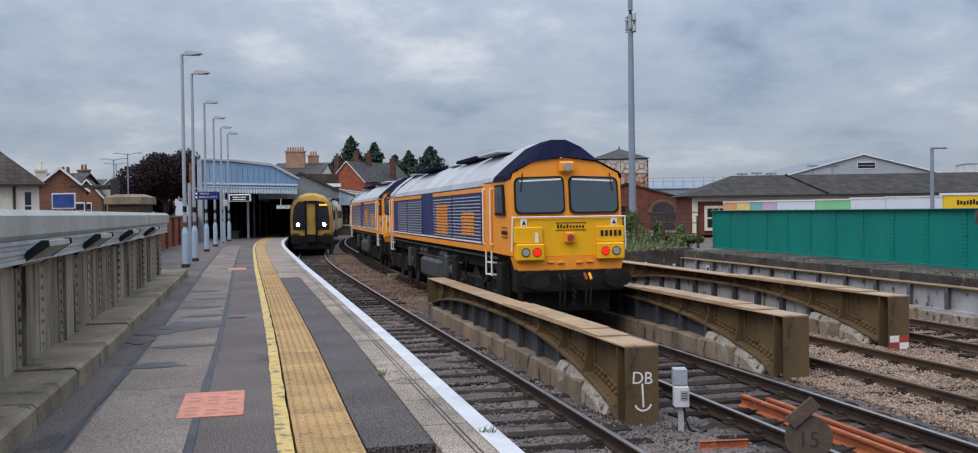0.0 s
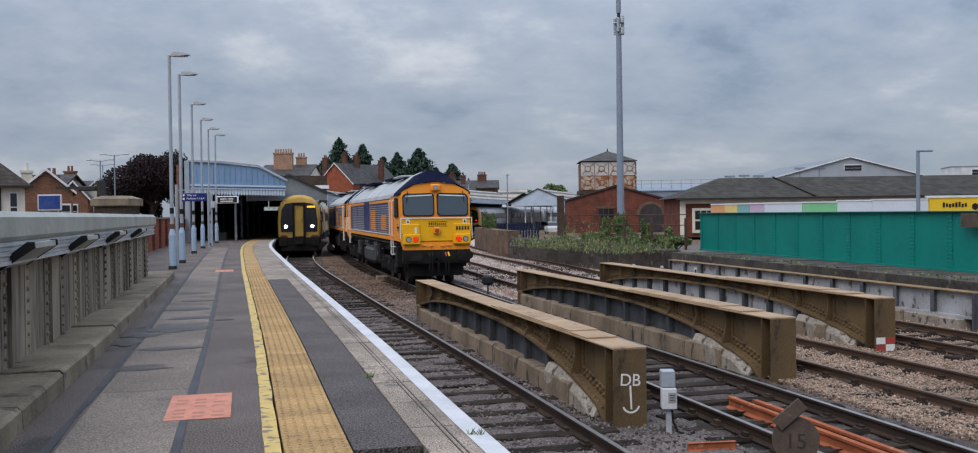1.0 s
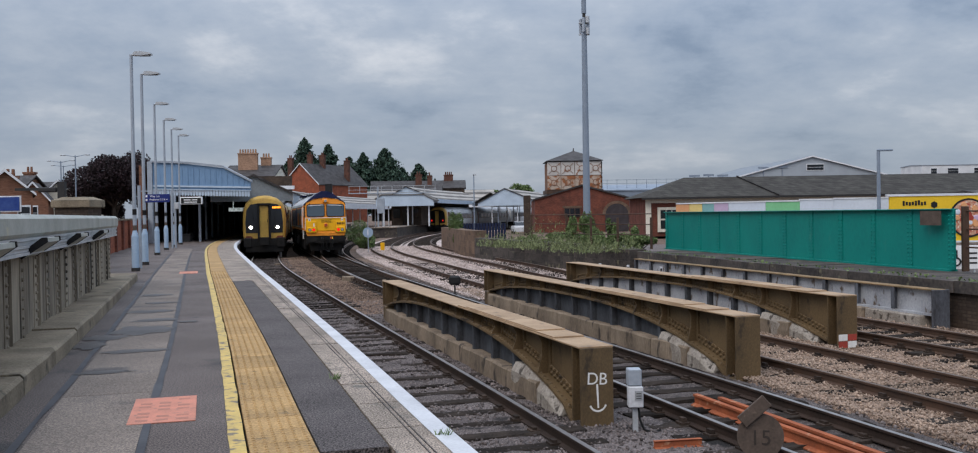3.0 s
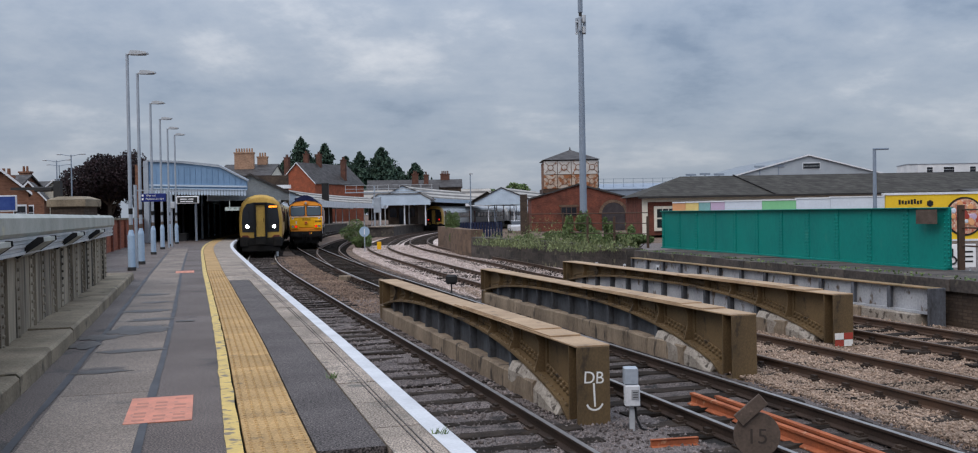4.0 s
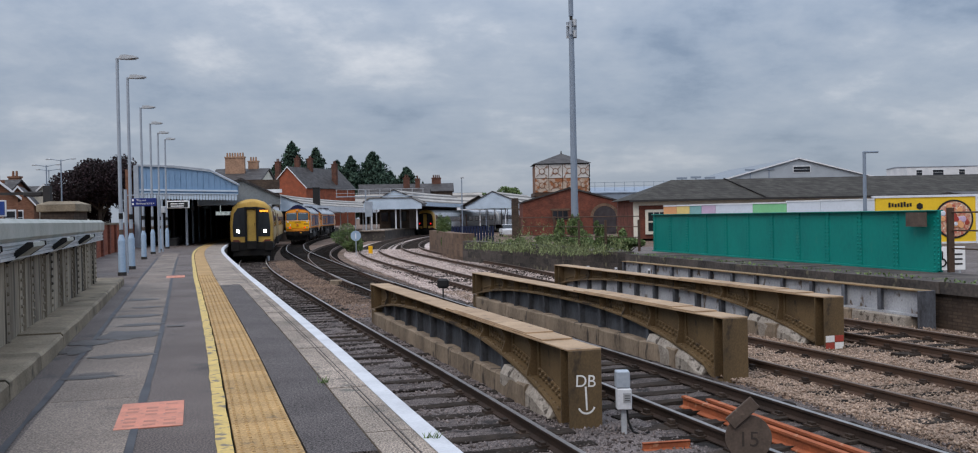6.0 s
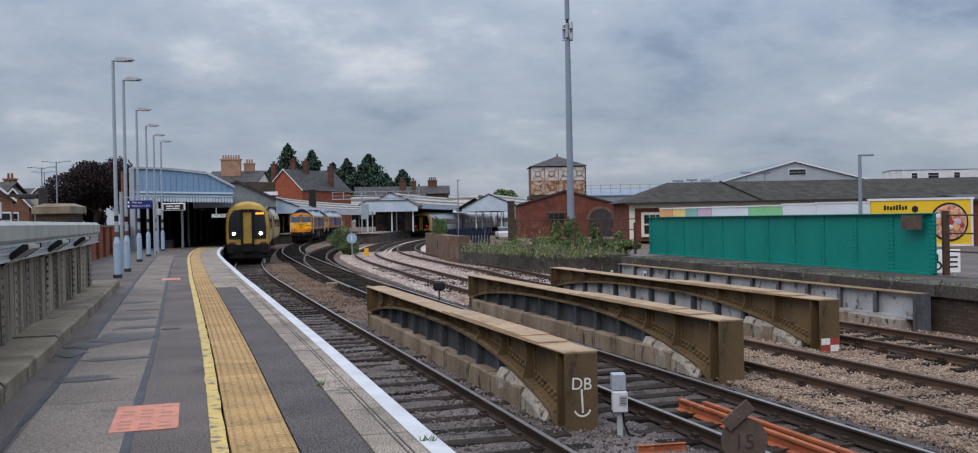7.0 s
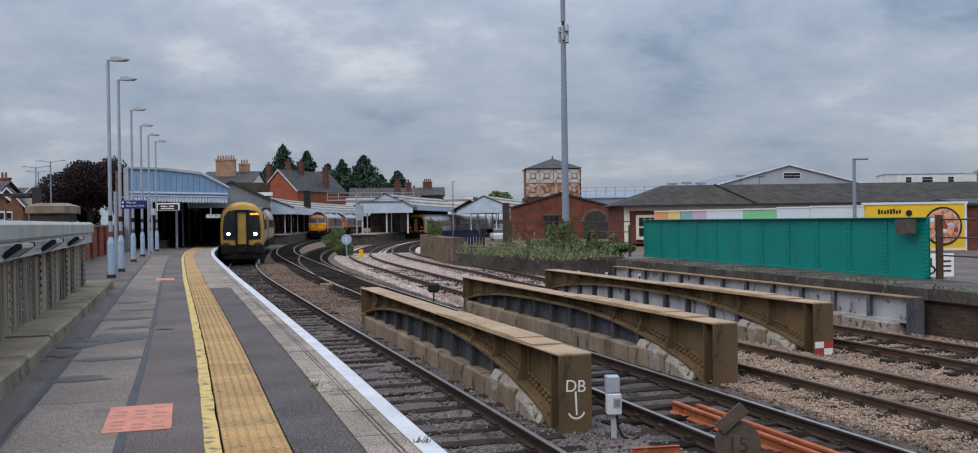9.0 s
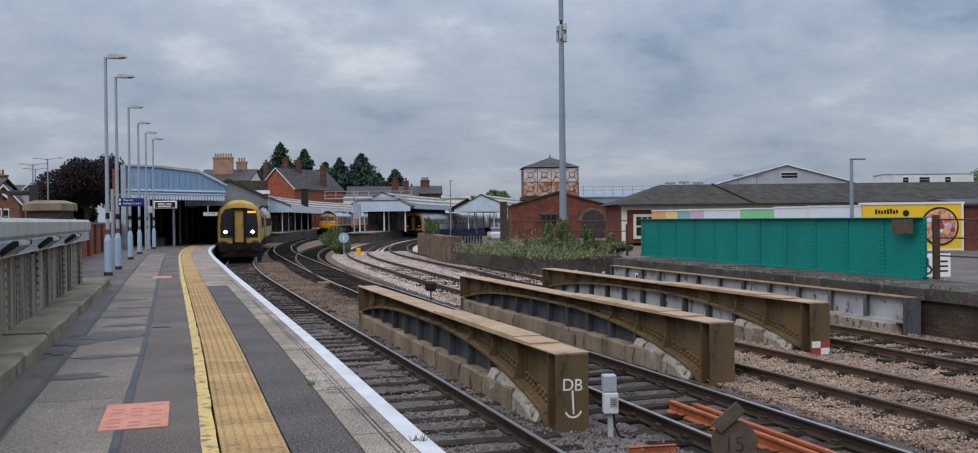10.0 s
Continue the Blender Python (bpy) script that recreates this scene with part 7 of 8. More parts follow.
    # footbridge-like service deck over the platforms with a rail and cabinets
    th = thing("signal_gantry", pose(-9.9, 119, 0), "grey steel gantry deck with handrails above the canopies", "gantry")
    bm = bmesh.new()
    box(bm, -1.0, 0, 4.05, 10.8, 0.5, 0.12)
    part("deck", bm, "lamp_grey", th, "grey deck")
    for z in (4.5, 4.95):
        bm = bmesh.new()
        box(bm, -1.0, -0.25, z, 10.8, 0.045, 0.045)
        part("handrail", bm, "galvanised", th)
    for k in range(9):
        bm = bmesh.new()
        box(bm, -6.3 + k * 1.32, -0.25, 4.05, 0.05, 0.05, 0.95)
        part("upright", bm, "galvanised", th)
    for x in (-2.8,):
        bm = bmesh.new()
        box(bm, x, 0, -1.2, 0.18, 0.18, 6.1)
        part("leg", bm, "lamp_grey", th, "grey steel leg")
    bm = bmesh.new()
    box(bm, -2.4, -0.5, 1.6, 0.9, 0.5, 1.9, bevel=0.03)
    part("cabinet", bm, "lamp_grey", th, "grey signal cabinet")
    # buildings behind
    gable_house("station_house", -32.1, 201.0, 8.6, 18, 0, 7.7, 11.8, -25, "orange_brick", "slate", "red brick station house with slate roof and tall chimneys", axis="y",
                windows=(("f", 0.5, 3.2, 1.0, 1.5),), chimneys=((-3.4, -7.5, 7.5, 13.3, 2, "sooty_brick"), (-0.6, -4.8, 10.5, 14.0, 2, "sooty_brick"), (0.4, -1.8, 10.5, 14.0, 2, "sooty_brick"), (3.2, 3.0, 7.5, 13.0, 2, "sooty_brick")))
    gable_house("station_range", -18.5, 222, 13, 9, 0, 6.4, 8.9, 8, "dark_brick", "slate", "long slate-roofed station range", axis="x")
    gable_house("tall_house", -32.0, 138, 7, 10, 0, 6.9, 8.6, 0, "cream_render", "slate", "tall pale house with a large chimney stack of many pots", axis="x",
                chimneys=((-0.6, -2, 7.4, 10.5, 7, "pale_brick"), (1.5, 0, 7.4, 10.0, 3, "pale_brick")))
    bm = bmesh.new()
    th = thing("curved_parapet_roof", pose(-27.2, 124, 0), "brown parapet wall on a flat station roof", "roof wall")
    box(bm, 0, 0, 0, 6, 0.4, 6.6)
    part("wall", bm, "dark_brick", th)
    bm = bmesh.new()
    box(bm, 1.2, -0.5, 4.9, 4.4, 0.3, 0.45)
    part("white_band", bm, "white_wood", th, "white painted band")
    gable_house("old_house", -9.9, 168, 6, 7, 0, 4.6, 6.4, 0, "dark_brick", "slate", "brick house with chimneys far behind the station", axis="x",
                chimneys=((-0.9, 0, 6.0, 8.4, 2, "sooty_brick"), (1.0, 0, 6.0, 8.2, 1, "sooty_brick")))
    gable_house("old_house", -6.2, 185, 6, 7, 0, 6.2, 7.6, 0, "dark_brick", "slate", "far brick house with a chimney", axis="x", chimneys=((0, 0, 6.5, 9.0, 4, "sooty_brick"),))
    for x, y, h, w, sd in ((-42.1, 232, 19.7, 5.6, 31), (-36.6, 233, 18.2, 5.6, 32), (-46.8, 236, 14.5, 4.4, 39), (-32.0, 236, 15.2, 4.8, 33), (-28.4, 234, 16.0, 5.0, 34), (-23.3, 236, 17.3, 7.0, 35),
                           (-15.3, 238, 13.4, 5.6, 36), (-19.5, 240, 12.6, 4.6, 37)):
        conifer(x, y, 0, h, w, sd)
    for x, y, h, sp, sd in ((-2.5, 230, 7.0, 3.2, 41), (3.2, 232, 7.0, 3.0, 42), (10.2, 225, 8.0, 3.6, 43), (-7, 235, 7, 3, 44)):
        broad_tree(x, y, 0, h, sp, "green_leaves", "far green tree beyond the station", sd, 3000)


def water_tower():
    gable_house("engine_house", 13.0, 129, 12.2, 9, -1.2, 3.0, 4.7, 0, "red_brick", "slate", "red brick engine house with an arched opening", axis="y", over=0.2, barge="slate")
    th = thing("water_tower", pose(12.2, 129, 0), "rusty white panelled water tank under a dark pyramid roof", "water tower")
    bm = bmesh.new()
    box(bm, 0, 0, 3.8, 7.4, 7.0, 0.5)
    part("support_beam", bm, "rail_side", th, "dark brown support beams")
    for j in range(2):
        for i in range(4):
            for face in (0, 1):
                bm = bmesh.new()
                w = 1.8
                x = -2.7 + i * w
                box(bm, x, -3.5, 4.35 + j * 1.82, w - 0.08, 0.12, 1.74)
                for sgn in (-1, 1):
                    rod(bm, (x - 0.7 * sgn, -3.58, 4.55 + j * 1.82), (x + 0.7 * sgn, -3.58, 5.9 + j * 1.82), 0.035, 0.035, 6, 1)
                rod(bm, (x, -3.6, 5.22 + j * 1.82), (x, -3.56, 5.22 + j * 1.82), 0.40, 0.40, 14, 1)
                rod(bm, (x, -3.62, 5.22 + j * 1.82), (x, -3.56, 5.22 + j * 1.82), 0.3, 0.3, 14, 0)
                if face:
                    bm.transform(Matrix.Rotation(radians(90), 4, "Z"))
                part("tank_panel", bm, ["tank_white" if j else "tank_stained", "tank_rust"], th, "rusty white cast panel")
    bm = bmesh.new()
    box(bm, 0, 0.1, 4.3, 6.9, 6.7, 3.6)
    part("tank", bm, "tank_rust", th, "rusty tank")
    bm = bmesh.new()
    c = bm.verts.new((0.2, 0, 9.55))
    q = [bm.verts.new((x, y, 8.05)) for x, y in ((-3.75, -3.8), (3.75, -3.8), (3.75, 3.8), (-3.75, 3.8))]
    for i in range(4):
        bm.faces.new((q[i], q[(i + 1) % 4], c))
    bm.faces.new(q[::-1])
    part("roof", bm, "slate", th, "dark pyramid roof")
    bm = bmesh.new()
    rod(bm, (0.2, 0, 9.4), (0.2, 0, 9.9), 0.12, 0.05, 8)
    part("finial", bm, "slate", th)
    # arch and windows in the engine house
    a = thing("engine_house_arch", pose(17.45, 124.45, -1.2), "dark arched opening in pale brick surround", "archway")
    bm = bmesh.new()
    pts = [(-1.5, 0), (1.5, 0), (1.5, 2.2)] + [(1.5 * math.cos(radians(t)), 2.2 + 1.4 * math.sin(radians(t))) for t in range(15, 180, 15)] + [(-1.5, 2.2)]
    prism(bm, pts, off(XZ, 0, -0.06), 0.12)
    part("opening", bm, "dark_interior", a, "dark opening")
    for k in range(13):
        t0, t1 = radians(k * 180 / 13 + 0.6), radians((k + 1) * 180 / 13 - 0.6)
        bm = bmesh.new()
        prism(bm, [(r * math.cos(t), 2.2 + r * 0.94 * math.sin(t)) for r, t in ((1.48, t0), (1.85, t0), (1.85, t1), (1.48, t1))], off(XZ, 0, -0.1), 0.1)
        part("arch_stone", bm, "brown_wall", a)
    for x in (11.7,):
        t2 = thing("window_engine_house", pose(x, 124.45, 0.7), "brown-framed window in the brick engine house", "window", kind="structure")
        bm = bmesh.new()
        box(bm, 0, -0.04, 0, 2.1, 0.1, 1.25)
        part("frame", bm, "rail_side", t2)
        bm = bmesh.new()
        box(bm, 0, -0.05, 1.25, 2.5, 0.12, 0.22)
        part("lintel", bm, "brown_wall", t2, "flat brick lintel")
        for k in range(3):
            bm = bmesh.new()
            box(bm, -0.66 + k * 0.66, -0.1, 0.1, 0.56, 0.04, 1.05)
            part("pane", bm, "window_glass", t2)


M["tank_white"] = mat("tank_white", (0.56, 0.55, 0.53), (0.42, 0.39, 0.36), rough=0.75, scale=0.6, fine=8, bump=0.1, spots=(0.30, 0.13, 0.07), spot_at=0.60)
M["tank_stained"] = mat("tank_stained", (0.50, 0.44, 0.38), (0.33, 0.22, 0.15), rough=0.75, scale=0.7, fine=8, bump=0.1, spots=(0.28, 0.11, 0.05), spot_at=0.5)
M["tank_rust"] = mat("tank_rust", (0.24, 0.115, 0.065), (0.14, 0.085, 0.06), rough=0.8, scale=1.2, fine=10, bump=0.1)


def phone_mast():
    th = thing("phone_mast", pose(6.55, 60, -1.2), "tall slim grey phone mast with antennas", "mast")
    bm = bmesh.new()
    rod(bm, (0, 0, 0), (0, 0, 14.0), 0.24, 0.16, 14)
    smooth(part("pole", bm, "mast_grey", th, "tapered grey pole"))
    bm = bmesh.new()
    rod(bm, (0, 0, 14.9), (0, 0, 18), 0.15, 0.15, 12)
    part("top_shroud", bm, "mast_grey", th, "grey antenna shroud")
    bm = bmesh.new()
    rod(bm, (0, 0, 13.9), (0, 0, 15.0), 0.1, 0.1, 10)
    part("neck", bm, "black_steel", th, "dark neck")
    for a in range(3):
        bm = bmesh.new()
        x, y = 0.26 * math.cos(a * 2.1 + 0.3), 0.26 * math.sin(a * 2.1 + 0.3)
        box(bm, x, y, 13.7, 0.2, 0.16, 0.9, math.degrees(a * 2.1), bevel=0.03)
        part("antenna", bm, "lamp_grey", th, "grey panel antenna")
    for z in (13.6, 14.3):
        bm = bmesh.new()
        rod(bm, (-0.33, 0, z), (0.33, 0, z), 0.05, 0.05, 8)
        rod(bm, (0.2, -0.12, z), (0.2, -0.12, z + 0.4), 0.13, 0.13, 10)
        part("bracket", bm, "galvanised", th)


M["mast_grey"] = mat("mast_grey", (0.225, 0.27, 0.33), (0.18, 0.22, 0.275), rough=0.5, scale=1, fine=12, bump=0.03)


def right_side():
    # retaining wall: curved dark stone, then the abutment behind the green girder
    wl = Line([(-2.6, 74), (-1.95, 70), (-0.5, 59), (2.8, 48.5), (4.7, 43.0), (6.4, 38.9)])
    th = tagged(new("wall_retaining"), "dark sooty stone retaining wall with moss", "wall", kind="structure")
    rng = random.Random(3)
    s = 0.0
    while s < wl.length - 0.2:
        p, _ = wl.at(s)
        ln_ = min(rng.uniform(0.9, 1.5), wl.length - s)
        top = 0.42 if p.y > 57 else (0.0 if p.y > 44 else -0.12)
        z = -1.3
        row = 0
        while z < top - 0.05:
            h = min(0.36, top - z)
            bm = bmesh.new()
            o = rng.uniform(-0.012, 0.012)
            sweep(bm, wl, s + 0.003, s + ln_ - 0.003, rect(-0.25 + o, 0.5, z + 0.002, z + h - 0.002), 0.8)
            part("stone", bm, "brown_wall" if p.y > 58 else "dark_stone", th)
            z += h
        s += ln_
    ab = Line([(14.1, 4.5), (10.3, 21.3), (6.3, 38.6)])
    bm = bmesh.new()
    sweep(bm, ab, 0, ab.length, rect(0.0, 2.1, -1.3, -0.46), 2)
    wb = tagged(part("wall_abutment", bm, "dark_brick"), "dark brick abutment wall with stone coping", "wall", kind="structure")
    s = 0.0
    while s < ab.length - 0.1:
        ln_ = min(1.3, ab.length - s)
        bm = bmesh.new()
        o = rng.uniform(-0.02, 0.02)
        sweep(bm, ab, s + 0.008, s + ln_ - 0.008, rect(-0.12 + o, 2.15, -0.46, -0.2 + o * 0.5), 0.7)
        part("coping_stone", bm, "dark_stone", wb)
        s += ln_
    # road level beyond the wall
    bm = bmesh.new()
    v = [bm.verts.new(p) for p in ((16.0, 4, -0.9), (60, 4, -0.9), (60, 66, -0.9), (7.9, 66, -0.9), (8.5, 39.5, -0.9))]
    bm.faces.new(v)
    tagged(part("road", bm, "asphalt"), "grey road and yard beyond the wall", "road", kind="structure")
    # fence posts and wires
    posts = [(2.6, 50.2), (4.1, 46.6), (5.0, 44.2), (6.0, 42.6), (7.2, 41.0), (12.0, 23.9), (13.9, 15.5)]
    for i, (x, y) in enumerate(posts):
        near = y < 30
        z0 = -0.2 if y < 46 else 0.0
        h = 1.62 if near else 1.35
        f = thing("fence_post", pose(x, y, z0), "dark rusty fence post with a capped top", "fence post", "fence posts")
        bm = bmesh.new()
        box(bm, 0, 0, 0, 0.15 if near else 0.10, 0.12, h, bevel=0.01)
        part("post", bm, "rail_side", f)
    for i, (a, b) in enumerate(zip(posts, posts[1:])):
        if a[1] > 30 > b[1]:
            continue
        for z in (0.4, 0.85, 1.3):
            f = thing("fence_rail", Matrix(), "thin rusty fence rail", "fence rail", "fence rails")
            bm = bmesh.new()
            rod(bm, (*a, z), (*b, z), 0.02, 0.02, 6)
            part("rail", bm, "rail_side", f)
    bx = thing("rusty_plate", pose(11.62, 24.25, 0.95, 0, 0, 13), "rust-brown steel plate on the end of the green girder", "plate")
    bm = bmesh.new()
    box(bm, -0.17, 0.25, 0, 0.04, 0.75, 0.36)
    part("plate", bm, "disc_rust", bx)
    # roundabout sign
    rs = thing("road_sign", pose(16.8, 33.5, -0.9), "white road sign with a black roundabout diagram", "road sign")
    for x in (-0.35, 0.35):
        bm = bmesh.new()
        rod(bm, (x, 0.04, 0), (x, 0.04, 0.9), 0.035, 0.035, 8)
        part("post", bm, "galvanised", rs)
    bm = bmesh.new()
    box(bm, 0, 0, 0.12, 1.05, 0.04, 0.82, bevel=0.01)
    bd = part("board", bm, "sign_white", rs, "white board")
    bm = bmesh.new()
    for k in range(16):
        a0, a1 = k * math.tau / 16, (k + 1) * math.tau / 16
        rod(bm, (-0.3 + 0.13 * math.cos(a0), -0.03, 0.38 + 0.13 * math.sin(a0)), (-0.3 + 0.13 * math.cos(a1), -0.03, 0.38 + 0.13 * math.sin(a1)), 0.03, 0.03, 6)
    rod(bm, (-0.3, -0.03, 0.5), (-0.3, -0.03, 0.78), 0.03, 0.03, 6)
    rod(bm, (-0.17, -0.03, 0.38), (0.0, -0.03, 0.38), 0.03, 0.03, 6)
    part("diagram", bm, "sign_black", bd, "black roundabout diagram")
    for k in range(3):
        bm = bmesh.new()
        box(bm, 0.24, -0.024, 0.3 + k * 0.17, 0.36, 0.008, 0.06)
        part("lettering_bar", bm, "sign_black", bd, "black lettering bar")
    # growth on the wall
    for x, y, z, r, h, sd in ((-1.9, 68.0, -1.2, 0.55, 2.6, 61), (-1.5, 65.0, -1.0, 0.45, 1.6, 62), (3.6, 49.0, -0.35, 0.9, 0.75, 63), (5.0, 46.4, -0.35, 0.9, 0.8, 64), (6.1, 44.6, -0.35, 0.9, 0.75, 65),
                              (7.0, 42.4, -0.3, 0.7, 0.65, 66), (4.05, 46.9, -1.05, 0.55, 1.1, 67), (2.4, 51.0, -0.6, 0.6, 0.9, 68), (3.3, 48.4, -1.1, 0.5, 1.0, 75), (6.45, 58.9, -0.9, 0.5, 2.5, 69), (6.75, 58.7, -0.9, 0.75, 1.5, 77), (4.3, 46.2, -0.3, 0.34, 1.6, 70),
                              (5.95, 44.0, -0.3, 0.36, 1.5, 71), (6.6, 43.0, -0.3, 0.35, 1.0, 76), (-9.6, 76.0, -1.2, 1.2, 2.3, 72), (-8.9, 74.0, -1.2, 0.8, 1.5, 73)):
        bush(x, y, z, r, h, sd, label="green overgrown bush on the retaining wall" if y < 60 else "green bush growing between the tracks")
    rg = np.random.default_rng(9)
    pts = []
    for _ in range(1500):
        q, _t = wl.at(rg.uniform(8, wl.length), rg.uniform(-0.9, -0.25))
        pts.append((q.x, q.y, BED + rg.uniform(0.02, 0.35)))
    tagged(leaves("weeds", np.array(pts), (0.05, 0.14), "dry_grass", None, 10), "dry weeds at the foot of the wall", "weeds", kind="stuff")
    pts = []
    for _ in range(14000):
        q, _t = wl.at(rg.uniform(24, wl.length), rg.uniform(-0.25, 2.6))
        clump = noise.noise((q.x * 0.9, q.y * 0.9, 3)) + 0.5 * noise.noise((q.x * 2.7, q.y * 2.7, 8))
        if clump > -0.05:
            pts.append((q.x, q.y, -0.22 + abs(rg.normal(0, 0.16 + 0.55 * clump))))
    tagged(leaves("tall_weeds", np.array(pts), (0.016, 0.055), "weeds_green", None, 12, 0.9), "tall rank weeds on top of the wall", "weeds", kind="stuff")
    pts = [(*ab.at(rg.uniform(0, ab.length), rg.uniform(-0.1, 0.2))[0], -0.19 + rg.uniform(0, 0.06)) for _ in range(700)]
    tagged(leaves("moss", np.array(pts), (0.02, 0.05), "green_leaves", None, 11), "moss and small weeds on the coping", "moss", kind="stuff")


def town_right():
    # long slate-roofed shed with red and cream walls
    th = thing("goods_shed", pose(15.35, 90, -1.0), "long low shed with a hipped slate roof", "building")
    bm = bmesh.new()
    box(bm, 20, 5, 0, 40, 10, 3.65)
    part("wall", bm, "red_brick", th, "red brick wall")
    bm = bmesh.new()
    e, r = 3.62, 5.6
    pts = [(-0.6, -0.7, e), (40.6, -0.7, e), (40.6, 10.7, e), (-0.6, 10.7, e), (4.6, 5, r), (40.6, 5, r)]
    v = [bm.verts.new(p) for p in pts]
    for f in ((0, 1, 5, 4), (2, 3, 4, 5), (3, 0, 4), (1, 2, 5), (3, 2, 1, 0)):
        bm.faces.new([v[i] for i in f])
    part("roof", bm, "mossy_slate", th, "mossy grey slate roof")
    for x in (0, 24.9):
        bm = bmesh.new()
        for q in (-1, 1):
            rod(bm, (12.2 + x * 0.0, -0.72, e + 0.06), (9.8, 4.9, r + 0.06), 0.07, 0.07, 6)
        part("ridge_tiles", bm, "slate", th)
    bm = bmesh.new()
    box(bm, 20, -0.75, e - 0.18, 41, 0.14, 0.18)
    part("gutter", bm, "black_steel", th, "dark gutter")
    for x, w in ((0.2, 0.5), (4.6, 0.5), (2.3, 0.0), (9.2, 0.4)):
        if w:
            bm = bmesh.new()
            box(bm, x, -0.06, 0, w, 0.14, 3.4)
            part("pilaster", bm, "cream_render", th, "cream pilaster")
    bm = bmesh.new()
    box(bm, 20, -0.05, 3.1, 40, 0.1, 0.35)
    part("cornice", bm, "cream_render", th, "cream cornice")
    for x in (2.1, 6.8, 12, 17):
        bm = bmesh.new()
        box(bm, x, -0.08, 0.4, 2.1, 0.16, 2.3)
        w_ = part("window", bm, "cream_render", th, "cream window surround")
        for j in range(2):
            for i in range(3):
                bm = bmesh.new()
                box(bm, x - 0.55 + i * 0.55, -0.17, 0.7 + j * 0.95, 0.48, 0.04, 0.8)
                part("pane", bm, "window_glass", w_, "dark pane")
    # painted hoarding in blocks of colour
    th = thing("painted_hoarding", pose(0, 66, -0.9), "long white hoarding painted with blocks of pastel colour", "hoarding")
    def px(p):
        return (p + 50.5 - 784) / 1550 * 66
    cols = ((1046, 1067, "h_orange", 2.72), (1067, 1088, "h_yellow", 2.73), (1088, 1107, "h_teal", 2.74), (1107, 1130, "h_mauve", 2.75), (1130, 1190, "h_white", 2.76), (1190, 1245, "h_green", 2.78), (1245, 1300, "h_white", 2.86), (1300, 1392, "h_white", 2.9))
    for a, b, k, h in cols:
        bm = bmesh.new()
        box(bm, (px(a) + px(b)) / 2, 0, 0, px(b) - px(a) - 0.02, 0.12, h)
        part("panel", bm, k, th)
        bm = bmesh.new()
        box(bm, (px(a) + px(b)) / 2, 0, h, px(b) - px(a), 0.2, 0.09)
        part("capping", bm, "white_wood", th, "white capping rail")
    # yellow food mural
    th = thing("mural_board", pose(28.55, 60, -0.9), "yellow wall mural of a round pizza with dark lettering shapes", "mural")
    bm = bmesh.new()
    box(bm, 0, 0, 0, 6.3, 0.2, 2.95)
    part("board", bm, "h_mural", th, "yellow painted board")
    for x, z, w, h in ((0, 2.95, 6.7, 0.14), (3.2, 0, 0.14, 2.95), (0, 0.02, 6.3, 0.12)):
        bm = bmesh.new()
        box(bm, x, -0.02, z, w, 0.26, h)
        part("frame", bm, "white_wood", th, "white frame")
    for q in range(8):
        bm = bmesh.new()
        box(bm, -2.3 + q * 0.19, -0.11, 2.36 + 0.03 * (q % 2), 0.13, 0.02, 0.22 + (0.08 if q in (0, 4, 5) else 0))
        part("lettering_bar", bm, "sign_black", th, "black lettering shape")
    bm = bmesh.new()
    rod(bm, (1.75, -0.135, 1.55), (1.75, -0.11, 1.55), 1.22, 1.22, 40)
    pz = part("pizza_rim", bm, "sign_black", th, "dark plate rim")
    bm = bmesh.new()
    rod(bm, (1.75, -0.15, 1.55), (1.75, -0.12, 1.55), 1.1, 1.1, 40)
    part("pizza_base", bm, "h_pizza", pz, "red and cream pizza")
    rr = random.Random(2)
    for q in range(22):
        a, d = rr.uniform(0, 6.28), rr.uniform(0, 0.9)
        bm = bmesh.new()
        rod(bm, (1.75 + d * math.cos(a), -0.165 - q * 0.004, 1.55 + d * math.sin(a)), (1.75 + d * math.cos(a), -0.14, 1.55 + d * math.sin(a)), rr.uniform(0.1, 0.2), 0.2, 9)
        part("topping", bm, rr.choice(["red_paint", "h_white", "h_mauve", "h_orange"]), pz)
    bm = bmesh.new()
    rod(bm, (-0.4, -0.13, 2.4), (-0.4, -0.11, 2.4), 0.22, 0.22, 6)
    part("emblem", bm, "sign_black", th, "dark emblem")
    gable_house("brick_house", 35.6, 63.5, 7.2, 6, -0.9, 1.9, 2.2, 0, "red_brick", "slate", "red brick building beside the mural", axis="x")
    # street lamp
    th = thing("street_lamp", pose(24.75, 60, -0.9), "tall grey street lamp with a flat lantern", "street lamp")
    bm = bmesh.new()
    rod(bm, (0, 0, 0), (0, 0, 5.8), 0.13, 0.1, 10)
    part("column", bm, "mast_grey", th)
    bm = bmesh.new()
    box(bm, 0.4, 0, 5.78, 0.95, 0.25, 0.12, bevel=0.03)
    part("lantern", bm, "mast_grey", th, "flat lantern")
    # large grey warehouse and white modular block
    gable_house("warehouse", 51.5, 170, 26, 40, -1, 5.9, 9.3, 0, "warehouse_grey", "warehouse_roof", "large pale grey warehouse", axis="y", over=0.3, windows=(("f", 0.5, 8.2, 2.6, 0.9),))
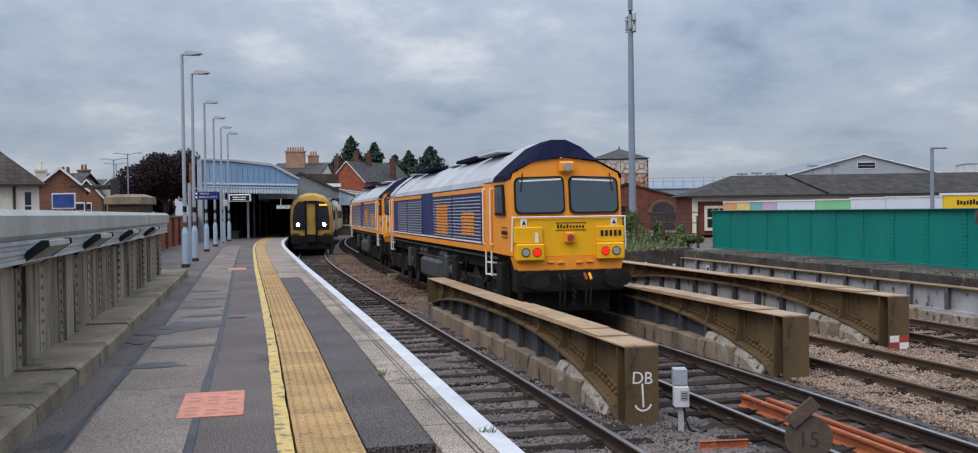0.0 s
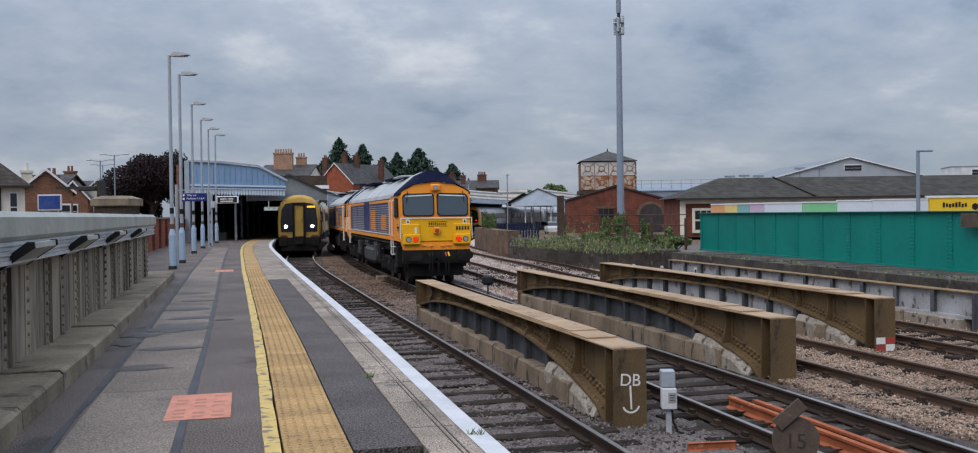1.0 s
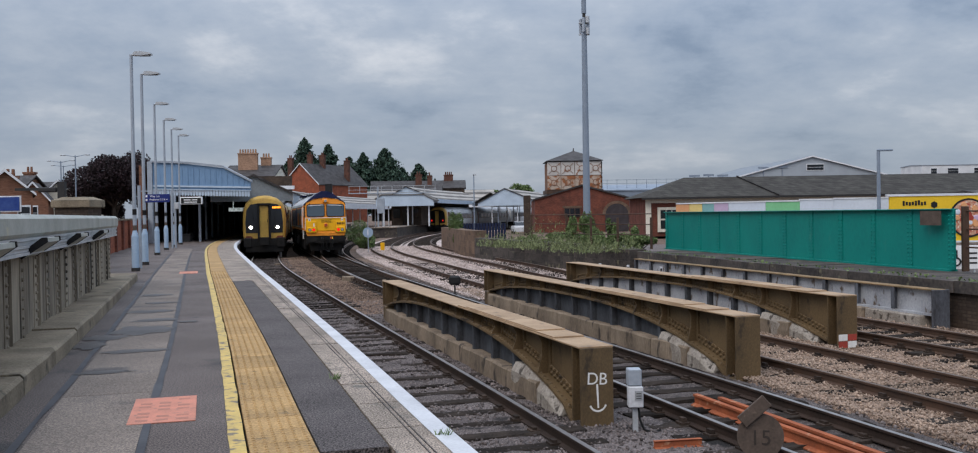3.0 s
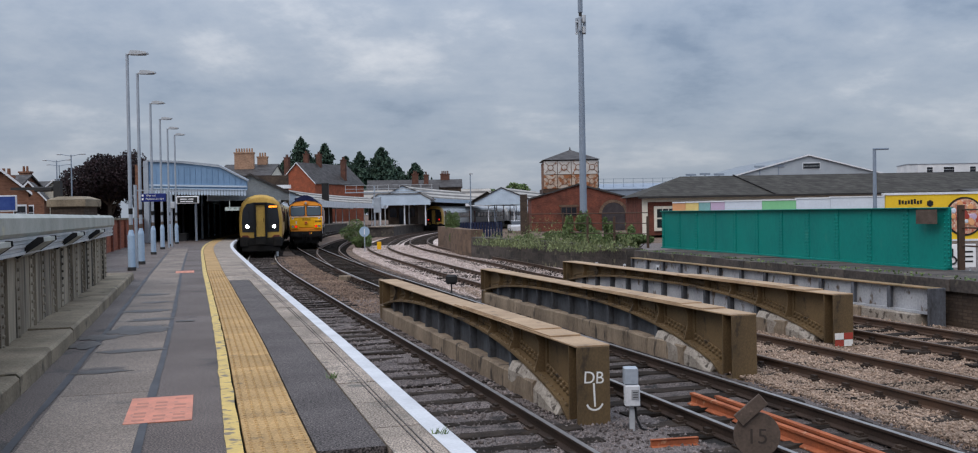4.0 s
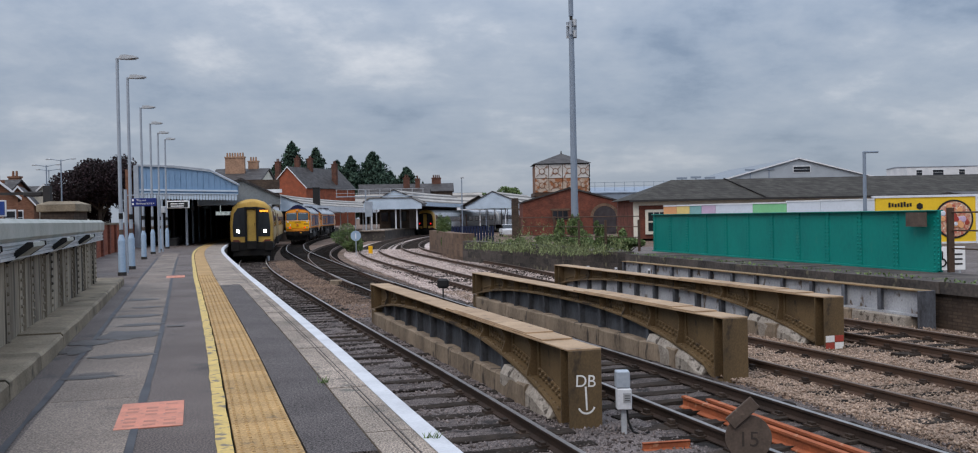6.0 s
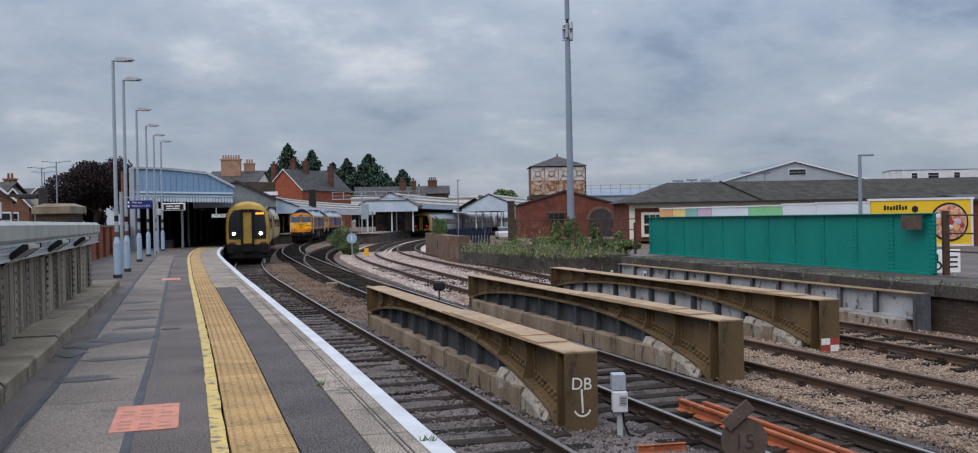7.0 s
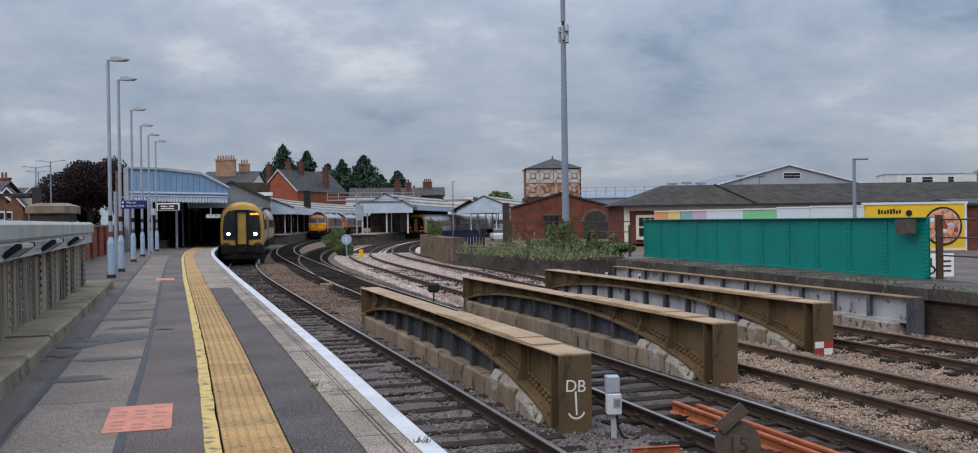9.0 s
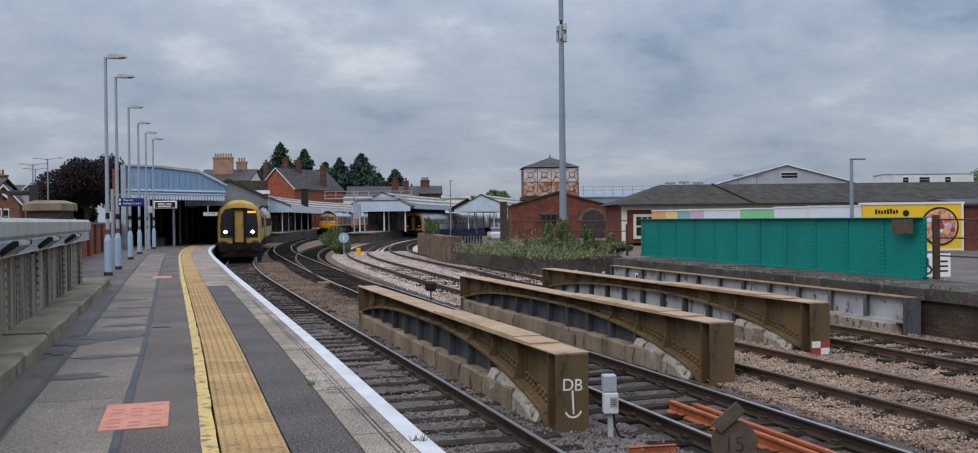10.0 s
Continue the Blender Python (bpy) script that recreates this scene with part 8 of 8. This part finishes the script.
    gable_house("modular_block", 100, 205, 17, 10, -1, 9.7, 9.9, 0, "white_render", "lamp_grey", "white modular block on the skyline", axis="x", over=0.1, windows=(("f", -2, 9.0, 2.2, 1.1), ("f", 3, 9.0, 1.2, 1.1), ("f", -6, 9.0, 1.2, 1.1)))
    for x, y, z, sd in ((128, 230, 0, 81),):
        broad_tree(x, y, z, 13, 7, "green_leaves", "green leafy tree on the skyline", sd, 4000)
    for i, (x, z) in enumerate(((27.2, 6.6), (29.0, 6.7), (30.8, 6.6), (36.0, 7.7), (38.4, 7.8))):
        t2 = thing("floodlight_mast", pose(x * 1.22, 150, -1), "small floodlight mast above the roofs", "floodlight mast", "floodlight masts")
        bm = bmesh.new()
        rod(bm, (0, 0, 0), (0, 0, z + 1.0), 0.12, 0.1, 6)
        part("mast", bm, "mast_grey", t2)
        bm = bmesh.new()
        box(bm, 0, 0, z + 0.9, 1.6, 0.3, 0.3)
        part("lamp_bar", bm, "mast_grey", t2)
    # low range between the tower and the shed, and railings
    gable_house("low_range", 24, 140, 16, 8, -1, 4.2, 5.0, 0, "mast_grey", "mast_grey", "low blue-grey sheds behind the tower", axis="x", over=0.1)
    th = thing("roof_railing", pose(21, 136.5, 0), "thin grey railing on the roofs", "railing")
    for k in range(10):
        bm = bmesh.new()
        box(bm, -4.5 + k * 1.4, 0.6, 4.1, 0.06, 0.06, 1.8)
        part("post", bm, "mast_grey", th)
    for z in (5.3, 5.8):
        bm = bmesh.new()
        box(bm, 1.8, 0.6, z, 12.8, 0.05, 0.05)
        part("rail", bm, "mast_grey", th)
    # blue fence, pale cars in the yard
    th = thing("blue_fence", pose(-0.6, 82, -1.2, 0, 0, -25), "dark blue palisade fence by the yard", "fence")
    for k in range(18):
        bm = bmesh.new()
        box(bm, -1.8 + k * 0.27, 0, 0, 0.2, 0.04, 1.8)
        part("pale", bm, "fence_blue", th)
    car(4.75, 121, 4, "white_paint")
    for x, y, h in ((-1.0, 135, 11.0), (2.6, 150, 8.0)):
        t2 = thing("slim_mast", pose(x, y, -1.2), "slim grey lamp mast in the yard", "mast", "yard masts")
        bm = bmesh.new()
        rod(bm, (0, 0, 0), (0, 0, h * 0.72), 0.1, 0.07, 8)
        part("pole", bm, "mast_grey", t2)
        bm = bmesh.new()
        box(bm, 0.1, 0, h * 0.72, 0.5, 0.3, 0.18)
        part("lamp_head", bm, "galvanised", t2)
    th = thing("chimney_post", pose(5.3, 112, -1.2), "square dark brick post in the yard", "post")
    bm = bmesh.new()
    box(bm, 0, 0, 0, 0.8, 0.8, 4.6)
    part("post", bm, "dark_brick", th)


for _k, _c in (("h_orange", (0.72, 0.36, 0.17)), ("h_yellow", (0.75, 0.58, 0.22)), ("h_teal", (0.22, 0.42, 0.42)), ("h_mauve", (0.52, 0.40, 0.54)), ("h_white", (0.62, 0.68, 0.76)), ("h_green", (0.22, 0.55, 0.28)),
               ("h_mural", (0.80, 0.52, 0.03)), ("fence_blue", (0.010, 0.016, 0.045)), ("warehouse_grey", (0.34, 0.38, 0.42)), ("warehouse_roof", (0.20, 0.225, 0.25))):
    M[_k] = mat(_k, _c, tuple(v * 0.86 for v in _c), rough=0.6, scale=0.6, fine=8, bump=0.04)
M["h_pizza"] = mat("h_pizza", (0.42, 0.08, 0.05), (0.55, 0.38, 0.25), rough=0.6, scale=3.0, fine=6, bump=0.0, spots=(0.7, 0.62, 0.5), spot_at=0.55)


def car(x, y, turn, key):
    th = thing("parked_car", pose(x, y, -1.2, 0, 0, turn), "parked %s car in the yard" % ("white" if key == "white_paint" else "red"), "car", "parked cars")
    bm = bmesh.new()
    prism(bm, [(-2.1, 0.3), (2.1, 0.3), (2.15, 0.75), (1.9, 0.92), (1.1, 1.0), (-1.9, 1.02), (-2.1, 0.8)], off(YZ, -0.88), 1.76)
    part("body", bm, key, th)
    bm = bmesh.new()
    prism(bm, [(-1.85, 1.0), (1.05, 0.98), (0.35, 1.45), (-1.3, 1.48)], off(YZ, -0.76), 1.52)
    c = part("cabin", bm, "window_glass", th, "dark glazed cabin")
    bm = bmesh.new()
    prism(bm, [(-1.35, 1.46), (0.4, 1.44), (0.3, 1.5), (-1.25, 1.52)], off(YZ, -0.74), 1.48)
    part("roof", bm, key, th)
    for sx in (-1, 1):
        for q in (-1.3, 1.3):
            bm = bmesh.new()
            rod(bm, (sx * 0.74, q, 0.31), (sx * 0.9, q, 0.31), 0.31, 0.31, 16)
            part("wheel", bm, "rubber", th, "black wheel")


def town_left():
    th = thing("white_house", pose(-31.0, 49.5, -1, 0, 0, 29), "cream rendered house with a brown hipped tile roof", "building")
    bm = bmesh.new()
    box(bm, 0, 0, 0, 9.6, 12, 4.15)
    part("wall", bm, "cream_render", th, "cream rendered walls")
    bm = bmesh.new()
    v = [bm.verts.new(p) for p in ((-5.1, -6.3, 4.1), (5.1, -6.3, 4.1), (5.1, 6.3, 4.1), (-5.1, 6.3, 4.1), (0.6, -3.2, 7.9), (0.6, 3.0, 7.9))]
    for f in ((0, 1, 4), (1, 2, 5, 4), (2, 3, 5), (3, 0, 4, 5), (3, 2, 1, 0)):
        bm.faces.new([v[i] for i in f])
    part("roof", bm, "brown_tiles", th, "brown hipped tile roof")
    bm = bmesh.new()
    box(bm, 0, -6.35, 3.98, 10.3, 0.14, 0.12)
    part("gutter", bm, "black_steel", th, "dark gutter")
    bm = bmesh.new()
    rod(bm, (3.7, -6.08, 0), (3.7, -6.08, 4.0), 0.06, 0.06, 8)
    part("downpipe", bm, "black_steel", th, "black downpipe")
    for u in (-3.6, -1.2, 1.0, 2.7, 4.3):
        bm = bmesh.new()
        box(bm, u, -6.02, 2.3, 0.62 if u < 4 else 0.4, 0.08, 1.5)
        w = part("window", bm, "white_wood", th, "white window frame")
        for k in range(2):
            bm = bmesh.new()
            box(bm, u, -6.05, 2.38 + k * 0.7, 0.46 if u < 4 else 0.28, 0.06, 0.64)
            part("pane", bm, "window_glass", w, "dark pane")
    gable_house("brick_terrace", -35.3, 72, 3.5, 8, -1, 3.4, 4.9, 26, "brown_brick", "brown_tiles", "brick house with tall red chimneys", axis="y",
                windows=(("f", 1.2, 2.4, 0.7, 1.0),), chimneys=((-1.3, 0, 4.0, 5.2, 1, "cream_render"), (0.4, 2, 4.2, 4.95, 2, "brown_brick")))
    th = thing("blue_billboard", pose(-29.2, 60, 0), "blue poster billboard with a white frame", "billboard")
    bm = bmesh.new()
    box(bm, 0, 0, 2.0, 1.5, 0.1, 1.0)
    part("frame", bm, "white_wood", th, "white frame")
    bm = bmesh.new()
    box(bm, 0, -0.06, 2.08, 1.36, 0.04, 0.84)
    part("poster", bm, "poster_blue", th, "blue poster")
    for x in (-0.6, 0.6):
        bm = bmesh.new()
        box(bm, x, 0.06, -1.2, 0.1, 0.1, 3.9)
        part("leg", bm, "bark", th)
    gable_house("villa", -43.1, 94, 2.6, 7, -1, 3.4, 4.9, 20, "brown_brick", "slate", "brick villa with white bargeboards", axis="y", windows=(("f", 0, 2.5, 0.7, 1.2),))
    gable_house("villa", -48.5, 100, 5, 8, -1, 4.0, 5.9, 0, "brown_brick", "slate", "grey-roofed villa behind the bridge", axis="x", chimneys=((1.6, 1, 5.2, 6.6, 2, "brown_brick"),))
    gable_house("villa", -44.6, 106, 3.6, 7, -1, 3.9, 5.5, 0, "cream_render", "slate", "pale villa with a gable window", axis="y", windows=(("f", 0, 2.8, 0.7, 1.1),))
    gable_house("far_terrace", -52, 118, 14, 8, -1, 4.2, 5.9, 4, "cream_render", "slate", "far terrace with a slate roof", axis="x", chimneys=((-3, 0, 5, 6.6, 2, "brown_brick"),))
    broad_tree(-37.9, 100, -1, 9.1, 5.0, "beech_leaves", "dark purple-leaved beech tree", 91, 34000, (0.07, 0.17))
    broad_tree(-31.4, 104, -1, 7.4, 2.6, "pine_leaves", "dark green tree beside the beech", 92, 9000, (0.08, 0.18))
    broad_tree(-41.0, 104, -1, 6.4, 2.4, "beech_leaves", "dark reddish leafy tree beside the houses", 93, 8000, (0.07, 0.17))
    # stone pier with a weathered cap, brick wall along the back of the platform
    p = thing("stone_pier", pose(-11.05, 26.6, -1.2), "square stone bridge pier with a weathered domed cap", "pier")
    bm = bmesh.new()
    box(bm, 0, 0, 0, 0.9, 0.9, 3.0)
    part("shaft", bm, "dark_brick", p)
    bm = bmesh.new()
    box(bm, 0, 0, 2.98, 1.06, 1.06, 0.2, bevel=0.02)
    t_ = [bm.verts.new((x, y, 3.18)) for x, y in ((-0.53, -0.53), (0.53, -0.53), (0.53, 0.53), (-0.53, 0.53))]
    u_ = [bm.verts.new((x, y, 3.27)) for x, y in ((-0.3, -0.3), (0.3, -0.3), (0.3, 0.3), (-0.3, 0.3))]
    for i in range(4):
        bm.faces.new((t_[i], t_[(i + 1) % 4], u_[(i + 1) % 4], u_[i]))
    bm.faces.new(u_)
    part("cap", bm, "kerb", p, "lichened stone cap")
    bw = Line([(-10.6, 24.5), (-12.6, 30), (-17.3, 47), (-19.7, 57.2)])
    bm = bmesh.new()
    sweep(bm, bw, 0, bw.length, rect(-0.3, 0, -0.1, 1.38), 2)
    w = tagged(part("wall_brick", bm, "orange_brick"), "orange-red brick wall along the back of the platform", "wall", kind="structure")
    bm = bmesh.new()
    sweep(bm, bw, 0, bw.length, rect(-0.36, 0.06, 1.38, 1.47), 2)
    part("coping", bm, "kerb", w, "grey coping")
    s = 1.0
    while s < bw.length:
        q, turn = bw.at(s, 0.05)
        bm = bmesh.new()
        box(bm, q.x, q.y, -0.05, 0.1, 0.35, 1.44, turn)
        part("pier", bm, "red_brick", w)
        s += 3.0
    # tall twin-armed road lamps and a plain arm sign
    for x, y, h, arm in ((-34.6, 80, 6.4, 1.15), (-33.4, 80, 6.85, 1.2), (-43.0, 100, 7.15, 1.3)):
        th = thing("road_lamp", pose(x, y, -1), "tall grey road lamp with two thin arms", "street lamp", "road lamps")
        bm = bmesh.new()
        rod(bm, (0, 0, 0), (0, 0, h + 0.9), 0.08, 0.05, 8)
        part("column", bm, "mast_grey", th)
        for sx in (-1, 1):
            bm = bmesh.new()
            rod(bm, (0, 0, h + 0.8), (sx * arm * 0.7, 0, h + 0.95), 0.03, 0.025, 6)
            part("arm", bm, "mast_grey", th)
            bm = bmesh.new()
            box(bm, sx * arm * 0.85, 0, h + 0.9, arm * 0.3, 0.2, 0.09, bevel=0.02)
            part("lantern", bm, "galvanised", th, "thin lantern")
    th = thing("signal_arm_post", pose(-13.6, 31.5, -1.2), "dark post with a horizontal arm beyond the bridge", "post")
    bm = bmesh.new()
    box(bm, 0, 0, 0, 0.22, 0.2, 3.9)
    part("post", bm, "black_steel", th)
    bm = bmesh.new()
    box(bm, -0.75, 0, 3.62, 1.5, 0.12, 0.09)
    box(bm, -0.45, 0, 3.56, 0.6, 0.2, 0.16, bevel=0.03)
    part("arm", bm, "black_steel", th, "black arm")


M["poster_blue"] = mat("poster_blue", (0.02, 0.045, 0.20), (0.05, 0.09, 0.26), rough=0.35, scale=1.5, fine=5, bump=0)


# ---- the place, put together ----
ground()
track(TRACK_A, -8, 96, "platform track on dark oily timber sleepers", 125, 1)
track(TRACK_B, -8, 190, "main track on timber sleepers that curves past the station", 120, 2)
track(TRACK_C, -8, 188, "curving track on pale stone ballast", 90, 3, "rail_dull")
track(TRACK_D, -8, 176, "curving track beside the retaining wall", 90, 4, "rail_dull")
track(TRACK_BRANCH, 36, 145, "branch track that leaves the main track at a turnout", 0, 5, "rail_dull")
ballast()
kerb()
parapet()
girder((1.37, 11.76), (-2.3, 24.3), marks=True, label="brown-painted riveted girder with an arched lower edge and painted letters")
girder((4.08, 14.88), (0.25, 28.2), label="brown-painted riveted girder with an arched lower edge over a stone ledge")
girder((6.8, 18.0), (2.95, 31.6), label="brown-painted riveted girder with a red and white patch on its foot", stripes=True)
plate_girder((9.92, 20.9), (5.9, 36.6), -0.38, -0.96, "grey_girder", "grey_bridge_girder", "flaking pale grey plate girder below the retaining wall", "bridge girder")
plate_girder((11.74, 24.0), (7.85, 40.9), 1.36, -0.2, "green_paint", "green_bridge_girder", "bright green painted riveted plate girder", "bridge girder", wide=0.26, pitch=1.45, flange="green_paint", riv=True)
platform()
damp_patches()
warning_panel(7.82, 0.465, 1.0, "warning_panel", "faded orange warning panel stencilled on the asphalt")
warning_panel(26.2, 0.465, 1.0, "warning_panel", "faded orange warning panel stencilled on the asphalt")
for _x, _y in ((-9.59, 26.8), (-10.57, 30.4), (-12.87, 38.4), (-14.53, 44.6), (-15.72, 49.4), (-16.55, 53.2)):
    lamp_post(_x, _y)
platform_signs()
location_box()
disc_sign()
loose_rails()
lineside_bits()
train_shed()
station()
water_tower()
phone_mast()
right_side()
town_right()
town_left()
for _i, (_x, _y) in enumerate(((-1.33, 8.55), (-0.28, 6.3))):
    sprig(_x, _y, 0.005, _i)
loose_cable([(4.9, 13.4), (5.3, 13.0), (5.6, 13.2), (6.0, 12.6), (6.5, 12.8)], "black cable looping over the ballast")
loose_cable([(5.4, 11.6), (5.2, 12.2), (5.5, 12.5), (5.35, 13.1)], "thin black cable lying on the ballast")
# ---- what moves: the two locomotives draw away round the curve ----
def trains():
    s = TRACK_A.near_y(59.6)
    a = railcar("railcar", "railcar with a yellow front and lit headlamps waiting at the platform", True, "dmu_side", True, "platform railcars")
    a.matrix_basis = on_track(TRACK_A, s, 19.0)
    b = railcar("railcar", "railcar coupled behind the leading car", True, "dmu_side", False, "platform railcars")
    b.matrix_basis = on_track(TRACK_A, s + 23.2, 19.0)
    s = TRACK_C.near_y(137.0)
    for i in range(3):
        c = railcar("railcar", "white railcar with red tail lamps at the far platform" if not i else "white railcar in the far train", False, "dmu_white", not i, "far railcars")
        c.matrix_basis = pose(0, 0, -0.3) @ on_track(TRACK_C, s + i * 23.2, 19.0)


trains()
LOCO, AXLES = locomotive()
LOCO_REAR = copy_thing(LOCO, Matrix())
LOCO_REAR["label"] = "orange and blue freight diesel locomotive coupled ahead of its twin"
AXLES_REAR = [o for o in LOCO_REAR.children if o.name.startswith("wheelset")]
S_START, SPEED = TRACK_B.near_y(20.05), 13.8


def motions():
    for ob, lead in ((LOCO, 0.0), (LOCO_REAR, 21.5)):
        rows = []
        for i in range(41):
            t = i * 0.25
            run = 13.2 * t if t < 2.5 else (33.0 + 14.4 * (t - 2.5) if t < 5 else SPEED * t)
            rows.append((t, on_track(TRACK_B, S_START + run + lead, 17.0)))
        walk(ob, rows)
    for group in (AXLES, AXLES_REAR):
        for ax in group:
            at = ax.matrix_basis.translation.copy()
            walk(ax, [(i / FPS, pose(at.x, at.y, at.z, math.degrees(-SPEED / 0.53 * i / FPS), 0, 0)) for i in range(0, 301)])


motions()
